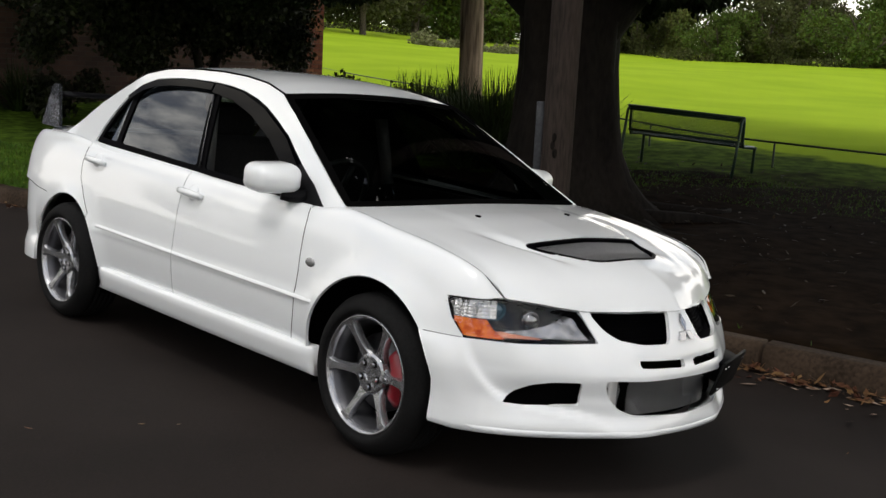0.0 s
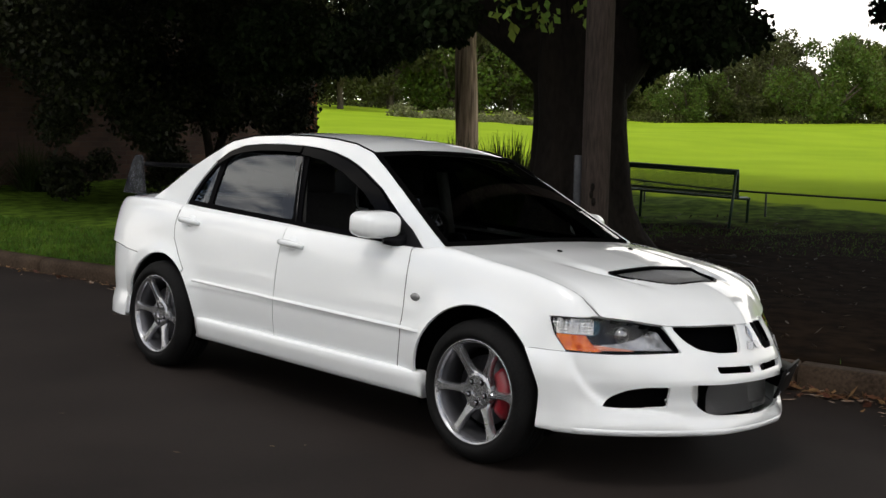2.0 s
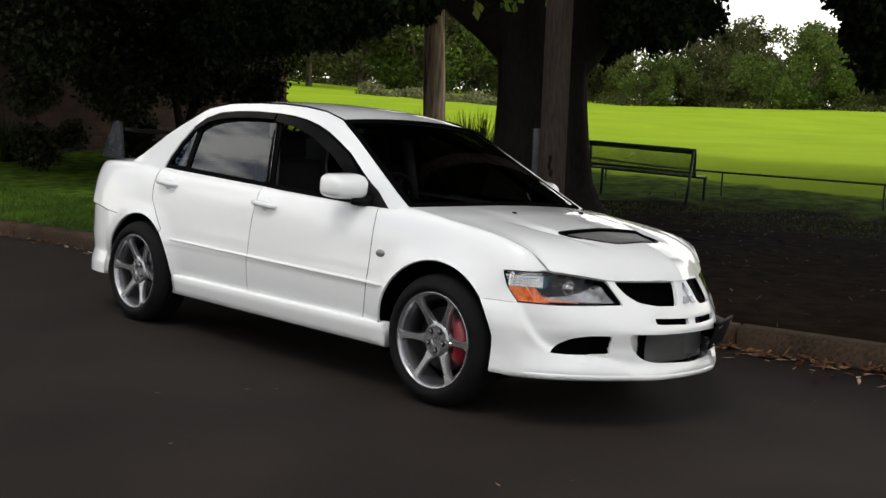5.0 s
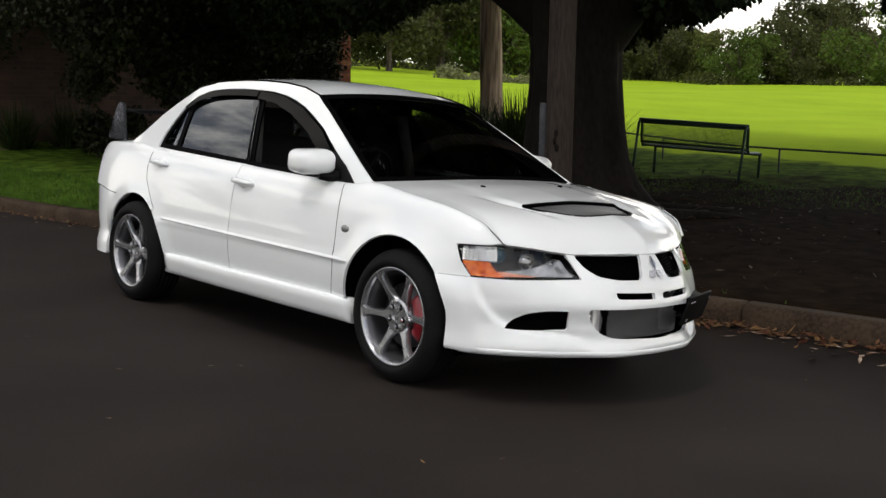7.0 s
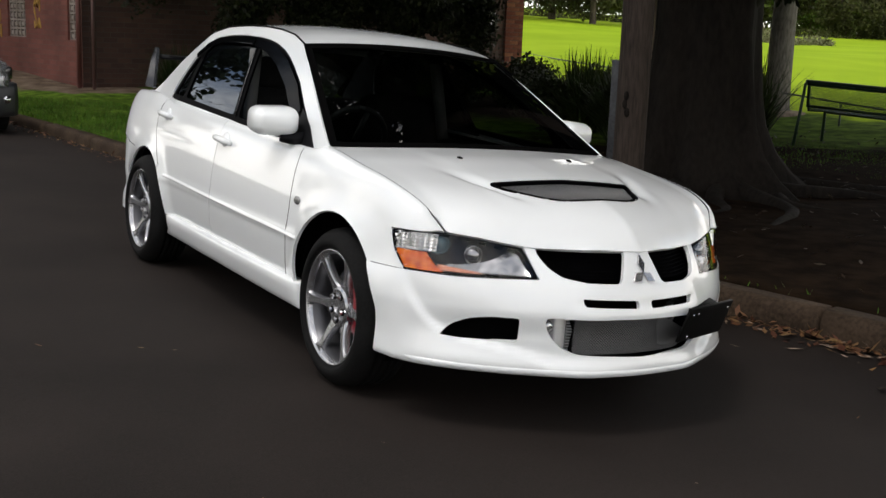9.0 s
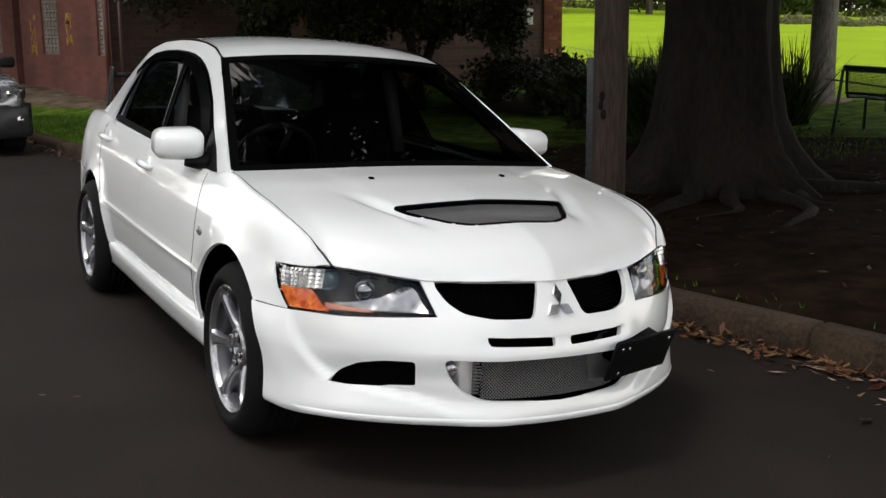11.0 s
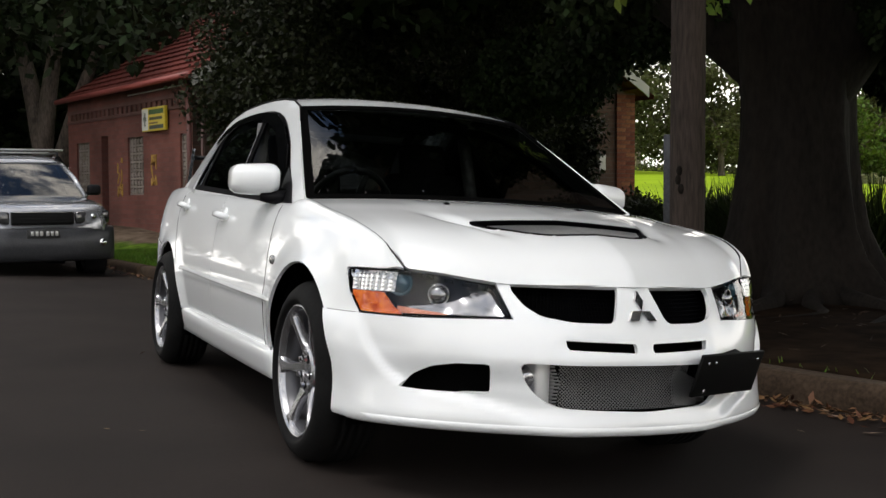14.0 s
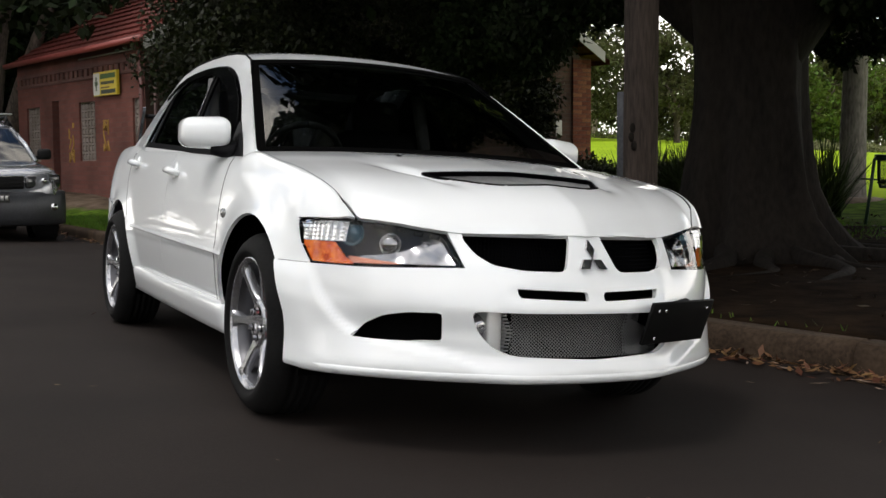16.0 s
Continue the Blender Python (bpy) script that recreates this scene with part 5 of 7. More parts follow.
def ground_material():
    """Mown grass, shaded turf and bare soil, blended by a zone attribute."""
    m, n, l, b = principled("park_ground")
    co = n.new("ShaderNodeTexCoord")
    at = n.new("ShaderNodeAttribute")
    at.attribute_name = "zone"
    sep = n.new("ShaderNodeSeparateColor")
    l.new(at.outputs["Color"], sep.inputs["Color"])

    def noise_ramp(scale, c1, c2, detail=6, lo=0.35, hi=0.65):
        t, r = n.new("ShaderNodeTexNoise"), n.new("ShaderNodeValToRGB")
        t.inputs["Scale"].default_value, t.inputs["Detail"].default_value = scale, detail
        l.new(co.outputs["Object"], t.inputs["Vector"])
        r.color_ramp.elements[0].position, r.color_ramp.elements[1].position = lo, hi
        r.color_ramp.elements[0].color, r.color_ramp.elements[1].color = (*c1, 1), (*c2, 1)
        l.new(t.outputs["Fac"], r.inputs["Fac"])
        return r.outputs["Color"], t.outputs["Fac"]

    def mixc(f, a, c):
        x = n.new("ShaderNodeMix")
        x.data_type = "RGBA"
        l.new(f, x.inputs["Factor"])
        l.new(a, x.inputs["A"])
        l.new(c, x.inputs["B"])
        return x.outputs["Result"]

    def edge(zone):
        t = n.new("ShaderNodeTexNoise")
        t.inputs["Scale"].default_value, t.inputs["Detail"].default_value = 1.7, 8
        l.new(co.outputs["Object"], t.inputs["Vector"])
        a = n.new("ShaderNodeMath")
        a.operation = "ADD"
        l.new(t.outputs["Fac"], a.inputs[0])
        l.new(zone, a.inputs[1])
        r = n.new("ShaderNodeMapRange")
        r.inputs["From Min"].default_value, r.inputs["From Max"].default_value = 0.85, 1.15
        l.new(a.outputs[0], r.inputs["Value"])
        return r.outputs[0]
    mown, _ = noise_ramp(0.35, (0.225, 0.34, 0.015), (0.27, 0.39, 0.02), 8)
    # tree shade is put into the turf and soil tones
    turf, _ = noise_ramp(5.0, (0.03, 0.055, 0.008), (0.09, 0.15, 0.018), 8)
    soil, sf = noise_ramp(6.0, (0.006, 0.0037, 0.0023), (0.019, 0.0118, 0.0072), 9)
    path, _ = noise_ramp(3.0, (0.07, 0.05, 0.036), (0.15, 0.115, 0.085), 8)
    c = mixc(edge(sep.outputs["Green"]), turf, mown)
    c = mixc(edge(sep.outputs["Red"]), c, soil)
    c = mixc(edge(sep.outputs["Blue"]), c, path)
    l.new(c, b.inputs["Base Color"])
    b.inputs["Roughness"].default_value, b.inputs["Specular IOR Level"].default_value = 1.0, 0.02
    bp = n.new("ShaderNodeBump")
    bp.inputs["Strength"].default_value, bp.inputs["Distance"].default_value = 0.5, 0.012
    l.new(sf, bp.inputs["Height"])
    l.new(bp.outputs["Normal"], b.inputs["Normal"])
    return m


# ---- road, kerb, ground ----
kerb_line = curve((-60, -40, -22, -16, -12, -10, -8, -6.5, -4, -1.3, 0.8, 3, 8, 20, 60), (-7.0, -3.2, -0.55, 0.0, 0.36, 0.53, 0.68, 0.92, 1.27, 1.68, 2.03, 2.33, 2.9, 4.0, 7.0))
rise = curve((-8, 2, 5, 9, 11.5, 14, 30, 90, 260), (0.09, 0.10, 0.12, 0.20, 0.36, 0.46, 0.74, 1.78, 3.2))


def lift(x, y):
    """The lawn climbs further towards its western end."""
    u = np.clip(-x - 0.80 * y, -60, 60)
    t = np.clip((y - 10) / 22, 0, 1)
    return 0.0275 * (u + np.sqrt(u * u + 16) - 0.6) * t * t * (3 - 2 * t)


def road_z(y):
    return np.where(y > 0.95, -0.0498 + 0.01 * np.clip(y - 0.95, 0, 3), np.where(y < -1.2, 0.0629 + 0.03 * np.clip(-1.2 - y, 0, 2.5), -0.0524 * y))


def street():
    xs = np.concatenate([np.linspace(-60, -16, 23), np.linspace(-15, 8, 47), np.linspace(10, 60, 18)])
    ss = np.concatenate([-np.linspace(0, 4, 41), -np.linspace(4.5, 12, 12)])
    vs, fs = [], []
    for x in xs:
        yk = float(kerb_line(x))
        for s in ss:
            y = yk + 0.02 + s
            vs.append((x, y, float(road_z(np.array(y)))))
    k = len(ss)
    for i in range(len(xs) - 1):
        for j in range(k - 1):
            fs.append((i * k + j, i * k + j + 1, (i + 1) * k + j + 1, (i + 1) * k + j))
    me = bpy.data.meshes.new("road")
    me.from_pydata(vs, [], fs)
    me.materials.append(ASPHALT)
    for p in me.polygons:
        p.use_smooth = True
    tagged(new("road", me), "dark worn asphalt road with scattered leaves", "road", kind="structure")
    # far side of the road: a grass verge behind the camera
    bm = bmesh.new()
    rows = []
    for x in np.linspace(-60, 60, 40):
        yk = float(kerb_line(x)) - 11.9
        rows.append([bm.verts.new((x, yk + a, z)) for a, z in ((0.0, 0.10), (-0.001, 0.25), (-0.15, 0.26), (-6, 0.35), (-60, 1.2), (-200, 2.5))])
    for a, b in zip(rows, rows[1:]):
        for q in range(5):
            bm.faces.new((a[q], a[q + 1], b[q + 1], b[q]))
    bmesh.ops.recalc_face_normals(bm, faces=bm.faces[:])
    tagged(part("verge", bm, varied("verge_turf", (0.03, 0.055, 0.01), (0.09, 0.14, 0.02), 0.6, 20, 0.95, 0.4, 0.02)), "green grass verge across the road", "verge", kind="structure")
    # ground sheet behind the kerb
    xs = np.concatenate([np.linspace(-260, -40, 12), np.linspace(-36, -16, 21), np.arange(-15.5, 8.1, 0.3), np.linspace(10, 60, 18), np.linspace(80, 260, 8)])
    ss = np.concatenate([[0, 0.06], np.arange(0.25, 13, 0.3), np.linspace(14, 40, 20), np.linspace(46, 120, 14), np.linspace(140, 420, 8)])
    vs, fs, zone = [], [], []
    for x in xs:
        yk = float(kerb_line(x)) + 0.165
        for s in ss:
            y = yk + s
            z = float(rise(y) + lift(x, y)) - (0.02 if s == 0 else 0)
            if 0.1 < s < 14:
                z += 0.03 * noise.noise((x * 0.9, y * 0.9, 0)) + 0.015 * noise.noise((x * 3, y * 3, 5))
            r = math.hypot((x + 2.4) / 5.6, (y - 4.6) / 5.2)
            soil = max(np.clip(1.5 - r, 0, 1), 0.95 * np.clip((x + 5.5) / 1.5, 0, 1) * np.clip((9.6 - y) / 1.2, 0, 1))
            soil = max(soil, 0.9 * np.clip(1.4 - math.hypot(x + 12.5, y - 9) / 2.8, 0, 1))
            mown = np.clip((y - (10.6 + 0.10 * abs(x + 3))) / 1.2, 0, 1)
            wall_y = 5.976 + 0.2456 * x
            path = 0.85 * np.clip((y - wall_y + 0.45 + 0.25 * min(2.0, max(0.0, -15.8 - x))) / 0.3, 0, 1) * (y < wall_y + 1.5) * (x < -15.7)
            if x < -14.5:
                z += (0.10 + 0.07 * min(3.5, max(0.0, -16.2 - x))) * float(np.clip(1.05 - (wall_y - y), 0, 1) * np.clip((-14.5 - x) / 1.5, 0, 1))
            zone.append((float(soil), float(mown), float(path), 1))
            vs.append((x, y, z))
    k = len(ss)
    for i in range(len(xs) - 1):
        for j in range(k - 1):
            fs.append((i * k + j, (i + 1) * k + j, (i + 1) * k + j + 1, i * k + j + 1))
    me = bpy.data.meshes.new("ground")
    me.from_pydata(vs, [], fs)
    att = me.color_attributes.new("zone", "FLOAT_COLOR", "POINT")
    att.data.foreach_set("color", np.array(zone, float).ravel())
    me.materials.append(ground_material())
    for p in me.polygons:
        p.use_smooth = True
    tagged(new("ground", me), "bare soil and turf rising to a mown green oval", "ground", kind="structure")


street()


def kerbs():
    kerb = tagged(empty("kerb"), "weathered concrete kerb with open joints", "kerb", kind="structure")
    x = -24.0
    rng = random.Random(4)
    while x < 14:
        ln = rng.uniform(1.75, 1.95)
        bm = bmesh.new()
        rows = []
        jit = rng.uniform(-0.008, 0.008)
        for t in np.linspace(0.006, 0.994, 9):
            xx = x + ln * t
            y0 = float(kerb_line(xx)) + jit
            slope = (float(kerb_line(xx + 0.1)) - float(kerb_line(xx - 0.1))) / 0.2
            nrm = Vector((-slope, 1, 0)).normalized()
            wob = 0.006 * noise.noise((xx * 4, 0, 3))
            prof = ((0.0, -0.12), (0.004 + wob, 0.045), (0.016 + wob, 0.078), (0.034, 0.096 + wob), (0.06, 0.102 + wob), (0.158, 0.104), (0.165, -0.05))
            rows.append([bm.verts.new(Vector((xx, y0, z)) + nrm * d) for d, z in prof])
        for a, b in zip(rows, rows[1:]):
            for q in range(6):
                bm.faces.new((a[q], b[q], b[q + 1], a[q + 1]))
        bm.faces.new(rows[0][::-1])
        bm.faces.new(rows[-1])
        bmesh.ops.recalc_face_normals(bm, faces=bm.faces[:])
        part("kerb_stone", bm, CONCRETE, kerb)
        x += ln


kerbs()


# ---- foliage helpers ----
def leaf_mesh(name, centres, radii, count, size, mat, seed=1, shell=0.5, droop=0.0, aspect=0.30):
    """Many single leaves spread over clumps: centres (n, 3), radii (n, 3)."""
    rng = np.random.default_rng(seed)
    centres, radii = np.array(centres, float), np.array(radii, float)
    if radii.ndim == 1:
        radii = np.repeat(radii[:, None], 3, 1)
    vol = radii.prod(1) ** (2 / 3)
    pick = rng.choice(len(centres), count, p=vol / vol.sum())
    d = rng.normal(size=(count, 3))
    d /= np.linalg.norm(d, axis=1, keepdims=True)
    r = shell + (1 - shell) * rng.random(count) ** 0.6
    r = np.where(rng.random(count) < 0.08, r * 1.18, r)
    p = centres[pick] + d * radii[pick] * r[:, None]
    a = rng.normal(size=(count, 3))
    a[:, 2] -= droop
    a /= np.linalg.norm(a, axis=1, keepdims=True)
    b = np.cross(a, rng.normal(size=(count, 3)))
    b /= np.linalg.norm(b, axis=1, keepdims=True) + 1e-9
    s = size * (0.6 + 0.8 * rng.random(count))[:, None]
    n = np.cross(a, b)
    q = np.stack([p, p + a * s * 0.5 + b * s * aspect + n * s * 0.06, p + a * s, p + a * s * 0.5 - b * s * aspect + n * s * 0.06], 1)
    me = bpy.data.meshes.new(name)
    me.vertices.add(count * 4)
    me.vertices.foreach_set("co", q.ravel())
    me.loops.add(count * 4)
    me.loops.foreach_set("vertex_index", np.arange(count * 4))
    me.polygons.add(count)
    me.polygons.foreach_set("loop_start", np.arange(count) * 4)
    me.update(calc_edges=True)
    me.materials.append(mat)
    return me


def hang(name, me, parent=None, label=""):
    ob = new(name, me)
    if parent:
        ob.parent = parent
    if label:
        ob["label"] = label
    return ob


def limb(bm, start, end, r0, r1, rng, bend=0.15, n=7, seg=10):
    start, end = Vector(start), Vector(end)
    side_v = (end - start).orthogonal().normalized() * (end - start).length * bend * rng.uniform(-1, 1)
    pts = [start.lerp(end, t) + side_v * math.sin(math.pi * t) + Vector((0, 0, 0.08 * (end - start).length * math.sin(math.pi * t))) for t in np.linspace(0, 1, n)]
    tube(bm, pts, [r0 + (r1 - r0) * t for t in np.linspace(0, 1, n)], seg, False)
    return pts


# ---- big fig ----
def fig_tree():
    rng = random.Random(7)
    c = Vector((-3.80, 4.80, 0.0))
    tree = tagged(empty("fig_tree", pose(*c)), "huge dark fig with fluted trunk and buttress roots", "tree")
    bm = bmesh.new()
    seg, rings = 64, []
    for z, r, flute in ((-0.25, 1.42, 0.55), (0.0, 1.10, 0.46), (0.12, 0.90, 0.36), (0.26, 0.76, 0.26), (0.45, 0.64, 0.17), (0.70, 0.55, 0.12), (1.0, 0.51, 0.085), (1.25, 0.485, 0.07), (1.5, 0.47, 0.06), (1.8, 0.475, 0.06), (2.1, 0.50, 0.07), (2.35, 0.52, 0.08), (2.6, 0.54, 0.09), (2.95, 0.56, 0.10), (3.3, 0.56, 0.12)):
        ring = []
        for k in range(seg):
            a = 2 * math.pi * k / seg
            f = math.sin(a * 7 + 0.6) * 0.6 + math.sin(a * 4 + 2.1) * 0.55 + 0.35 * math.sin(a * 13 + z)
            rr = r + flute * f * 0.62 + 0.03 * noise.noise((math.cos(a) * 4, math.sin(a) * 4, z * 1.5))
            ring.append(bm.verts.new((rr * math.cos(a), rr * math.sin(a), z)))
        rings.append(ring)
    for a, b in zip(rings, rings[1:]):
        for k in range(seg):
            bm.faces.new((a[k], a[(k + 1) % seg], b[(k + 1) % seg], b[k]))
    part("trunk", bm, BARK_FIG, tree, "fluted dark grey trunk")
    # surface roots
    for k, (a, ln) in enumerate(((-62, 2.0), (-38, 1.5), (-14, 2.3), (8, 1.5), (-88, 1.4), (30, 2.0), (150, 1.7), (-140, 1.5), (-112, 1.2), (75, 1.9))):
        bm = bmesh.new()
        pts, rad = [], []
        for t in np.linspace(0, 1, 12):
            rr = 0.50 + ln * t
            aa = radians(a + 10 * math.sin(3.5 * t + k) + 5 * math.sin(9 * t + 2 * k))
            x, y = rr * math.cos(aa), rr * math.sin(aa)
            gz = float(rise(c.y + y)) - c.z
            pts.append((x, y, gz + 0.05 * (1 - t) ** 2 - 0.06 * t + 0.012 * math.sin(8 * t + k)))
            rad.append(0.085 * (1 - t) ** 1.2 + 0.022)
        tube(bm, pts, rad, 10, False)
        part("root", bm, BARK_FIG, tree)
    for k, (end, r0) in enumerate((((-3.4, -1.2, 5.6), 0.34), ((1.2, 2.9, 5.9), 0.33), ((2.5, -1.6, 5.8), 0.32), ((-2.0, 3.2, 6.2), 0.3), ((-0.8, -3.6, 5.6), 0.30), ((0.6, 0.4, 7.5), 0.4), ((-4.6, 1.4, 4.9), 0.28))):
        bm = bmesh.new()
        pts = limb(bm, (0.25 * end[0] / 4, 0.25 * end[1] / 4, 2.5), end, r0, 0.10, rng)
        for q in (3, 4, 5):
            e2 = Vector(pts[q]) + Vector((rng.uniform(-1.6, 1.6), rng.uniform(-1.6, 1.6), rng.uniform(0.4, 1.6)))
            limb(bm, pts[q], e2, 0.09, 0.025, rng, n=5, seg=6)
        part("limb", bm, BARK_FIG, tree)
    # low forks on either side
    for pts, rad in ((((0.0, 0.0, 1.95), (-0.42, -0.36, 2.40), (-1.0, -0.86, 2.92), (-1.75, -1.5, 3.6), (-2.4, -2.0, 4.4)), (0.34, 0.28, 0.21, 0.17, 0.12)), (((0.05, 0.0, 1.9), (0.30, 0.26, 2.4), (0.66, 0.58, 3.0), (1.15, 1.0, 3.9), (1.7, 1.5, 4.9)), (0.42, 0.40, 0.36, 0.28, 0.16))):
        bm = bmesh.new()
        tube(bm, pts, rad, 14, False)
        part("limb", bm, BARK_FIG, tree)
    # crown: a broad dome with a ragged hanging skirt
    cen, rad = [], []
    for k in range(330):
        a, rr = rng.uniform(0, 2 * math.pi), 9.0 * math.sqrt(rng.random())
        z = rng.uniform(3.9, 4.6) + 0.2 * max(0, rr * math.sin(a)) + rng.random() * (5.5 - 0.058 * rr * rr)
        s = rng.uniform(0.7, 1.3)
        if rr * math.sin(a) < -4.5 or rr * math.cos(a) < -4.2 and rr * math.sin(a) < -2.6:
            continue
        # a thin place in the crown over the car
        p = Vector((rr * math.cos(a), rr * math.sin(a), z))
        along = Vector((-0.41, 0.37, 0.83))
        gap = (p - Vector((1.4, -3.4, 5.0))).cross(along).length
        if gap < s * 0.65 + 0.12 and p.y > -3.2:
            if rng.random() < 0.45:
                continue
            s *= 0.55
        cen.append(p)
        rad.append(s)
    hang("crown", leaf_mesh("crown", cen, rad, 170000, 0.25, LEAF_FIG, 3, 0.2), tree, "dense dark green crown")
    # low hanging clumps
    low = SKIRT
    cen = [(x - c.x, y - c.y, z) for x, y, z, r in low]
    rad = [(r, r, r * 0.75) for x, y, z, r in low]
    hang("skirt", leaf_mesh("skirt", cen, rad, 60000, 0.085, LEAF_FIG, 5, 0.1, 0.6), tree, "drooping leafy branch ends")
    cen = [(x - c.x, y - c.y, z) for x, y, z in SPRIG]
    hang("young_leaves", leaf_mesh("young_leaves", cen, [0.16] * len(cen), 75, 0.09, LEAF_BRIGHT, 8, 0.1, 1.2), tree, "light green leaves with sunlight in their colour")


fig_tree()


def gum_trees():
    for (x, y), r, bark, label, base in (((-10.9, 10.6), 0.225, BARK_GUM, "slender gum tree with peeling striped bark", 0.30), ((-8.76, 11.33), 0.20, BARK_GREY, "smooth grey gum trunk in a bare earth ring", 0.36)):
        rng = random.Random(int(x * 100))
        tree = tagged(empty("gum_tree", pose(x, y, base)), label, "tree")
        bm = bmesh.new()
        seg, rings = 18, []
        for z in np.concatenate([[-0.2, 0.02, 0.12], np.linspace(0.4, 7, 16)]):
            rr = r * (1.10 if z < 0.1 else 1.03 if z < 0.2 else 1.0) * (1 - 0.045 * max(z, 0))
            ring = []
            for k in range(seg):
                a = 2 * math.pi * k / seg
                q = rr * (1 + 0.10 * noise.noise((math.cos(a) * 2, math.sin(a) * 2, z * 0.8 + x)))
                ring.append(bm.verts.new((q * math.cos(a) + 0.05 * math.sin(z * 0.8 + x), q * math.sin(a), z)))
            rings.append(ring)
        for a, b in zip(rings, rings[1:]):
            for k in range(seg):
                bm.faces.new((a[k], a[(k + 1) % seg], b[(k + 1) % seg], b[k]))
        part("trunk", bm, bark, tree)
        cen, rad = [], []
        for k in range(5):
            bm = bmesh.new()
            e = (rng.uniform(-2.4, 2.4), rng.uniform(-2.4, 2.4), rng.uniform(5.2, 8.5))
            if k == 0 and bark is BARK_GUM:
                e = (-0.85, -0.75, 5.0)
            z0 = 1.9 if (k == 0 and bark is BARK_GUM) else rng.uniform(3.5, 5)
            limb(bm, (0, 0, z0), e, 0.10 if k else 0.15, 0.03, rng)
            part("limb", bm, bark, tree)
            for q in range(6):
                cen.append((e[0] + rng.uniform(-1.4, 1.4), e[1] + rng.uniform(-1.4, 1.4), e[2] + rng.uniform(-1.2, 1.4)))
                rad.append(rng.uniform(0.5, 0.95))
        hang("crown", leaf_mesh("crown", cen, rad, 6000, 0.16, LEAF_PARK[2], 11, 0.2, 0.8, 0.22), tree)
        if bark is BARK_GREY:
            bm = bmesh.new()
            lathe(bm, [(0.20, 0.045), (0.30, 0.04), (0.42, 0.02), (0.50, -0.08)], 24)
            part("earth_ring", bm, varied("pale_earth", (0.10, 0.08, 0.06), (0.26, 0.21, 0.17), 4, 30, 0.95, 0.4, 0.01), tree)


gum_trees()


def timber_pole():
    pole = tagged(empty("timber_pole", pose(-1.395, 1.875, 0.06)), "grey weathered timber power pole with steel sheath", "pole")
    bm = bmesh.new()
    rings = []
    for z in np.linspace(-0.3, 9.5, 34):
        rr = 0.098 * (1 - 0.012 * z)
        rings.append([bm.verts.new(((rr * (1 + 0.05 * noise.noise((math.cos(a) * 3, math.sin(a) * 3, z * 0.6)))) * math.cos(a) + 0.004 * z, rr * math.sin(a), z)) for a in [2 * math.pi * k / 24 for k in range(24)]])
    for a, b in zip(rings, rings[1:]):
        for k in range(24):
            bm.faces.new((a[k], a[(k + 1) % 24], b[(k + 1) % 24], b[k]))
    bm.faces.new(rings[-1])
    part("shaft", bm, TIMBER, pole)
    bm = bmesh.new()
    box(bm, (-0.026, -0.018, -0.2), (0.026, 0.018, 1.26), 0.006, pose(-0.118, -0.040, 0, 0, 0, 40))
    part("cable_guard", bm, varied("galvanised", (0.035, 0.037, 0.04), (0.07, 0.072, 0.077), 5, 50, 0.5, 0.2, 0.002, metal=0.6), pole, "dull galvanised cable guard")
    for z, a in ((1.05, -60), (1.0, -64), (0.95, -55)):
        bm = bmesh.new()
        r = bmesh.ops.create_uvsphere(bm, u_segments=10, v_segments=6, radius=0.022)
        bmesh.ops.transform(bm, matrix=pose(0.102 * math.cos(radians(a)), 0.102 * math.sin(radians(a)), z) @ Matrix.Diagonal((0.5, 1, 1.3, 1)), verts=r["verts"])
        part("knot", bm, BARK_FIG, pole)


timber_pole()


def park_bench():
    green = plain("bench_green", (0.012, 0.035, 0.022), 0.4, 0.3)
    bench = tagged(empty("park_bench", pose(-5.215, 8.86, 0.205, 0, 1.8, 9.5)), "dark green steel mesh park bench facing the oval", "bench")
    h = 0.815
    for x in (-h + 0.02, h - 0.02):
        bm = bmesh.new()
        tube(bm, [(x, -0.17, -0.05), (x, -0.10, 0.35), (x, -0.05, 0.72), (x, 0.0, 0.765), (x, 0.04, 0.735), (x, 0.06, 0.5), (x, 0.10, 0.40), (x, 0.45, 0.385), (x, 0.50, 0.36), (x, 0.50, -0.05)], 0.020, 8)
        part("end_frame", bm, green, bench)
    prof = [(-0.02, 0.74), (0.0, 0.765), (0.03, 0.755), (0.045, 0.70), (0.06, 0.55), (0.075, 0.44), (0.12, 0.405), (0.28, 0.395), (0.44, 0.40), (0.50, 0.385), (0.515, 0.35)]
    bm = bmesh.new()
    for i in range(97):
        x = -h + 0.03 + i * (2 * h - 0.06) / 96
        tube(bm, [(x, y, z) for y, z in prof], 0.0040, 4, False)
    part("mesh_seat", bm, green, bench, "green wire mesh seat and back")
    bm = bmesh.new()
    P = np.array(prof)
    L = np.concatenate([[0], np.cumsum(np.hypot(*np.diff(P, axis=0).T))])
    for s in np.linspace(0, L[-1], 52):
        y, z = np.interp(s, L, P[:, 0]), np.interp(s, L, P[:, 1])
        tube(bm, [(-h + 0.03, y, z), (h - 0.03, y, z)], 0.0038, 4, False)
    part("mesh_weave", bm, green, bench)
    for y, z, r in ((0.0, 0.765, 0.024), (0.07, 0.45, 0.016), (0.505, 0.37, 0.022), (0.02, 0.73, 0.02)):
        bm = bmesh.new()
        tube(bm, [(-h, y, z), (h, y, z)], r, 8)
        part("rail", bm, green, bench)


park_bench()


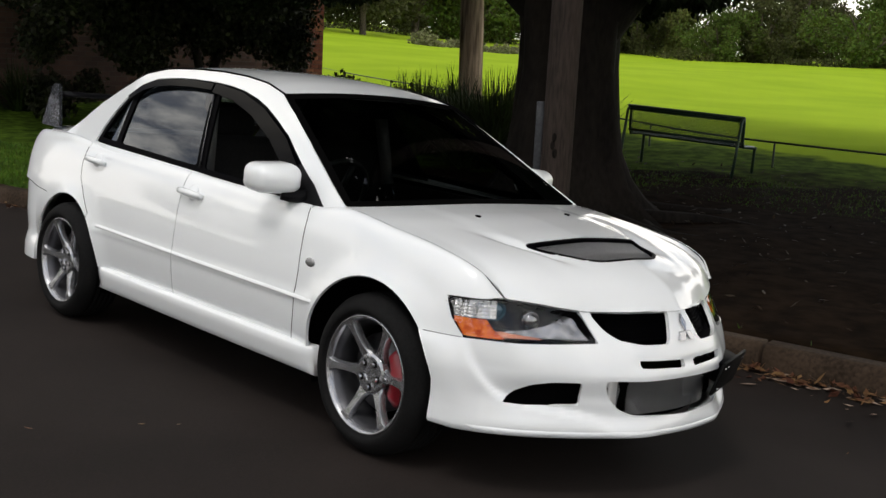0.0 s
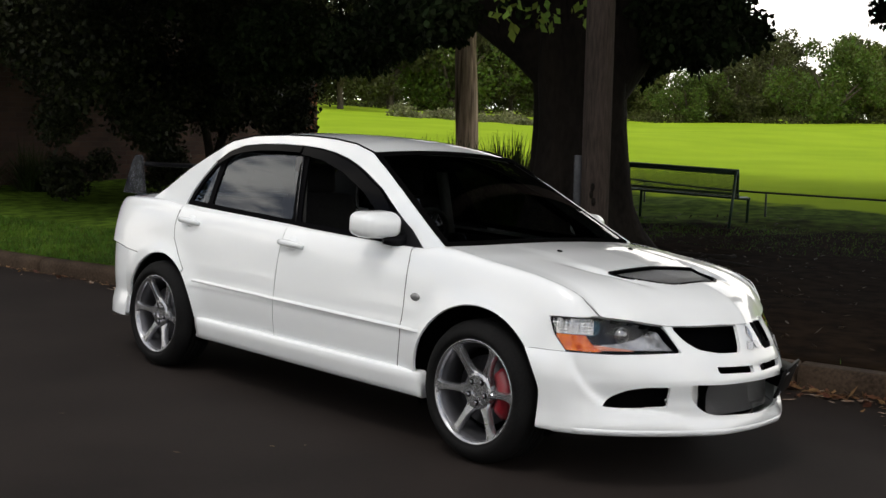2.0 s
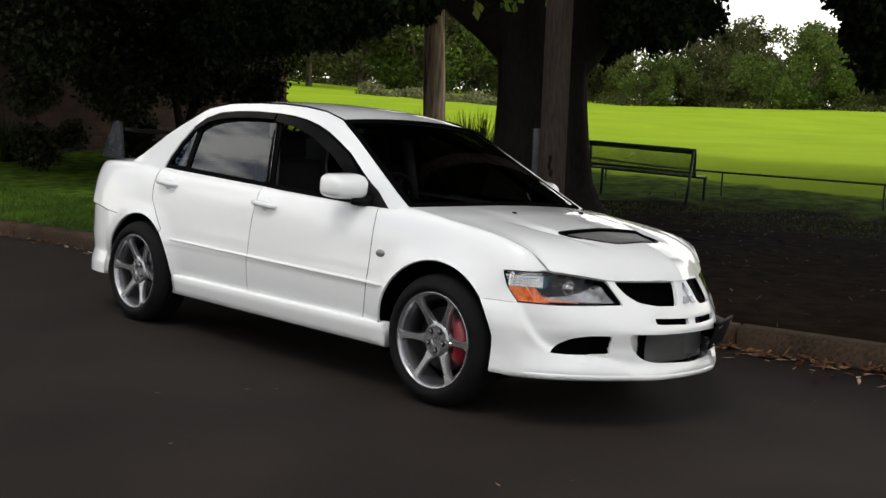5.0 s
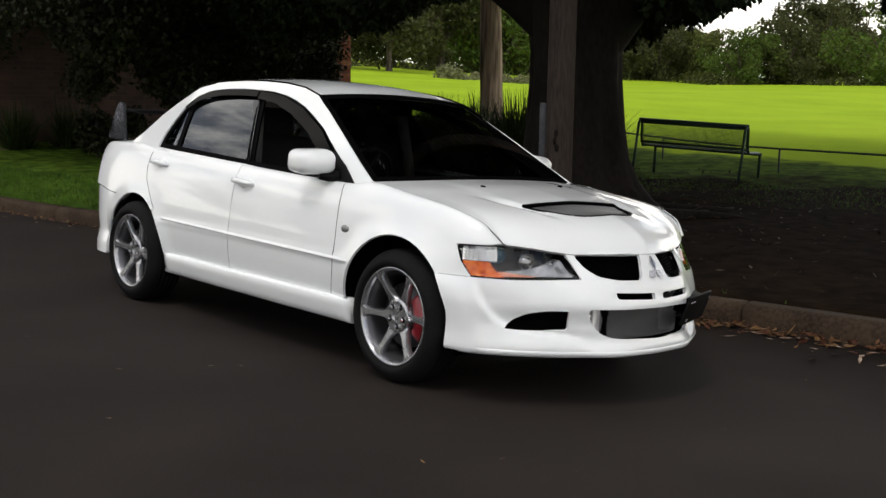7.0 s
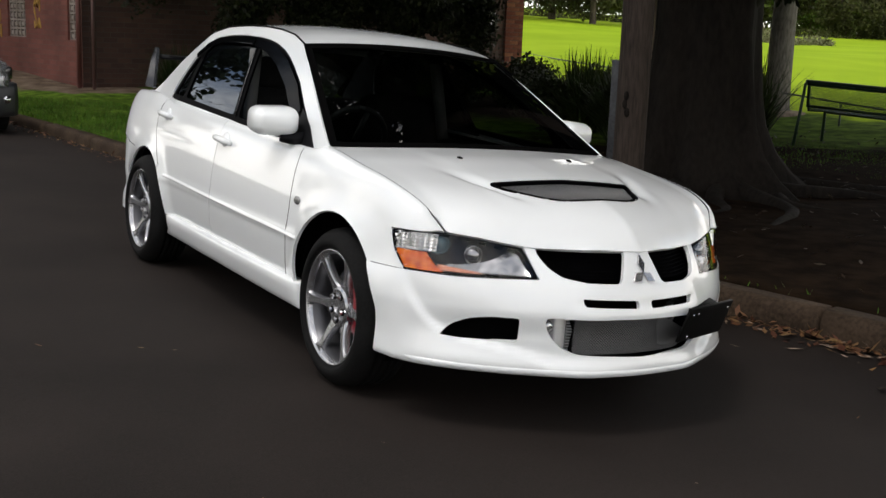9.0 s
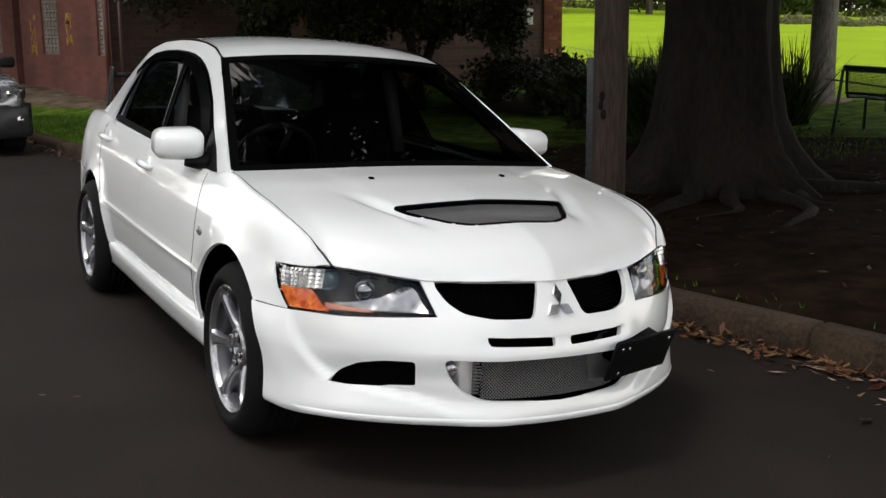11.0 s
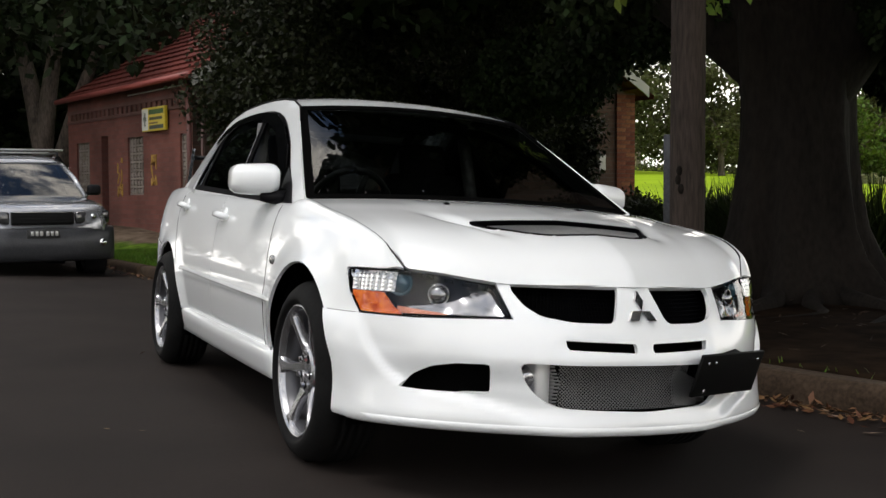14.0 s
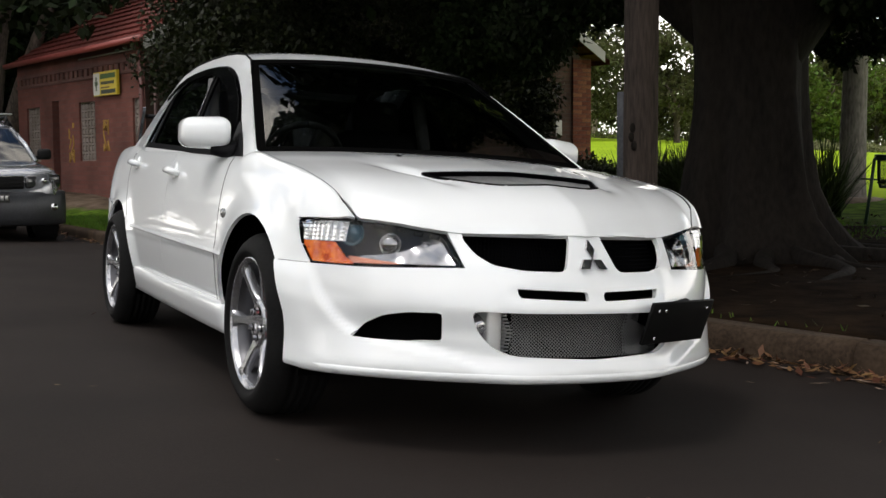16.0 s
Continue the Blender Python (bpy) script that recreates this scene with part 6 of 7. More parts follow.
def oval_rail():
    steel = plain("rail_steel", (0.035, 0.045, 0.04), 0.5, 0.5)
    fence = tagged(empty("boundary_rail"), "low dark pipe rail round the oval", "fence")
    line = curve((-32, -20, -14, -9, -4.7, -1.5, 3, 10, 25), (20, 15.0, 12.9, 11.35, 10.15, 10.1, 10.5, 11.5, 15.0))
    xs = np.linspace(-32, 22, 90)
    bm = bmesh.new()
    tube(bm, [(x, float(line(x)), float(rise(line(x)) + lift(x, line(x))) + 0.34) for x in xs], 0.015, 6)
    part("pipe", bm, steel, fence)
    x = -31.0
    while x < 22:
        y = float(line(x))
        bm = bmesh.new()
        z = float(rise(y) + lift(x, y))
        tube(bm, [(x, y, z - 0.2), (x, y, z + 0.345)], 0.014, 6)
        part("post", bm, steel, fence)
        x += 2.4


oval_rail()


# ---- park trees, hedge and far things ----
def park_tree(seed, height, spread, mat, trunk=0.35, leaves=9000, size=0.33):
    rng = random.Random(seed)
    tree = empty("park_tree")
    bm = bmesh.new()
    th = height * trunk
    tube(bm, [(0, 0, -0.4), (0.05, 0, th * 0.5), (0, 0.05, th)], [0.34, 0.26, 0.22], 9, False)
    ends = []
    for k in range(6):
        a = k * 1.05 + rng.random()
        e = (spread * 0.55 * math.cos(a), spread * 0.55 * math.sin(a), th + (height - th) * rng.uniform(0.3, 0.75))
        limb(bm, (0, 0, th * 0.9), e, 0.16, 0.05, rng, n=5, seg=6)
        ends.append(e)
    part("trunk", bm, BARK_STREET, tree)
    cen, rad = [], []
    for k in range(46):
        a, q = rng.uniform(0, 6.283), math.sqrt(rng.random())
        z = rng.random()
        w = spread * (0.55 + 0.45 * math.sin(math.pi * min(1, z * 0.9 + 0.12))) * q
        cen.append((w * math.cos(a), w * math.sin(a), th * 0.75 + z * (height - th * 0.75 - 0.6)))
        rad.append(rng.uniform(0.10, 0.22) * spread + 0.3)
    hang("crown", leaf_mesh("crown", cen, rad, leaves, size, mat, seed, 0.45), tree)
    return tree


def park_trees():
    kinds = [park_tree(21, 8.6, 5.2, LEAF_PARK[0], 0.16), park_tree(22, 7.0, 4.2, LEAF_PARK[1], 0.2), park_tree(23, 9.5, 4.0, LEAF_PARK[2], 0.25), park_tree(24, 6.0, 4.6, LEAF_PARK[0], 0.14), park_tree(25, 7.6, 4.4, LEAF_PARK[2], 0.18)]
    names = ("rounded green park tree beyond the oval", "light olive park tree beyond the oval", "tall grey-green gum beyond the oval", "low spreading tree at the oval's edge", "dusky olive tree at the oval's edge")
    rng = random.Random(5)
    eye = Vector((3.5, -4.0))
    spots = []
    for az in np.arange(96, 150, 2.1):
        spots.append((az + rng.uniform(-0.6, 0.6), rng.uniform(84, 98), rng.uniform(0.6, 0.82)))
    for az in np.arange(97, 150, 3.4):
        spots.append((az + rng.uniform(-0.8, 0.8), rng.uniform(104, 118), rng.uniform(0.75, 0.98)))
    spots = [q for q in spots if q[0] < 98 or 127.5 < q[0] < 139.5]
    spots += [(137.6, 78, 1.0), (134.5, 80, 1.0), (133, 84, 1.05), (128.6, 82, 0.7)]
    # single trees along the far side: bearing, distance, scale, kind
    placed = [(116.1, 80, 0.72, 0), (119.7, 92, 0.76, 2), (118.8, 95, 0.80, 4), (121.1, 82, 0.66, 4), (122.7, 80, 0.50, 0), (124.2, 84, 0.60, 1), (125.5, 88, 0.52, 2), (126.5, 84, 0.60, 4),
              (114.9, 100, 1.0, 4), (113.2, 98, 0.9, 1), (111.2, 86, 0.62, 4), (109.3, 86, 0.72, 1), (107.0, 84, 0.7, 0), (104.5, 86, 0.8, 4), (102.0, 85, 0.7, 2), (99.5, 86, 0.8, 3),
              (145.4, 62, 0.70, 2), (142.3, 70, 0.82, 2), (140.2, 66, 0.72, 2), (148.5, 70, 1.0, 0), (150.5, 66, 1.0, 4)]
    spots = [(*q, None) for q in spots] + placed
    for k, (az, d, s, kind) in enumerate(spots):
        kind = rng.randrange(5) if kind is None else kind
        p = eye + Vector((math.cos(radians(az)), math.sin(radians(az)))) * d
        m = pose(p.x, p.y, float(rise(p.y) + lift(p.x, p.y)), 0, 0, rng.uniform(0, 360)) @ Matrix.Diagonal((s, s, s, 1))
        tagged(copy_thing(kinds[kind], m), names[kind], "tree", "park trees beyond the oval")
    # unseen trees across the road behind the camera, added for the car's reflections
    for k, (x, y, s) in enumerate(((-20, -26, 1.2), (-6, -30, 1.3), (9, -28, 1.1), (22, -22, 1.2), (34, -10, 1.2), (-34, -24, 1.3))):
        m = pose(x, y, 0.5, 0, 0, 50 * k) @ Matrix.Diagonal((s, s, s, 1))
        tagged(copy_thing(kinds[k % 5], m), "green street tree across the road", "tree", "street trees across the road")
    for q, t in enumerate(kinds):
        p = eye + Vector((math.cos(radians(100 + 9 * q)), math.sin(radians(100 + 9 * q)))) * 125
        t.matrix_basis = pose(p.x, p.y, float(rise(p.y) + lift(p.x, p.y)))
        tagged(t, names[q], "tree", "park trees beyond the oval")
    # clipped shrub border at the far side of the oval
    cen, rad = [], []
    for az in np.arange(92, 152, 0.42):
        d = 80 + 2.5 * math.sin(az)
        p = eye + Vector((math.cos(radians(az)), math.sin(radians(az)))) * d
        h = 0.55 + 0.5 * max(0, noise.noise((az * 0.35, 2, 0)))
        cen.append((p.x, p.y, float(rise(p.y) + lift(p.x, p.y)) + h * 0.5))
        rad.append((0.75, 0.75, h * 0.75 + 0.15))
    bed, brad = [], []
    for az in np.arange(129.0, 137.6, 0.24):
        p = eye + Vector((math.cos(radians(az)), math.sin(radians(az)))) * (57 + 1.5 * math.sin(az * 2.1))
        h = 0.55 + 0.65 * max(0, noise.noise((az * 0.9, 5, 0)) + 0.35)
        bed.append((p.x, p.y, float(rise(p.y) + lift(p.x, p.y)) + h * 0.4))
        brad.append((0.5, 0.5, h * 0.6))
    tagged(hang("shrub_bed", leaf_mesh("shrub_bed", bed, brad, 12000, 0.15, LEAF_PALE, 37, 0.4)), "pale olive shrub bed across the lawn", "shrubs", kind="stuff")
    woods, wrad = [], []
    for az in np.arange(90, 155, 0.5):
        p = eye + Vector((math.cos(radians(az)), math.sin(radians(az)))) * (122 + 4 * math.sin(az * 1.3))
        h = 4.4 + 1.3 * noise.noise((az * 0.22, 7, 0))
        woods.append((p.x, p.y, float(rise(p.y) + lift(p.x, p.y)) + h * 0.5))
        wrad.append((1.5, 1.5, h * 0.62))
    tagged(hang("far_woods", leaf_mesh("far_woods", woods, wrad, 42000, 0.36, LEAF_PARK[0], 33, 0.3)), "distant green belt of woods behind the park trees", "woods", kind="stuff")
    tagged(hang("hedge", leaf_mesh("hedge", cen, rad, 30000, 0.2, LEAF_PARK[2], 31, 0.4)), "low olive shrub border along the far oval edge", "hedge", kind="stuff")


park_trees()


def leaning_tree(name, x, y, z, label, seed, stems, bark=BARK_STREET):
    rng = random.Random(seed)
    tree = tagged(empty(name, pose(x, y, z)), label, "tree")
    for s, e, r in stems:
        bm = bmesh.new()
        limb(bm, s, e, r, r * 0.55, rng, 0.06, 8, 12)
        part("stem", bm, bark, tree)
    return tree


def building_side_trees():
    # grey forked tree past the end of the building
    t = leaning_tree("street_tree", -23.6, 0.35, 0.1, "grey-brown forked street tree past the brick building", 3, (((0, 0, -0.2), (0.05, 0, 2.3), 0.36), ((0, 0, 2.0), (-0.9, -0.55, 5.0), 0.24), ((0, 0, 2.0), (0.5, 0.5, 5.2), 0.22), ((-0.1, 0.2, 1.2), (0.9, 1.2, 4.4), 0.2)))
    rng = random.Random(9)
    cen = [(rng.uniform(-5, 5), rng.uniform(-5, 5), rng.uniform(4.4, 9)) for _ in range(60)]
    hang("crown", leaf_mesh("crown", cen, [rng.uniform(0.8, 1.4) for _ in cen], 16000, 0.26, LEAF_FIG, 4, 0.2), t)
    t2 = leaning_tree("street_tree", -30.0, -0.6, 0.1, "dark street tree further along the verge", 4, (((0, 0, -0.2), (0.1, 0, 3.0), 0.42), ((0, 0, 2.6), (-1.2, 0.8, 6), 0.25), ((0, 0, 2.6), (1.0, -0.8, 6), 0.25)))
    cen = [(rng.uniform(-6, 6), rng.uniform(-6, 6), rng.uniform(3.2, 9)) for _ in range(70)]
    hang("crown", leaf_mesh("crown", cen, [rng.uniform(0.9, 1.6) for _ in cen], 16000, 0.30, LEAF_FIG, 6, 0.2), t2)
    for k, (x, y) in enumerate(((-36.0, -5.5), (-38.0, 1.0), (-34.0, 6.5))):
        far = leaning_tree("street_tree", x, y, 0.2, "dark dense evergreen behind the brick building", 60 + k, (((0, 0, -0.2), (0.1, 0, 3.0), 0.4), ((0, 0, 2.6), (-1.2, 0.8, 6), 0.22)))
        wide_rng = random.Random(80 + k)
        cen = [(wide_rng.uniform(-3.6, 3.6), wide_rng.uniform(-3.6, 3.6), wide_rng.uniform(1.2, 10)) for _ in range(60)]
        hang("crown", leaf_mesh("crown", cen, [wide_rng.uniform(1.0, 1.7) for _ in cen], 15000, 0.40, LEAF_FIG, 70 + k, 0.1), far)
    # dense tree hanging over the front of the building
    t3 = leaning_tree("overhanging_tree", -13.0, 6.6, 0.15, "dense dark evergreen tree overhanging the brick building", 5, (((0, 0, -0.2), (0.5, -0.6, 1.5), 0.10), ((0.5, -0.6, 1.45), (0.1, -1.6, 2.4), 0.07), ((0.5, -0.6, 1.45), (1.3, 0.3, 3.0), 0.07), ((0, 0, 0.6), (-0.6, 1.0, 3.2), 0.085), ((0.1, -1.4, 2.5), (1.0, -2.8, 3.0), 0.06)), BARK_FIG)
    cen, rad = [], []
    for k in range(210):
        x, y = rng.uniform(-2.6, 3.2), rng.uniform(-4.6, 1.8)
        low = 1.85 + 0.25 * noise.noise((x * 0.7, y * 0.7, 0)) + 0.5 * max(0, (y - 3.2))
        cen.append((x, y, rng.uniform(low + 0.35, low + 4.6)))
        rad.append(rng.uniform(0.45, 0.85))
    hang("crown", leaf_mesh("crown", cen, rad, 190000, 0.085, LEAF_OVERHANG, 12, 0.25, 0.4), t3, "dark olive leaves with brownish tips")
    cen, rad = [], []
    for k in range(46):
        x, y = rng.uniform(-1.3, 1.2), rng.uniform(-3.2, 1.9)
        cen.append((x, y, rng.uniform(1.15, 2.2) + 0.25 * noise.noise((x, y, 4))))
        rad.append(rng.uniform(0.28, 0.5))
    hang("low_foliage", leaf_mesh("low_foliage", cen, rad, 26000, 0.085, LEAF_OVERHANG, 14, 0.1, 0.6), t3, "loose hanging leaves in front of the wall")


building_side_trees()


def shrubs():
    rng = random.Random(15)
    for k, (x, y, r, h) in enumerate(((-11.6, 8.3, 0.95, 0.78), (-12.6, 9.3, 1.0, 0.62), (-10.6, 7.8, 0.7, 0.68), (-13.6, 8.4, 1.0, 0.85), (-10.9, 9.2, 0.8, 0.62), (-14.4, 6.6, 0.9, 0.9), (-14.2, 4.6, 0.8, 0.75), (-9.9, 8.6, 0.6, 0.6), (-8.4, 8.3, 0.7, 0.6), (-7.5, 7.3, 0.55, 0.65), (-8.5, 6.9, 0.6, 0.65), (-6.75, 6.75, 0.6, 0.8), (-7.4, 6.9, 0.6, 0.7))):
        cen, rad = [], []
        for q in range(9):
            a, w = rng.uniform(0, 6.28), rng.uniform(0, 0.65) * r
            cen.append((w * math.cos(a), w * math.sin(a), rng.uniform(0.25, 0.85) * h))
            rad.append(rng.uniform(0.25, 0.42) * r)
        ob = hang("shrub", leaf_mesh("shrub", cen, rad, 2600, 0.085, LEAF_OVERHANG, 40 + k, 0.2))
        ob.matrix_basis = pose(x, y, float(rise(y)))
        tagged(ob, "low dark shrub in the bed beside the building", "shrub", "shrubs beside the building")
    # strap-leaved clumps
    for k, (x, y, n, ln) in enumerate(((-12.0, 10.1, 130, 0.75), (-9.6, 9.0, 260, 1.2), (-9.0, 8.4, 220, 1.1), (-8.6, 8.9, 90, 0.8), (-6.6, 6.9, 900, 1.28), (-7.0, 6.7, 600, 1.15), (-8.4, 7.1, 700, 1.2), (-7.15, 9.05, 300, 1.2), (-15.9, 3.75, 260, 1.1), (-15.8, 4.7, 240, 1.1))):
        bm = bmesh.new()
        for q in range(n):
            a, tilt, l0 = rng.uniform(0, 6.283), rng.uniform(0.05, 0.8), ln * rng.uniform(0.6, 1.1)
            bx, by = rng.uniform(-0.18, 0.18), rng.uniform(-0.18, 0.18)
            prev, w = None, rng.uniform(0.016, 0.028)
            for t in np.linspace(0, 1, 5):
                reach = l0 * (t * math.sin(tilt) + 0.25 * t * t * math.sin(tilt))
                zz = l0 * (t * math.cos(tilt * 0.8) - 0.38 * t * t * math.sin(tilt))
                ww = w * (1 - t) + 0.001
                px, py = bx + reach * math.cos(a), by + reach * math.sin(a)
                cur = (bm.verts.new((px - ww * math.sin(a), py + ww * math.cos(a), zz)), bm.verts.new((px + ww * math.sin(a), py - ww * math.cos(a), zz)))
                if prev:
                    bm.faces.new((prev[0], prev[1], cur[1], cur[0]))
                prev = cur
        ob = part("strap_plant", bm, LEAF_FLAX)
        ob.matrix_basis = pose(x, y, float(rise(y)) - 0.03)
        tagged(ob, "spiky strap-leaved plant clump in the garden bed", "plant", "strap-leaved plants")


shrubs()


# ---- brick clubhouse ----
def clubhouse():
    brick_red = brick_mat("painted_brick", (0.125, 0.038, 0.028), (0.16, 0.054, 0.040), (0.12, 0.055, 0.045))
    brick_raw = brick_mat("face_brick", (0.046, 0.021, 0.015), (0.078, 0.038, 0.026), (0.060, 0.046, 0.038))
    dark_wood = plain("dark_door", (0.02, 0.014, 0.012), 0.7)
    pale = varied("breeze_block", (0.16, 0.13, 0.11), (0.30, 0.26, 0.23), 4, 40, 0.9, 0.3, 0.004)
    red_tile = varied("red_roof", (0.075, 0.018, 0.015), (0.15, 0.036, 0.029), 1.2, 30, 0.6, 0.2, 0.005)
    FAR = pose(3.8, -1.95, 0.9) @ Matrix.Scale(1.05, 4) @ pose(-3.8, 1.95, -0.9)
    house = tagged(empty("clubhouse", FAR), "red brick clubhouse with a faded red tiled roof", "building")
    C0, C1 = Vector((-15.7, 2.12, 0)), Vector((-16.0, 11.35, 0))
    dA = Vector((-5.7, -1.4, 0)).normalized()
    nA = Vector((-dA.y, dA.x, 0)) * -1
    if nA.y > 0:
        nA = -nA
    LA = 6.0

    def wall(name, p, d, n, length, z0, z1, mat, thick=0.24, holes=()):
        """A wall with openings cut through; holes are (s0, s1, z0, z1) along it."""
        bm = bmesh.new()
        uv = bm.loops.layers.uv.new("UVMap")
        ss = sorted({0, length, *[h[0] for h in holes], *[h[1] for h in holes]})
        zs = sorted({z0, z1, *[h[2] for h in holes], *[h[3] for h in holes]})

        def quad(pts, uvs):
            f = bm.faces.new([bm.verts.new(q) for q in pts])
            for lp, c in zip(f.loops, uvs):
                lp[uv].uv = c
        for a, b in zip(ss, ss[1:]):
            for lo, hi in zip(zs, zs[1:]):
                if any(h[0] <= a and b <= h[1] and h[2] <= lo and hi <= h[3] for h in holes):
                    continue
                for off in (0, thick):
                    quad([p + d * s - n * off + Vector((0, 0, z)) for s, z in ((a, lo), (b, lo), (b, hi), (a, hi))], [(a, lo), (b, lo), (b, hi), (a, hi)])
        for a, b, lo, hi in [(0, length, z0, z1), *holes]:
            for (s1, h1), (s2, h2) in (((a, lo), (b, lo)), ((b, lo), (b, hi)), ((b, hi), (a, hi)), ((a, hi), (a, lo))):
                quad([p + d * s1 + Vector((0, 0, h1)), p + d * s2 + Vector((0, 0, h2)), p + d * s2 - n * thick + Vector((0, 0, h2)), p + d * s1 - n * thick + Vector((0, 0, h1))], [(s1, h1), (s2, h2), (s2 + 0.2, h2), (s1 + 0.2, h1)])
        bmesh.ops.remove_doubles(bm, verts=bm.verts[:], dist=0.0005)
        return part(name, bm, mat, house, smooth=False)
    vents = ((2.09, 2.82, 1.05, 2.15), (4.80, 5.52, 1.05, 2.15), (0.20, 0.50, 1.05, 2.12))
    door = (3.80, 4.15, 0.05, 2.24)
    wall("wall_street", C0, dA, nA, LA, -0.1, 3.06, brick_red, holes=(*vents, door))
    # breeze-block screens
    for s0, s1, z0, z1 in vents:
        bm = bmesh.new()
        nx, nz = max(2, round((s1 - s0) / 0.15)), round((z1 - z0) / 0.15)
        M = Matrix((( dA.x, -nA.x, 0, 0), (dA.y, -nA.y, 0, 0), (0, 0, 1, 0), (0, 0, 0, 1)))
        for i in range(nx + 1):
            s = s0 + (s1 - s0) * i / nx
            box(bm, (s - 0.018, 0.04, z0), (s + 0.018, 0.12, z1), 0, Matrix.Translation(C0) @ M)
        for j in range(nz + 1):
            z = z0 + (z1 - z0) * j / nz
            box(bm, (s0, 0.045, z - 0.018), (s1, 0.115, z + 0.018), 0, Matrix.Translation(C0) @ M)
        for i in range(nx):
            for j in range(nz):
                s, z = s0 + (s1 - s0) * (i + 0.5) / nx, z0 + (z1 - z0) * (j + 0.5) / nz
                box(bm, (s - 0.035, 0.05, z - 0.035), (s + 0.035, 0.11, z + 0.035), 0, Matrix.Translation(C0) @ M)
        part("vent_screen", bm, pale, house, "pale breeze-block vent screen", smooth=False)
    M = Matrix.Translation(C0) @ Matrix(((dA.x, -nA.x, 0, 0), (dA.y, -nA.y, 0, 0), (0, 0, 1, 0), (0, 0, 0, 1)))
    bm = bmesh.new()
    box(bm, (door[0], 0.16, 0.0), (door[1], 0.20, 2.27), 0, M)
    part("door", bm, dark_wood, house, "dark recessed door")
    # dentil course and corbels under the eave
    for z in (2.56, 2.76):
        bm = bmesh.new()
        box(bm, (0, -0.03, z), (LA, 0.02, z + 0.06), 0.004, M)
        part("brick_course", bm, brick_red, house, smooth=False)
    for k in range(26):
        bm = bmesh.new()
        s = 0.08 + k * 0.225
        box(bm, (s, -0.035, 2.625), (s + 0.10, 0.02, 2.75), 0.003, M)
        part("brick", bm, brick_red, house, smooth=False)
    # gable end wall facing the parked car
    dB = (C1 - C0).normalized()
    nB = Vector((dB.y, -dB.x, 0))
    LB = (C1 - C0).length
    brick_mesh = {}
    wall("wall_end", C0, dB, nB, LB - 0.45, -0.1, 3.0, brick_raw)
    wall("corner_pier", C0 + dB * (LB - 0.45) + nB * 0.06, dB, nB, 0.45, -0.1, 3.12, brick_raw, 0.4)
    # face bricks of the corner pier, alternating bond
    for course in range(36):
        row = ((0.0, 0.218), (0.228, 0.218)) if course % 2 else ((0.0, 0.104), (0.114, 0.218), (0.342, 0.104))
        for s, ln in row:
            if ln not in brick_mesh:
                bm = bmesh.new()
                box(bm, (0, -0.05, 0), (ln, 0.005, 0.076), 0.0)
                me = bpy.data.meshes.new("brick")
                bm.to_mesh(me)
                bm.free()
                me.materials.append(random_tone(varied("pier_brick", (0.10, 0.035, 0.022), (0.19, 0.075, 0.048), 9, 60, 0.9, 0.4, 0.003), 0.012, 0.3))
                brick_mesh[ln] = me
            ob = hang("brick", brick_mesh[ln], house)
            q = C0 + dB * (LB - 0.45 + s) + nB * 0.06
            ob.matrix_basis = Matrix(((dB.x, nB.x, 0, q.x), (dB.y, nB.y, 0, q.y), (0, 0, 1, 0.0 + course * 0.086), (0, 0, 0, 1)))
    bm = bmesh.new()
    a, b, top = C0 + Vector((0, 0, 3.0)), C1 + Vector((0, 0, 3.0)), (C0 + C1) / 2 + Vector((0, 0, 6.1))
    f = [bm.verts.new(q) for q in (a, b, top)]
    g = [bm.verts.new(q - nB * 0.2) for q in (a, b, top)]
    bm.faces.new(f)
    bm.faces.new(g[::-1])
    for k in range(3):
        bm.faces.new((f[k], f[(k + 1) % 3], g[(k + 1) % 3], g[k]))
    part("gable", bm, brick_raw, house, smooth=False)
    # ribbed roof slopes and boards
    back = dA * (LA + 0.15)
    ridge0, ridge1 = top + nB * 0.62, top + dA * (LA + 0.15)
    for name, e0, e1 in (("roof_street", C0 + nA * 0.16 + nB * 0.62 + Vector((0, 0, 3.06)), C0 + nA * 0.16 + back + Vector((0, 0, 3.06))), ("roof_park", C1 - nA * 0.3 + nB * 0.35 + Vector((0, 0, 3.05)), C1 - nA * 0.3 + back + Vector((0, 0, 3.05)))):
        bm = bmesh.new()
        nn = (e1 - e0).cross(ridge0 - e0).normalized()
        if nn.z < 0:
            nn = -nn
        # overlapping courses, each lapping a little over the one below
        rows = []
        for i in range(20):
            for q, up in ((i / 20, 0.035), ((i + 1) / 20, 0.0)):
                row = []
                for k in range(49):
                    t = k / 48
                    wave = 0.010 * (k % 2)
                    row.append(bm.verts.new(e0.lerp(e1, t).lerp(ridge0.lerp(ridge1, t), q) + nn * (up + wave)))
                rows.append(row)
        rows.insert(0, [bm.verts.new(v.co - Vector((0, 0, 0.09))) for v in rows[0]])
        for r0, r1 in zip(rows, rows[1:]):
            for k in range(48):
                bm.faces.new((r0[k], r0[k + 1], r1[k + 1], r1[k]))
        bmesh.ops.recalc_face_normals(bm, faces=bm.faces[:])
        part(name, bm, red_tile, house, "faded red tiled roof slope", smooth=False)
    bm = bmesh.new()
    e0, e1 = C0 + nA * 0.20 + nB * 0.62 + Vector((0, 0, 3.04)), C0 + nA * 0.20 + back + Vector((0, 0, 3.04))
    tube(bm, [e0, e1], 0.055, 8)
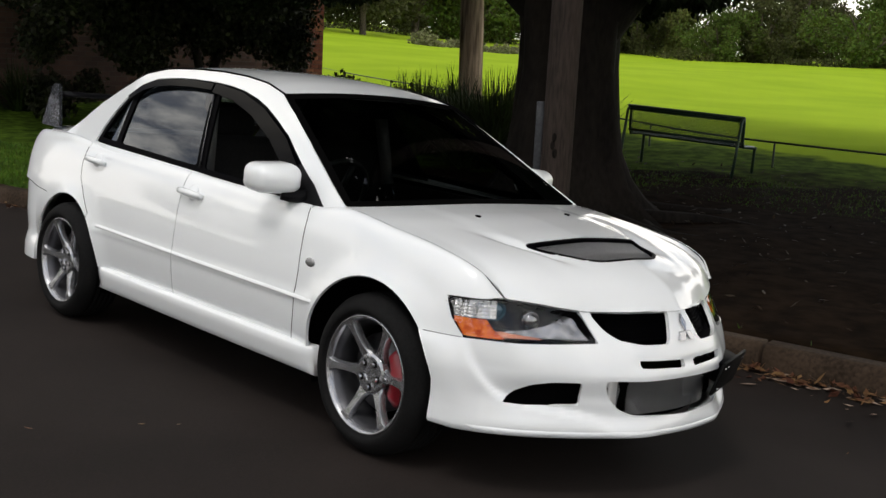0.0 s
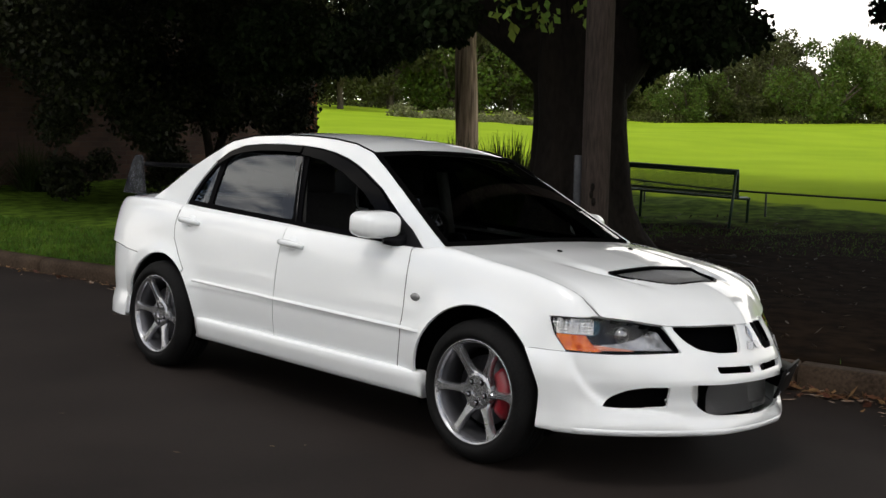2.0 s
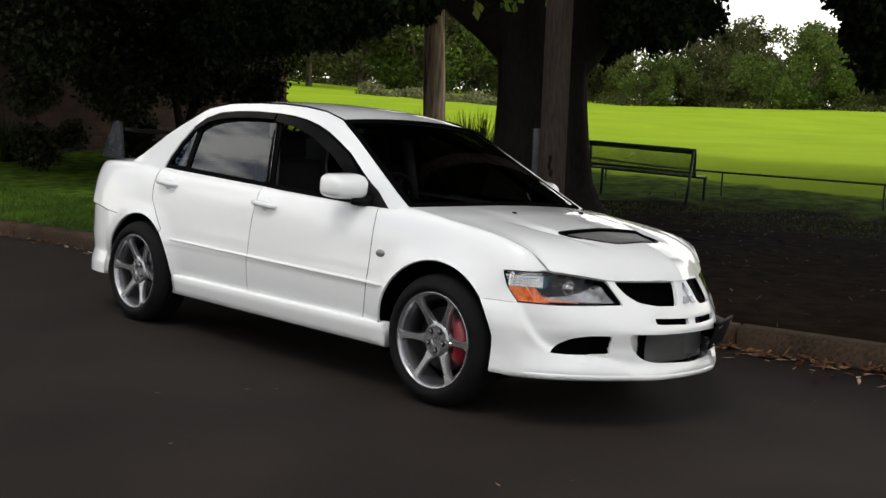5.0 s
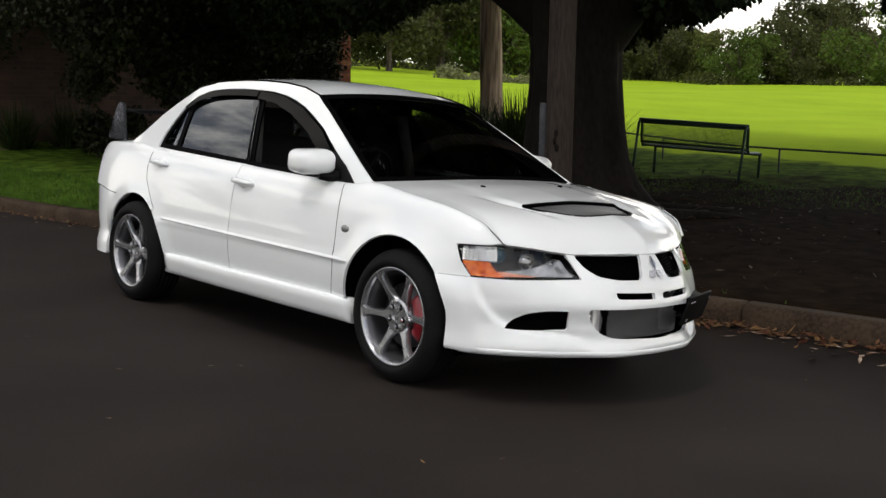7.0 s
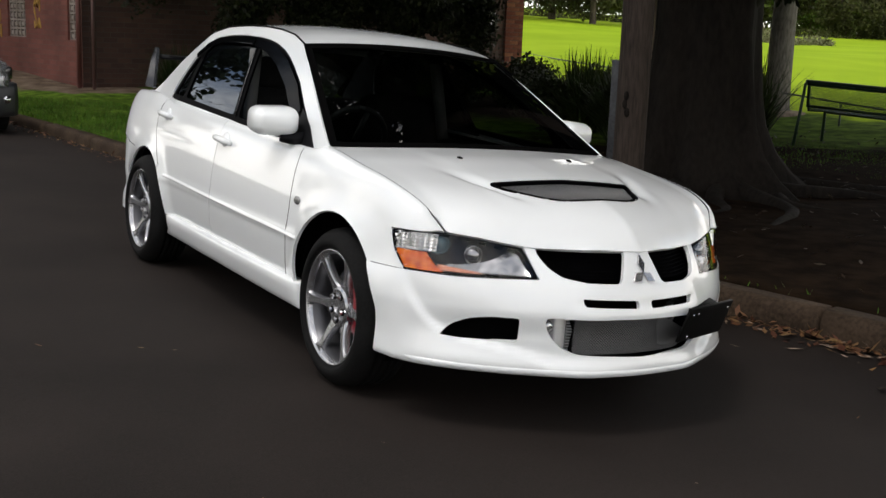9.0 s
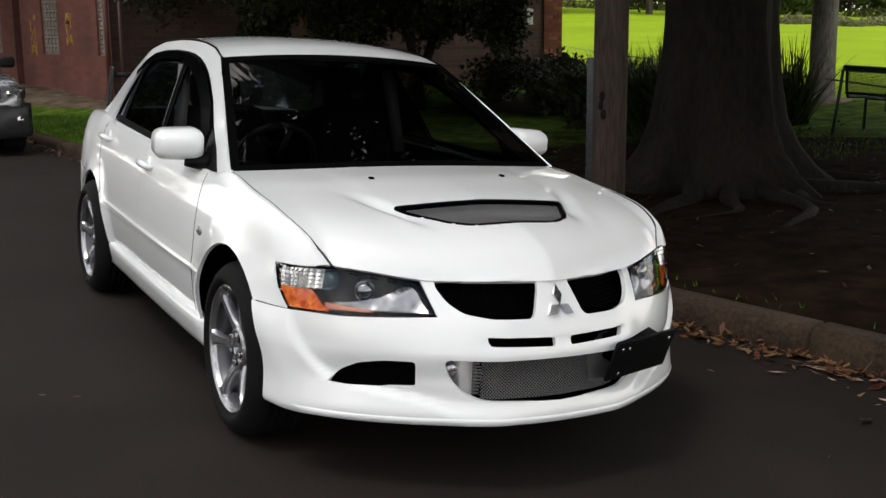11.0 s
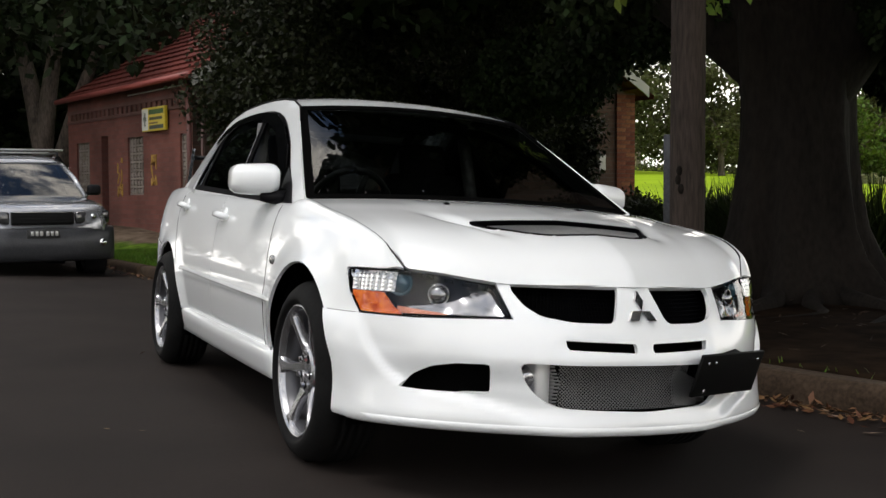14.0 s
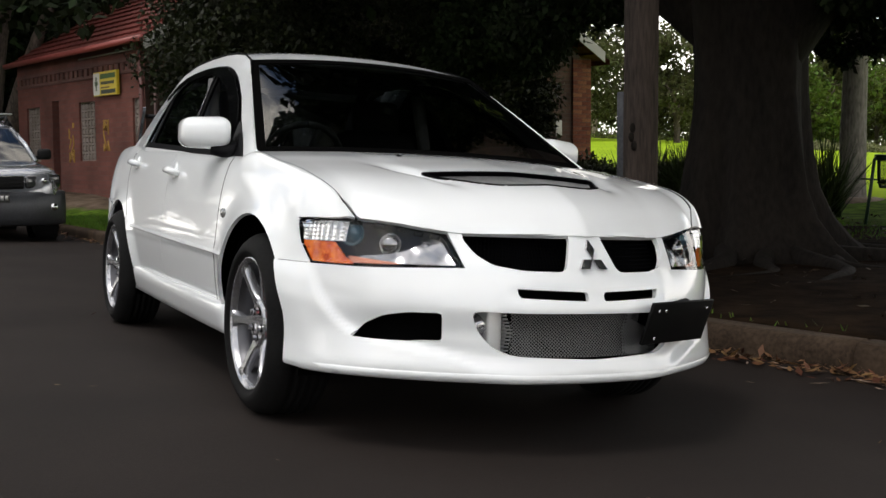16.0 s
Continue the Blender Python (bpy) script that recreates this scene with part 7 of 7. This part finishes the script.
    part("gutter", bm, plain("gutter_red", (0.28, 0.06, 0.05), 0.4), house, "red painted gutter")
    bm = bmesh.new()
    for a_, b_ in ((C1 + dB * 0.12 + Vector((0, 0, 3.24)), top + Vector((0, 0, 0.2))), (C0 - dB * 0.16 + nB * 0.27 + Vector((0, 0, 3.06)), top + nB * 0.27)):
        d = (b_ - a_)
        for off in (nB * 0.36,):
            q = [a_ + off, b_ + off, b_ + off + Vector((0, 0, -0.22)), a_ + off + Vector((0, 0, -0.22))]
            v = [bm.verts.new(x) for x in q] + [bm.verts.new(x + nB * 0.03) for x in q]
            for idx in ((0, 1, 2, 3), (7, 6, 5, 4), (0, 4, 5, 1), (1, 5, 6, 2), (2, 6, 7, 3), (3, 7, 4, 0)):
                bm.faces.new([v[k] for k in idx])
    part("barge_board", bm, plain("board_grey", (0.34, 0.33, 0.31), 0.6), house, "pale grey barge board", smooth=False)
    for off, r, mat in ((Vector((0.10, -0.08, 0)), 0.045, plain("pipe_red", (0.10, 0.03, 0.025), 0.5)), (Vector((0.34, 0.10, 0)), 0.03, plain("pipe_brown", (0.09, 0.045, 0.04), 0.5))):
        bm = bmesh.new()
        tube(bm, [C0 + off + Vector((0, 0, 0.0)), C0 + off + Vector((0, 0, 3.0))], r, 8)
        part("downpipe", bm, mat, house)
    # pale conduit under the eave
    bm = bmesh.new()
    tube(bm, [M @ Vector((0.3, -0.03, 2.955)), M @ Vector((2.7, -0.03, 2.945))], 0.014, 6)
    part("conduit", bm, plain("conduit_grey", (0.35, 0.34, 0.32), 0.5), house, "pale conduit")
    # notice on the end wall
    bm = bmesh.new()
    p = C0 + dB * (LB - 0.77) + nB * 0.012 + Vector((0, 0, 1.68))
    box(bm, (-0.008, -0.07, -0.16), (0.008, 0.07, 0.16), 0.002, Matrix.Translation(p))
    part("notice", bm, plain("notice_white", (0.45, 0.43, 0.42), 0.6), house, "small pale notice")
    # yellowish scrawls sprayed on the street wall
    tag = plain("spray_yellow", (0.33, 0.19, 0.035), 0.8)
    rng = random.Random(2)
    for s_mid, zc, w, h in ((1.53, 1.50, 0.38, 0.55), (3.2, 1.40, 0.22, 0.75)):
        bm = bmesh.new()
        for k in range(5):
            pts = []
            s, z = s_mid + rng.uniform(-w / 2, w / 2), zc + rng.uniform(-h / 2, h / 2)
            for q in range(7):
                pts.append(M @ Vector((s, -0.004, z)))
                s = min(max(s + rng.uniform(-0.12, 0.12), s_mid - w / 2), s_mid + w / 2)
                z = min(max(z + rng.uniform(-0.2, 0.2), zc - h / 2), zc + h / 2)
            tube(bm, pts, 0.016, 5, False)
        part("paint_mark", bm, tag, house)
    # wall sign: pale end with a green mark, yellow field with dark bars
    sign = tagged(empty("wall_sign", FAR), "yellow and white sign with green and dark bars", "sign")
    s0, s1, z0, z1 = 0.91, 1.90, 2.21, 2.64
    W = s1 - s0
    bm = bmesh.new()
    box(bm, (s0, -0.10, z0), (s1, -0.04, z1), 0.006, M)
    part("board", bm, plain("sign_yellow", (0.55, 0.42, 0.03), 0.4), sign, "yellow sign board", smooth=False)

    def bar(name, u0, u1, v0, v1, col):
        bm = bmesh.new()
        box(bm, (s0 + u0 * W, -0.106, z0 + v0 * (z1 - z0)), (s0 + u1 * W, -0.101, z0 + v1 * (z1 - z0)), 0, M)
        part(name, bm, plain("sign_ink", col, 0.5), sign, smooth=False)
    bar("white_field", 0.72, 0.985, 0.05, 0.95, (0.6, 0.6, 0.55))
    bar("green_mark", 0.82, 0.89, 0.22, 0.80, (0.03, 0.06, 0.02))
    bar("green_mark", 0.78, 0.93, 0.45, 0.60, (0.03, 0.06, 0.02))
    bar("green_band", 0.05, 0.68, 0.70, 0.90, (0.04, 0.09, 0.02))
    bar("text_bar", 0.10, 0.66, 0.46, 0.58, (0.05, 0.05, 0.02))
    bar("text_bar", 0.30, 0.66, 0.30, 0.36, (0.10, 0.06, 0.02))
    bar("dark_band", 0.05, 0.66, 0.08, 0.24, (0.03, 0.04, 0.03))


clubhouse()


# ---- grey wagon parked behind ----
def wagon():
    silver = varied("wagon_paint", (0.36, 0.37, 0.40), (0.44, 0.45, 0.48), 3, 400, 0.24, 0.0, metal=0.7)
    silver.node_tree.nodes["Principled BSDF"].inputs["Coat Weight"].default_value = 1.0
    clad = plain("wagon_cladding", (0.010, 0.010, 0.011), 0.55, 0, 0, 0.15)
    car = tagged(empty("parked_wagon", pose(-11.5, -0.86, 0.02, 0, 0, 5) @ Matrix.Diagonal((1, 1, 0.97, 1))), "silver-grey wagon with roof racks parked at the kerb", "car")
    # body: rings along the length
    bm = bmesh.new()
    rings = []
    for x, w, zt, zb in ((0.93, 0.42, 0.78, 0.34), (0.90, 0.62, 0.84, 0.29), (0.82, 0.76, 0.885, 0.27), (0.62, 0.85, 0.93, 0.27), (0.30, 0.885, 0.965, 0.28), (-0.1, 0.89, 1.0, 0.28), (-0.45, 0.89, 1.03, 0.28), (-1.5, 0.89, 1.04, 0.28), (-2.6, 0.89, 1.06, 0.28), (-3.2, 0.87, 1.07, 0.30), (-3.5, 0.80, 1.05, 0.34), (-3.6, 0.6, 1.0, 0.4)):
        prof = ((0, zb), (w * 0.8, zb), (w * 0.97, zb + 0.08), (w, zb + 0.28), (w, zb + 0.38), (w * 0.985, zt - 0.12), (w * 0.93, zt - 0.035), (w * 0.80, zt), (w * 0.4, zt + 0.018), (0, zt + 0.024))
        ring = [bm.verts.new((x, y, z)) for y, z in prof] + [bm.verts.new((x, -y, z)) for y, z in prof[-2:0:-1]]
        rings.append(ring)
    n = len(rings[0])
    for a, b in zip(rings, rings[1:]):
        for k in range(n):
            bm.faces.new((a[k], b[k], b[(k + 1) % n], a[(k + 1) % n]))
    bm.faces.new(rings[0][::-1])
    bm.faces.new(rings[-1])
    bmesh.ops.recalc_face_normals(bm, faces=bm.faces[:])
    part("body", bm, silver, car)
    # cabin
    bm = bmesh.new()
    rows = []
    for x, z, w in ((-1.02, 1.475, 0.60), (-1.2, 1.535, 0.61), (-1.45, 1.585, 0.61), (-2.0, 1.615, 0.61), (-2.7, 1.61, 0.60), (-3.15, 1.58, 0.58)):
        rows.append([bm.verts.new((x + 0.06 * (1 - v * v), v * w, z + 0.03 * (1 - v ** 4))) for v in np.linspace(-1, 1, 11)])
    for a, b in zip(rows, rows[1:]):
        for k in range(10):
            bm.faces.new((a[k], a[k + 1], b[k + 1], b[k]))
    bmesh.ops.recalc_face_normals(bm, faces=bm.faces[:])
    bmesh.ops.solidify(bm, geom=bm.faces[:], thickness=0.03)
    part("roof", bm, silver, car)
    for s in (1, -1):
        for p0, p1, r in (((-0.36, 0.78, 1.02), (-1.02, 0.60, 1.475), 0.032), ((-1.55, 0.775, 1.04), (-1.65, 0.60, 1.60), 0.03), ((-2.5, 0.77, 1.05), (-2.55, 0.59, 1.60), 0.03), ((-3.45, 0.76, 1.06), (-3.15, 0.58, 1.60), 0.05)):
            bm = bmesh.new()
            tube(bm, [(p0[0], s * p0[1], p0[2]), ((p0[0] + p1[0]) / 2 + 0.02, s * (p0[1] + p1[1]) / 2 * 1.015, (p0[2] + p1[2]) / 2 + 0.02), (p1[0], s * p1[1], p1[2])], r, 8)
            part("pillar", bm, silver, car)
    glass = thin_glass("wagon_glass", (0.06, 0.065, 0.07), 1.85)
    for pts in (((-0.36, 0.77, 1.02), (-0.36, -0.77, 1.02), (-1.02, -0.60, 1.475), (-1.02, 0.60, 1.475)), ((-0.5, 0.775, 1.04), (-3.4, 0.76, 1.06), (-3.1, 0.585, 1.59), (-1.12, 0.6, 1.59)), ((-0.5, -0.775, 1.04), (-3.4, -0.76, 1.06), (-3.1, -0.585, 1.59), (-1.12, -0.6, 1.59))):
        bm = bmesh.new()
        c = [Vector(p) for p in pts]
        rows = []
        for u in np.linspace(0, 1, 7):
            a, b = c[0].lerp(c[3], u), c[1].lerp(c[2], u)
            rows.append([bm.verts.new(a.lerp(b, v) + Vector((0.09 * math.sin(math.pi * v) if pts[0][1] * pts[1][1] < 0 else 0, 0, 0.02 * math.sin(math.pi * u)))) for v in np.linspace(0, 1, 9)])
        for a, b in zip(rows, rows[1:]):
            for k in range(8):
                bm.faces.new((a[k], a[k + 1], b[k + 1], b[k]))
        part("glass", bm, glass, car)
    bm = bmesh.new()
    box(bm, (-3.3, -0.72, 0.9), (-0.6, 0.72, 1.05), 0.05)
    for y in (-0.35, 0.35):
        box(bm, (-1.9, y - 0.24, 0.9), (-1.75, y + 0.24, 1.35), 0.05)
    part("cabin_trim", bm, CABIN, car)
    # roof racks
    for s in (1, -1):
        bm = bmesh.new()
        tube(bm, [(-1.3, s * 0.60, 1.60), (-1.4, s * 0.61, 1.66), (-3.0, s * 0.60, 1.66), (-3.1, s * 0.60, 1.60)], 0.018, 8)
        part("roof_rail", bm, clad, car)
    for x in (-1.55, -2.6):
        bm = bmesh.new()
        box(bm, (x - 0.035, -0.72, 1.69), (x + 0.035, 0.72, 1.715), 0.008)
        part("roof_bar", bm, plain("rack_alloy", (0.5, 0.5, 0.5), 0.35, 0.8), car, "silver roof rack bar")
    # face: grille, lamps, lower bumper, plate
    bm = bmesh.new()
    box(bm, (0.80, -0.365, 0.665), (0.958, 0.365, 0.83), 0.02)
    grille = part("grille", bm, clad, car)
    for z in (0.70, 0.74, 0.78, 0.822):
        bm = bmesh.new()
        box(bm, (0.945, -0.355, z - 0.006), (0.966, 0.355, z + 0.006), 0.003)
        part("grille_bar", bm, plain("grille_chrome", (0.4, 0.4, 0.4), 0.25, 0.9) if z > 0.8 else clad, grille)
    for s in (1, -1):
        bm = bmesh.new()
        box(bm, (0.72, 0.375, 0.665), (0.957, 0.845, 0.835), 0.04, segments=3)
        for v in bm.verts:
            v.co.x -= 0.21 * max(0, (v.co.y - 0.46) / 0.37) ** 1.6
            v.co.y *= s
            v.co.z += 0.03 * (abs(v.co.y) - 0.46)
        bmesh.ops.recalc_face_normals(bm, faces=bm.faces[:])
        lamp = part("headlight", bm, plain("wagon_lamp", (0.07, 0.07, 0.075), 0.12, 0.5, 1.0), car, "smoky chrome headlight")
        bm = bmesh.new()
        bmesh.ops.create_uvsphere(bm, u_segments=14, v_segments=8, radius=0.035)
        bmesh.ops.transform(bm, matrix=pose(0.912, s * 0.60, 0.765), verts=bm.verts[:])
        part("bulb_bowl", bm, CHROME, lamp)
        bm = bmesh.new()
        r = bmesh.ops.create_cone(bm, cap_ends=True, segments=16, radius1=0.05, radius2=0.045, depth=0.05)
        bmesh.ops.transform(bm, matrix=pose(0.865, s * 0.72, 0.43, 0, 90, 0), verts=r["verts"])
        part("fog_lamp", bm, CHROME, car)
        bm = bmesh.new()
        box(bm, (-0.62, 0.84, 1.04), (-0.50, 1.02, 1.19), 0.045, segments=3)
        tube(bm, [(-0.56, 0.76, 1.05), (-0.56, 0.90, 1.08)], 0.03, 6)
        for v in bm.verts:
            v.co.y *= s
        bmesh.ops.recalc_face_normals(bm, faces=bm.faces[:])
        part("door_mirror", bm, clad, car, "black door mirror")
    bm = bmesh.new()
    rows = []
    for y in np.linspace(-0.9, 0.9, 25):
        xf = 0.975 - 0.24 * max(0, (abs(y) - 0.42) / 0.45) ** 1.8
        rows.append([bm.verts.new((x, y, z)) for x, z in ((xf - 0.14, 0.20), (xf - 0.03, 0.22), (xf, 0.30), (xf + 0.005, 0.44), (xf - 0.005, 0.57), (xf - 0.03, 0.625), (xf - 0.16, 0.64))])
    for a, b in zip(rows, rows[1:]):
        for k in range(6):
            bm.faces.new((a[k], a[k + 1], b[k + 1], b[k]))
    bmesh.ops.recalc_face_normals(bm, faces=bm.faces[:])
    bmesh.ops.solidify(bm, geom=bm.faces[:], thickness=0.02)
    # silver paint's shading towards the road is put into this darker tone
    part("lower_bumper", bm, varied("bumper_shade", (0.05, 0.052, 0.058), (0.075, 0.078, 0.085), 3, 60, 0.35, 0.05, 0.002, metal=0.4, spec=0.4), car)
    bm = bmesh.new()
    box(bm, (0.975, -0.19, 0.50), (0.992, 0.19, 0.61), 0.004)
    plate = part("number_plate", bm, plain("plate_dark", (0.03, 0.03, 0.03), 0.4), car, "dark number plate with pale bars")
    for k in range(6):
        bm = bmesh.new()
        y = -0.145 + k * 0.052 + (0.02 if k > 2 else 0)
        box(bm, (0.991, y, 0.53), (0.995, y + 0.034, 0.585))
        part("plate_bar", bm, plain("plate_pale", (0.5, 0.5, 0.48), 0.5), plate)
    for x in (0.0, -2.615):
        for s in (1, -1):
            w = empty("wheel", pose(x, s * 0.78, 0.335, 90 if s < 0 else -90), car)
            bm = bmesh.new()
            lathe(bm, [(0.2, -0.1), (0.30, -0.11), (0.335, -0.08), (0.335, 0.08), (0.30, 0.11), (0.21, 0.10), (0.20, 0.07)], 36)
            bmesh.ops.recalc_face_normals(bm, faces=bm.faces[:])
            part("tyre", bm, RUBBER, w)
            bm = bmesh.new()
            lathe(bm, [(0.21, 0.10), (0.19, 0.06), (0.06, 0.075), (0.0, 0.075)], 30)
            bmesh.ops.recalc_face_normals(bm, faces=bm.faces[:])
            part("rim", bm, ALLOY_DARK, w)
            bm = bmesh.new()
            lathe(bm, [(0.385, -0.16), (0.385, 0.111), (0.33, 0.113)], 36)
            part("arch", bm, clad, w)
    bm = bmesh.new()
    box(bm, (-3.3, -0.7, 0.22), (0.6, 0.7, 0.32), 0.03)
    part("underbody", bm, DARK, car)


wagon()


# ---- far cars and a far building past the oval ----
def far_things():
    eye = Vector((3.7, -2.0))
    for az, d, col in ((145.85, 130, (0.7, 0.7, 0.7)), (122.0, 99, (0.75, 0.75, 0.75)), (113.5, 100, (0.08, 0.1, 0.2)), (128.6, 99, (0.6, 0.6, 0.6))):
        p = eye + Vector((math.cos(radians(az)), math.sin(radians(az)))) * d
        car = tagged(empty("far_car", pose(p.x, p.y, float(rise(p.y) + lift(p.x, p.y)) + 0.02, 0, 0, az - 12 if az > 140 else 20)), "small distant parked car beyond the oval", "car", "distant parked cars")
        bm = bmesh.new()
        rings = []
        for x, w, z in ((-2.1, 0.7, 0.75), (-1.9, 0.82, 0.95), (-1.2, 0.85, 1.0), (1.2, 0.85, 0.95), (1.9, 0.8, 0.75), (2.1, 0.65, 0.6)):
            rings.append([bm.verts.new((x, y, h)) for y, h in ((-w, 0.3), (-w, z - 0.1), (-w * 0.9, z), (w * 0.9, z), (w, z - 0.1), (w, 0.3))])
        for a, b in zip(rings, rings[1:]):
            for k in range(6):
                bm.faces.new((a[k], a[(k + 1) % 6], b[(k + 1) % 6], b[k]))
        bm.faces.new(rings[0])
        bm.faces.new(rings[-1][::-1])
        bmesh.ops.recalc_face_normals(bm, faces=bm.faces[:])
        part("body", bm, plain("far_paint", col, 0.3, 0, 1), car)
        bm = bmesh.new()
        box(bm, (-1.5, -0.68, 0.98), (0.8, 0.68, 1.45), 0.2, segments=3)
        part("cabin", bm, plain("far_glass", (0.03, 0.035, 0.04), 0.1), car)
        for x in (-1.3, 1.35):
            for s in (-1, 1):
                bm = bmesh.new()
                r = bmesh.ops.create_cone(bm, cap_ends=True, segments=16, radius1=0.32, radius2=0.32, depth=0.2)
                bmesh.ops.transform(bm, matrix=pose(x, s * 0.78, 0.32, 90, 0, 0), verts=r["verts"])
                part("wheel", bm, RUBBER, car)
    p = eye + Vector((math.cos(radians(147.0)), math.sin(radians(147.0)))) * 118
    hall = tagged(empty("far_building", pose(p.x, p.y, float(rise(p.y) + lift(p.x, p.y)), 0, 0, 50)), "pale brown distant building beyond the trees", "building")
    bm = bmesh.new()
    box(bm, (-2.6, -2.6, -0.5), (2.6, 2.6, 3.6))
    part("wall", bm, varied("far_wall", (0.22, 0.17, 0.13), (0.33, 0.27, 0.21), 0.8, 8, 0.9, 0.1), hall, smooth=False)
    bm = bmesh.new()
    v = [bm.verts.new(q) for q in ((-2.9, -2.9, 3.6), (2.9, -2.9, 3.6), (2.9, 2.9, 3.6), (-2.9, 2.9, 3.6), (-2.9, 0, 4.8), (2.9, 0, 4.8))]
    for idx in ((0, 1, 5, 4), (2, 3, 4, 5), (0, 4, 3), (1, 2, 5), (3, 2, 1, 0)):
        bm.faces.new([v[k] for k in idx])
    part("roof", bm, plain("far_roof", (0.16, 0.08, 0.06), 0.7), hall, smooth=False)


far_things()


# ---- litter and grass ----
def litter():
    rng = np.random.default_rng(12)

    def scatter(name, xs, ys, zs, size, mat, label, flat=0.25):
        n = len(xs)
        p = np.stack([xs, ys, zs], 1)
        a = rng.normal(size=(n, 3)) * [1, 1, flat]
        a /= np.linalg.norm(a, axis=1, keepdims=True)
        up = np.array([0, 0, 1.0]) + rng.normal(size=(n, 3)) * flat
        b = np.cross(up, a)
        b /= np.linalg.norm(b, axis=1, keepdims=True)
        s = size * (0.5 + rng.random(n))[:, None]
        w = (0.10 + 0.16 * rng.random(n))[:, None]
        q = np.stack([p, p + a * s * 0.5 + b * s * w + [0, 0, 0.004], p + a * s + [0, 0, 0.01], p + a * s * 0.5 - b * s * w + [0, 0, 0.004]], 1)
        me = bpy.data.meshes.new(name)
        me.from_pydata(q.reshape(-1, 3).tolist(), [], np.arange(n * 4).reshape(n, 4).tolist())
        me.materials.append(mat)
        tagged(new(name, me), label, "leaves", kind="stuff")
    # gutter drift
    n = 1250
    x = np.concatenate([rng.uniform(-14, 8, 600), rng.normal(0.2, 1.7, n - 600)])
    y = kerb_line(x) - np.abs(rng.normal(0, 0.10, n)) - 0.02
    scatter("gutter_leaves", x, y, road_z(y) + 0.006 + 0.02 * rng.random(n), 0.062, LEAF_DRY, "dry brown leaves drifted along the gutter")
    # twigs in the drift
    n = 200
    x = np.concatenate([rng.uniform(-14, 8, 600), rng.normal(-0.5, 3.0, n)])[-n:]
    y = kerb_line(x) - np.abs(rng.normal(0, 0.22, n)) - 0.03
    scatter("gutter_bark", x, y, road_z(y) + 0.006, 0.07, BARK_GUM, "pale bark scraps along the gutter", 0.1)
    n = 70
    x, y = rng.uniform(-9, 5, n), rng.uniform(-5.5, 1.5, n)
    scatter("road_leaves", x, y, road_z(y) + 0.006, 0.035, LEAF_DRY, "sparse dry leaves lying on the asphalt", 0.06)
    n = 1300
    x, y = rng.uniform(-8, 5, n), rng.uniform(2.3, 10, n)
    ok = y > kerb_line(x) + 0.25
    x, y = x[ok], y[ok]
    scatter("soil_leaves", x, y, rise(y) + 0.03, 0.06, leaf_mat("soil_litter", (0.012, 0.008, 0.005), (0.045, 0.028, 0.016), 0.6, 0.05), "brown leaf litter on the bare soil")
    # grass blades along the kerb and on the verge
    n = 26000
    x = np.concatenate([rng.uniform(-16, -6, 18000), rng.normal(-6.5, 2.2, 3000), rng.uniform(-8, 2, 5000)])
    off = np.concatenate([rng.uniform(0.17, 2.2, 18000), 0.2 + np.abs(rng.normal(0, 0.10, 3000)), rng.uniform(5.5, 8, 5000)])
    y = kerb_line(x) + off
    z = rise(y) - 0.01
    h = np.where(np.arange(n) < 18000, rng.uniform(0.03, 0.08, n), rng.uniform(0.02, 0.05, n))
    a = rng.uniform(0, 6.283, n)
    d = np.stack([np.cos(a), np.sin(a), 0 * a], 1)
    p = np.stack([x, y, z], 1)
    w = 0.006
    q = np.stack([p - d * w, p + d * w, p + np.stack([rng.normal(0, 0.02, n), rng.normal(0, 0.02, n), h], 1)], 1)
    me = bpy.data.meshes.new("verge_grass")
    me.from_pydata(q.reshape(-1, 3).tolist(), [], np.arange(n * 3).reshape(n, 3).tolist())
    me.materials.append(GRASS_BLADE)
    tagged(new("verge_grass", me), "short green grass blades on the verge", "grass", kind="stuff")


litter()
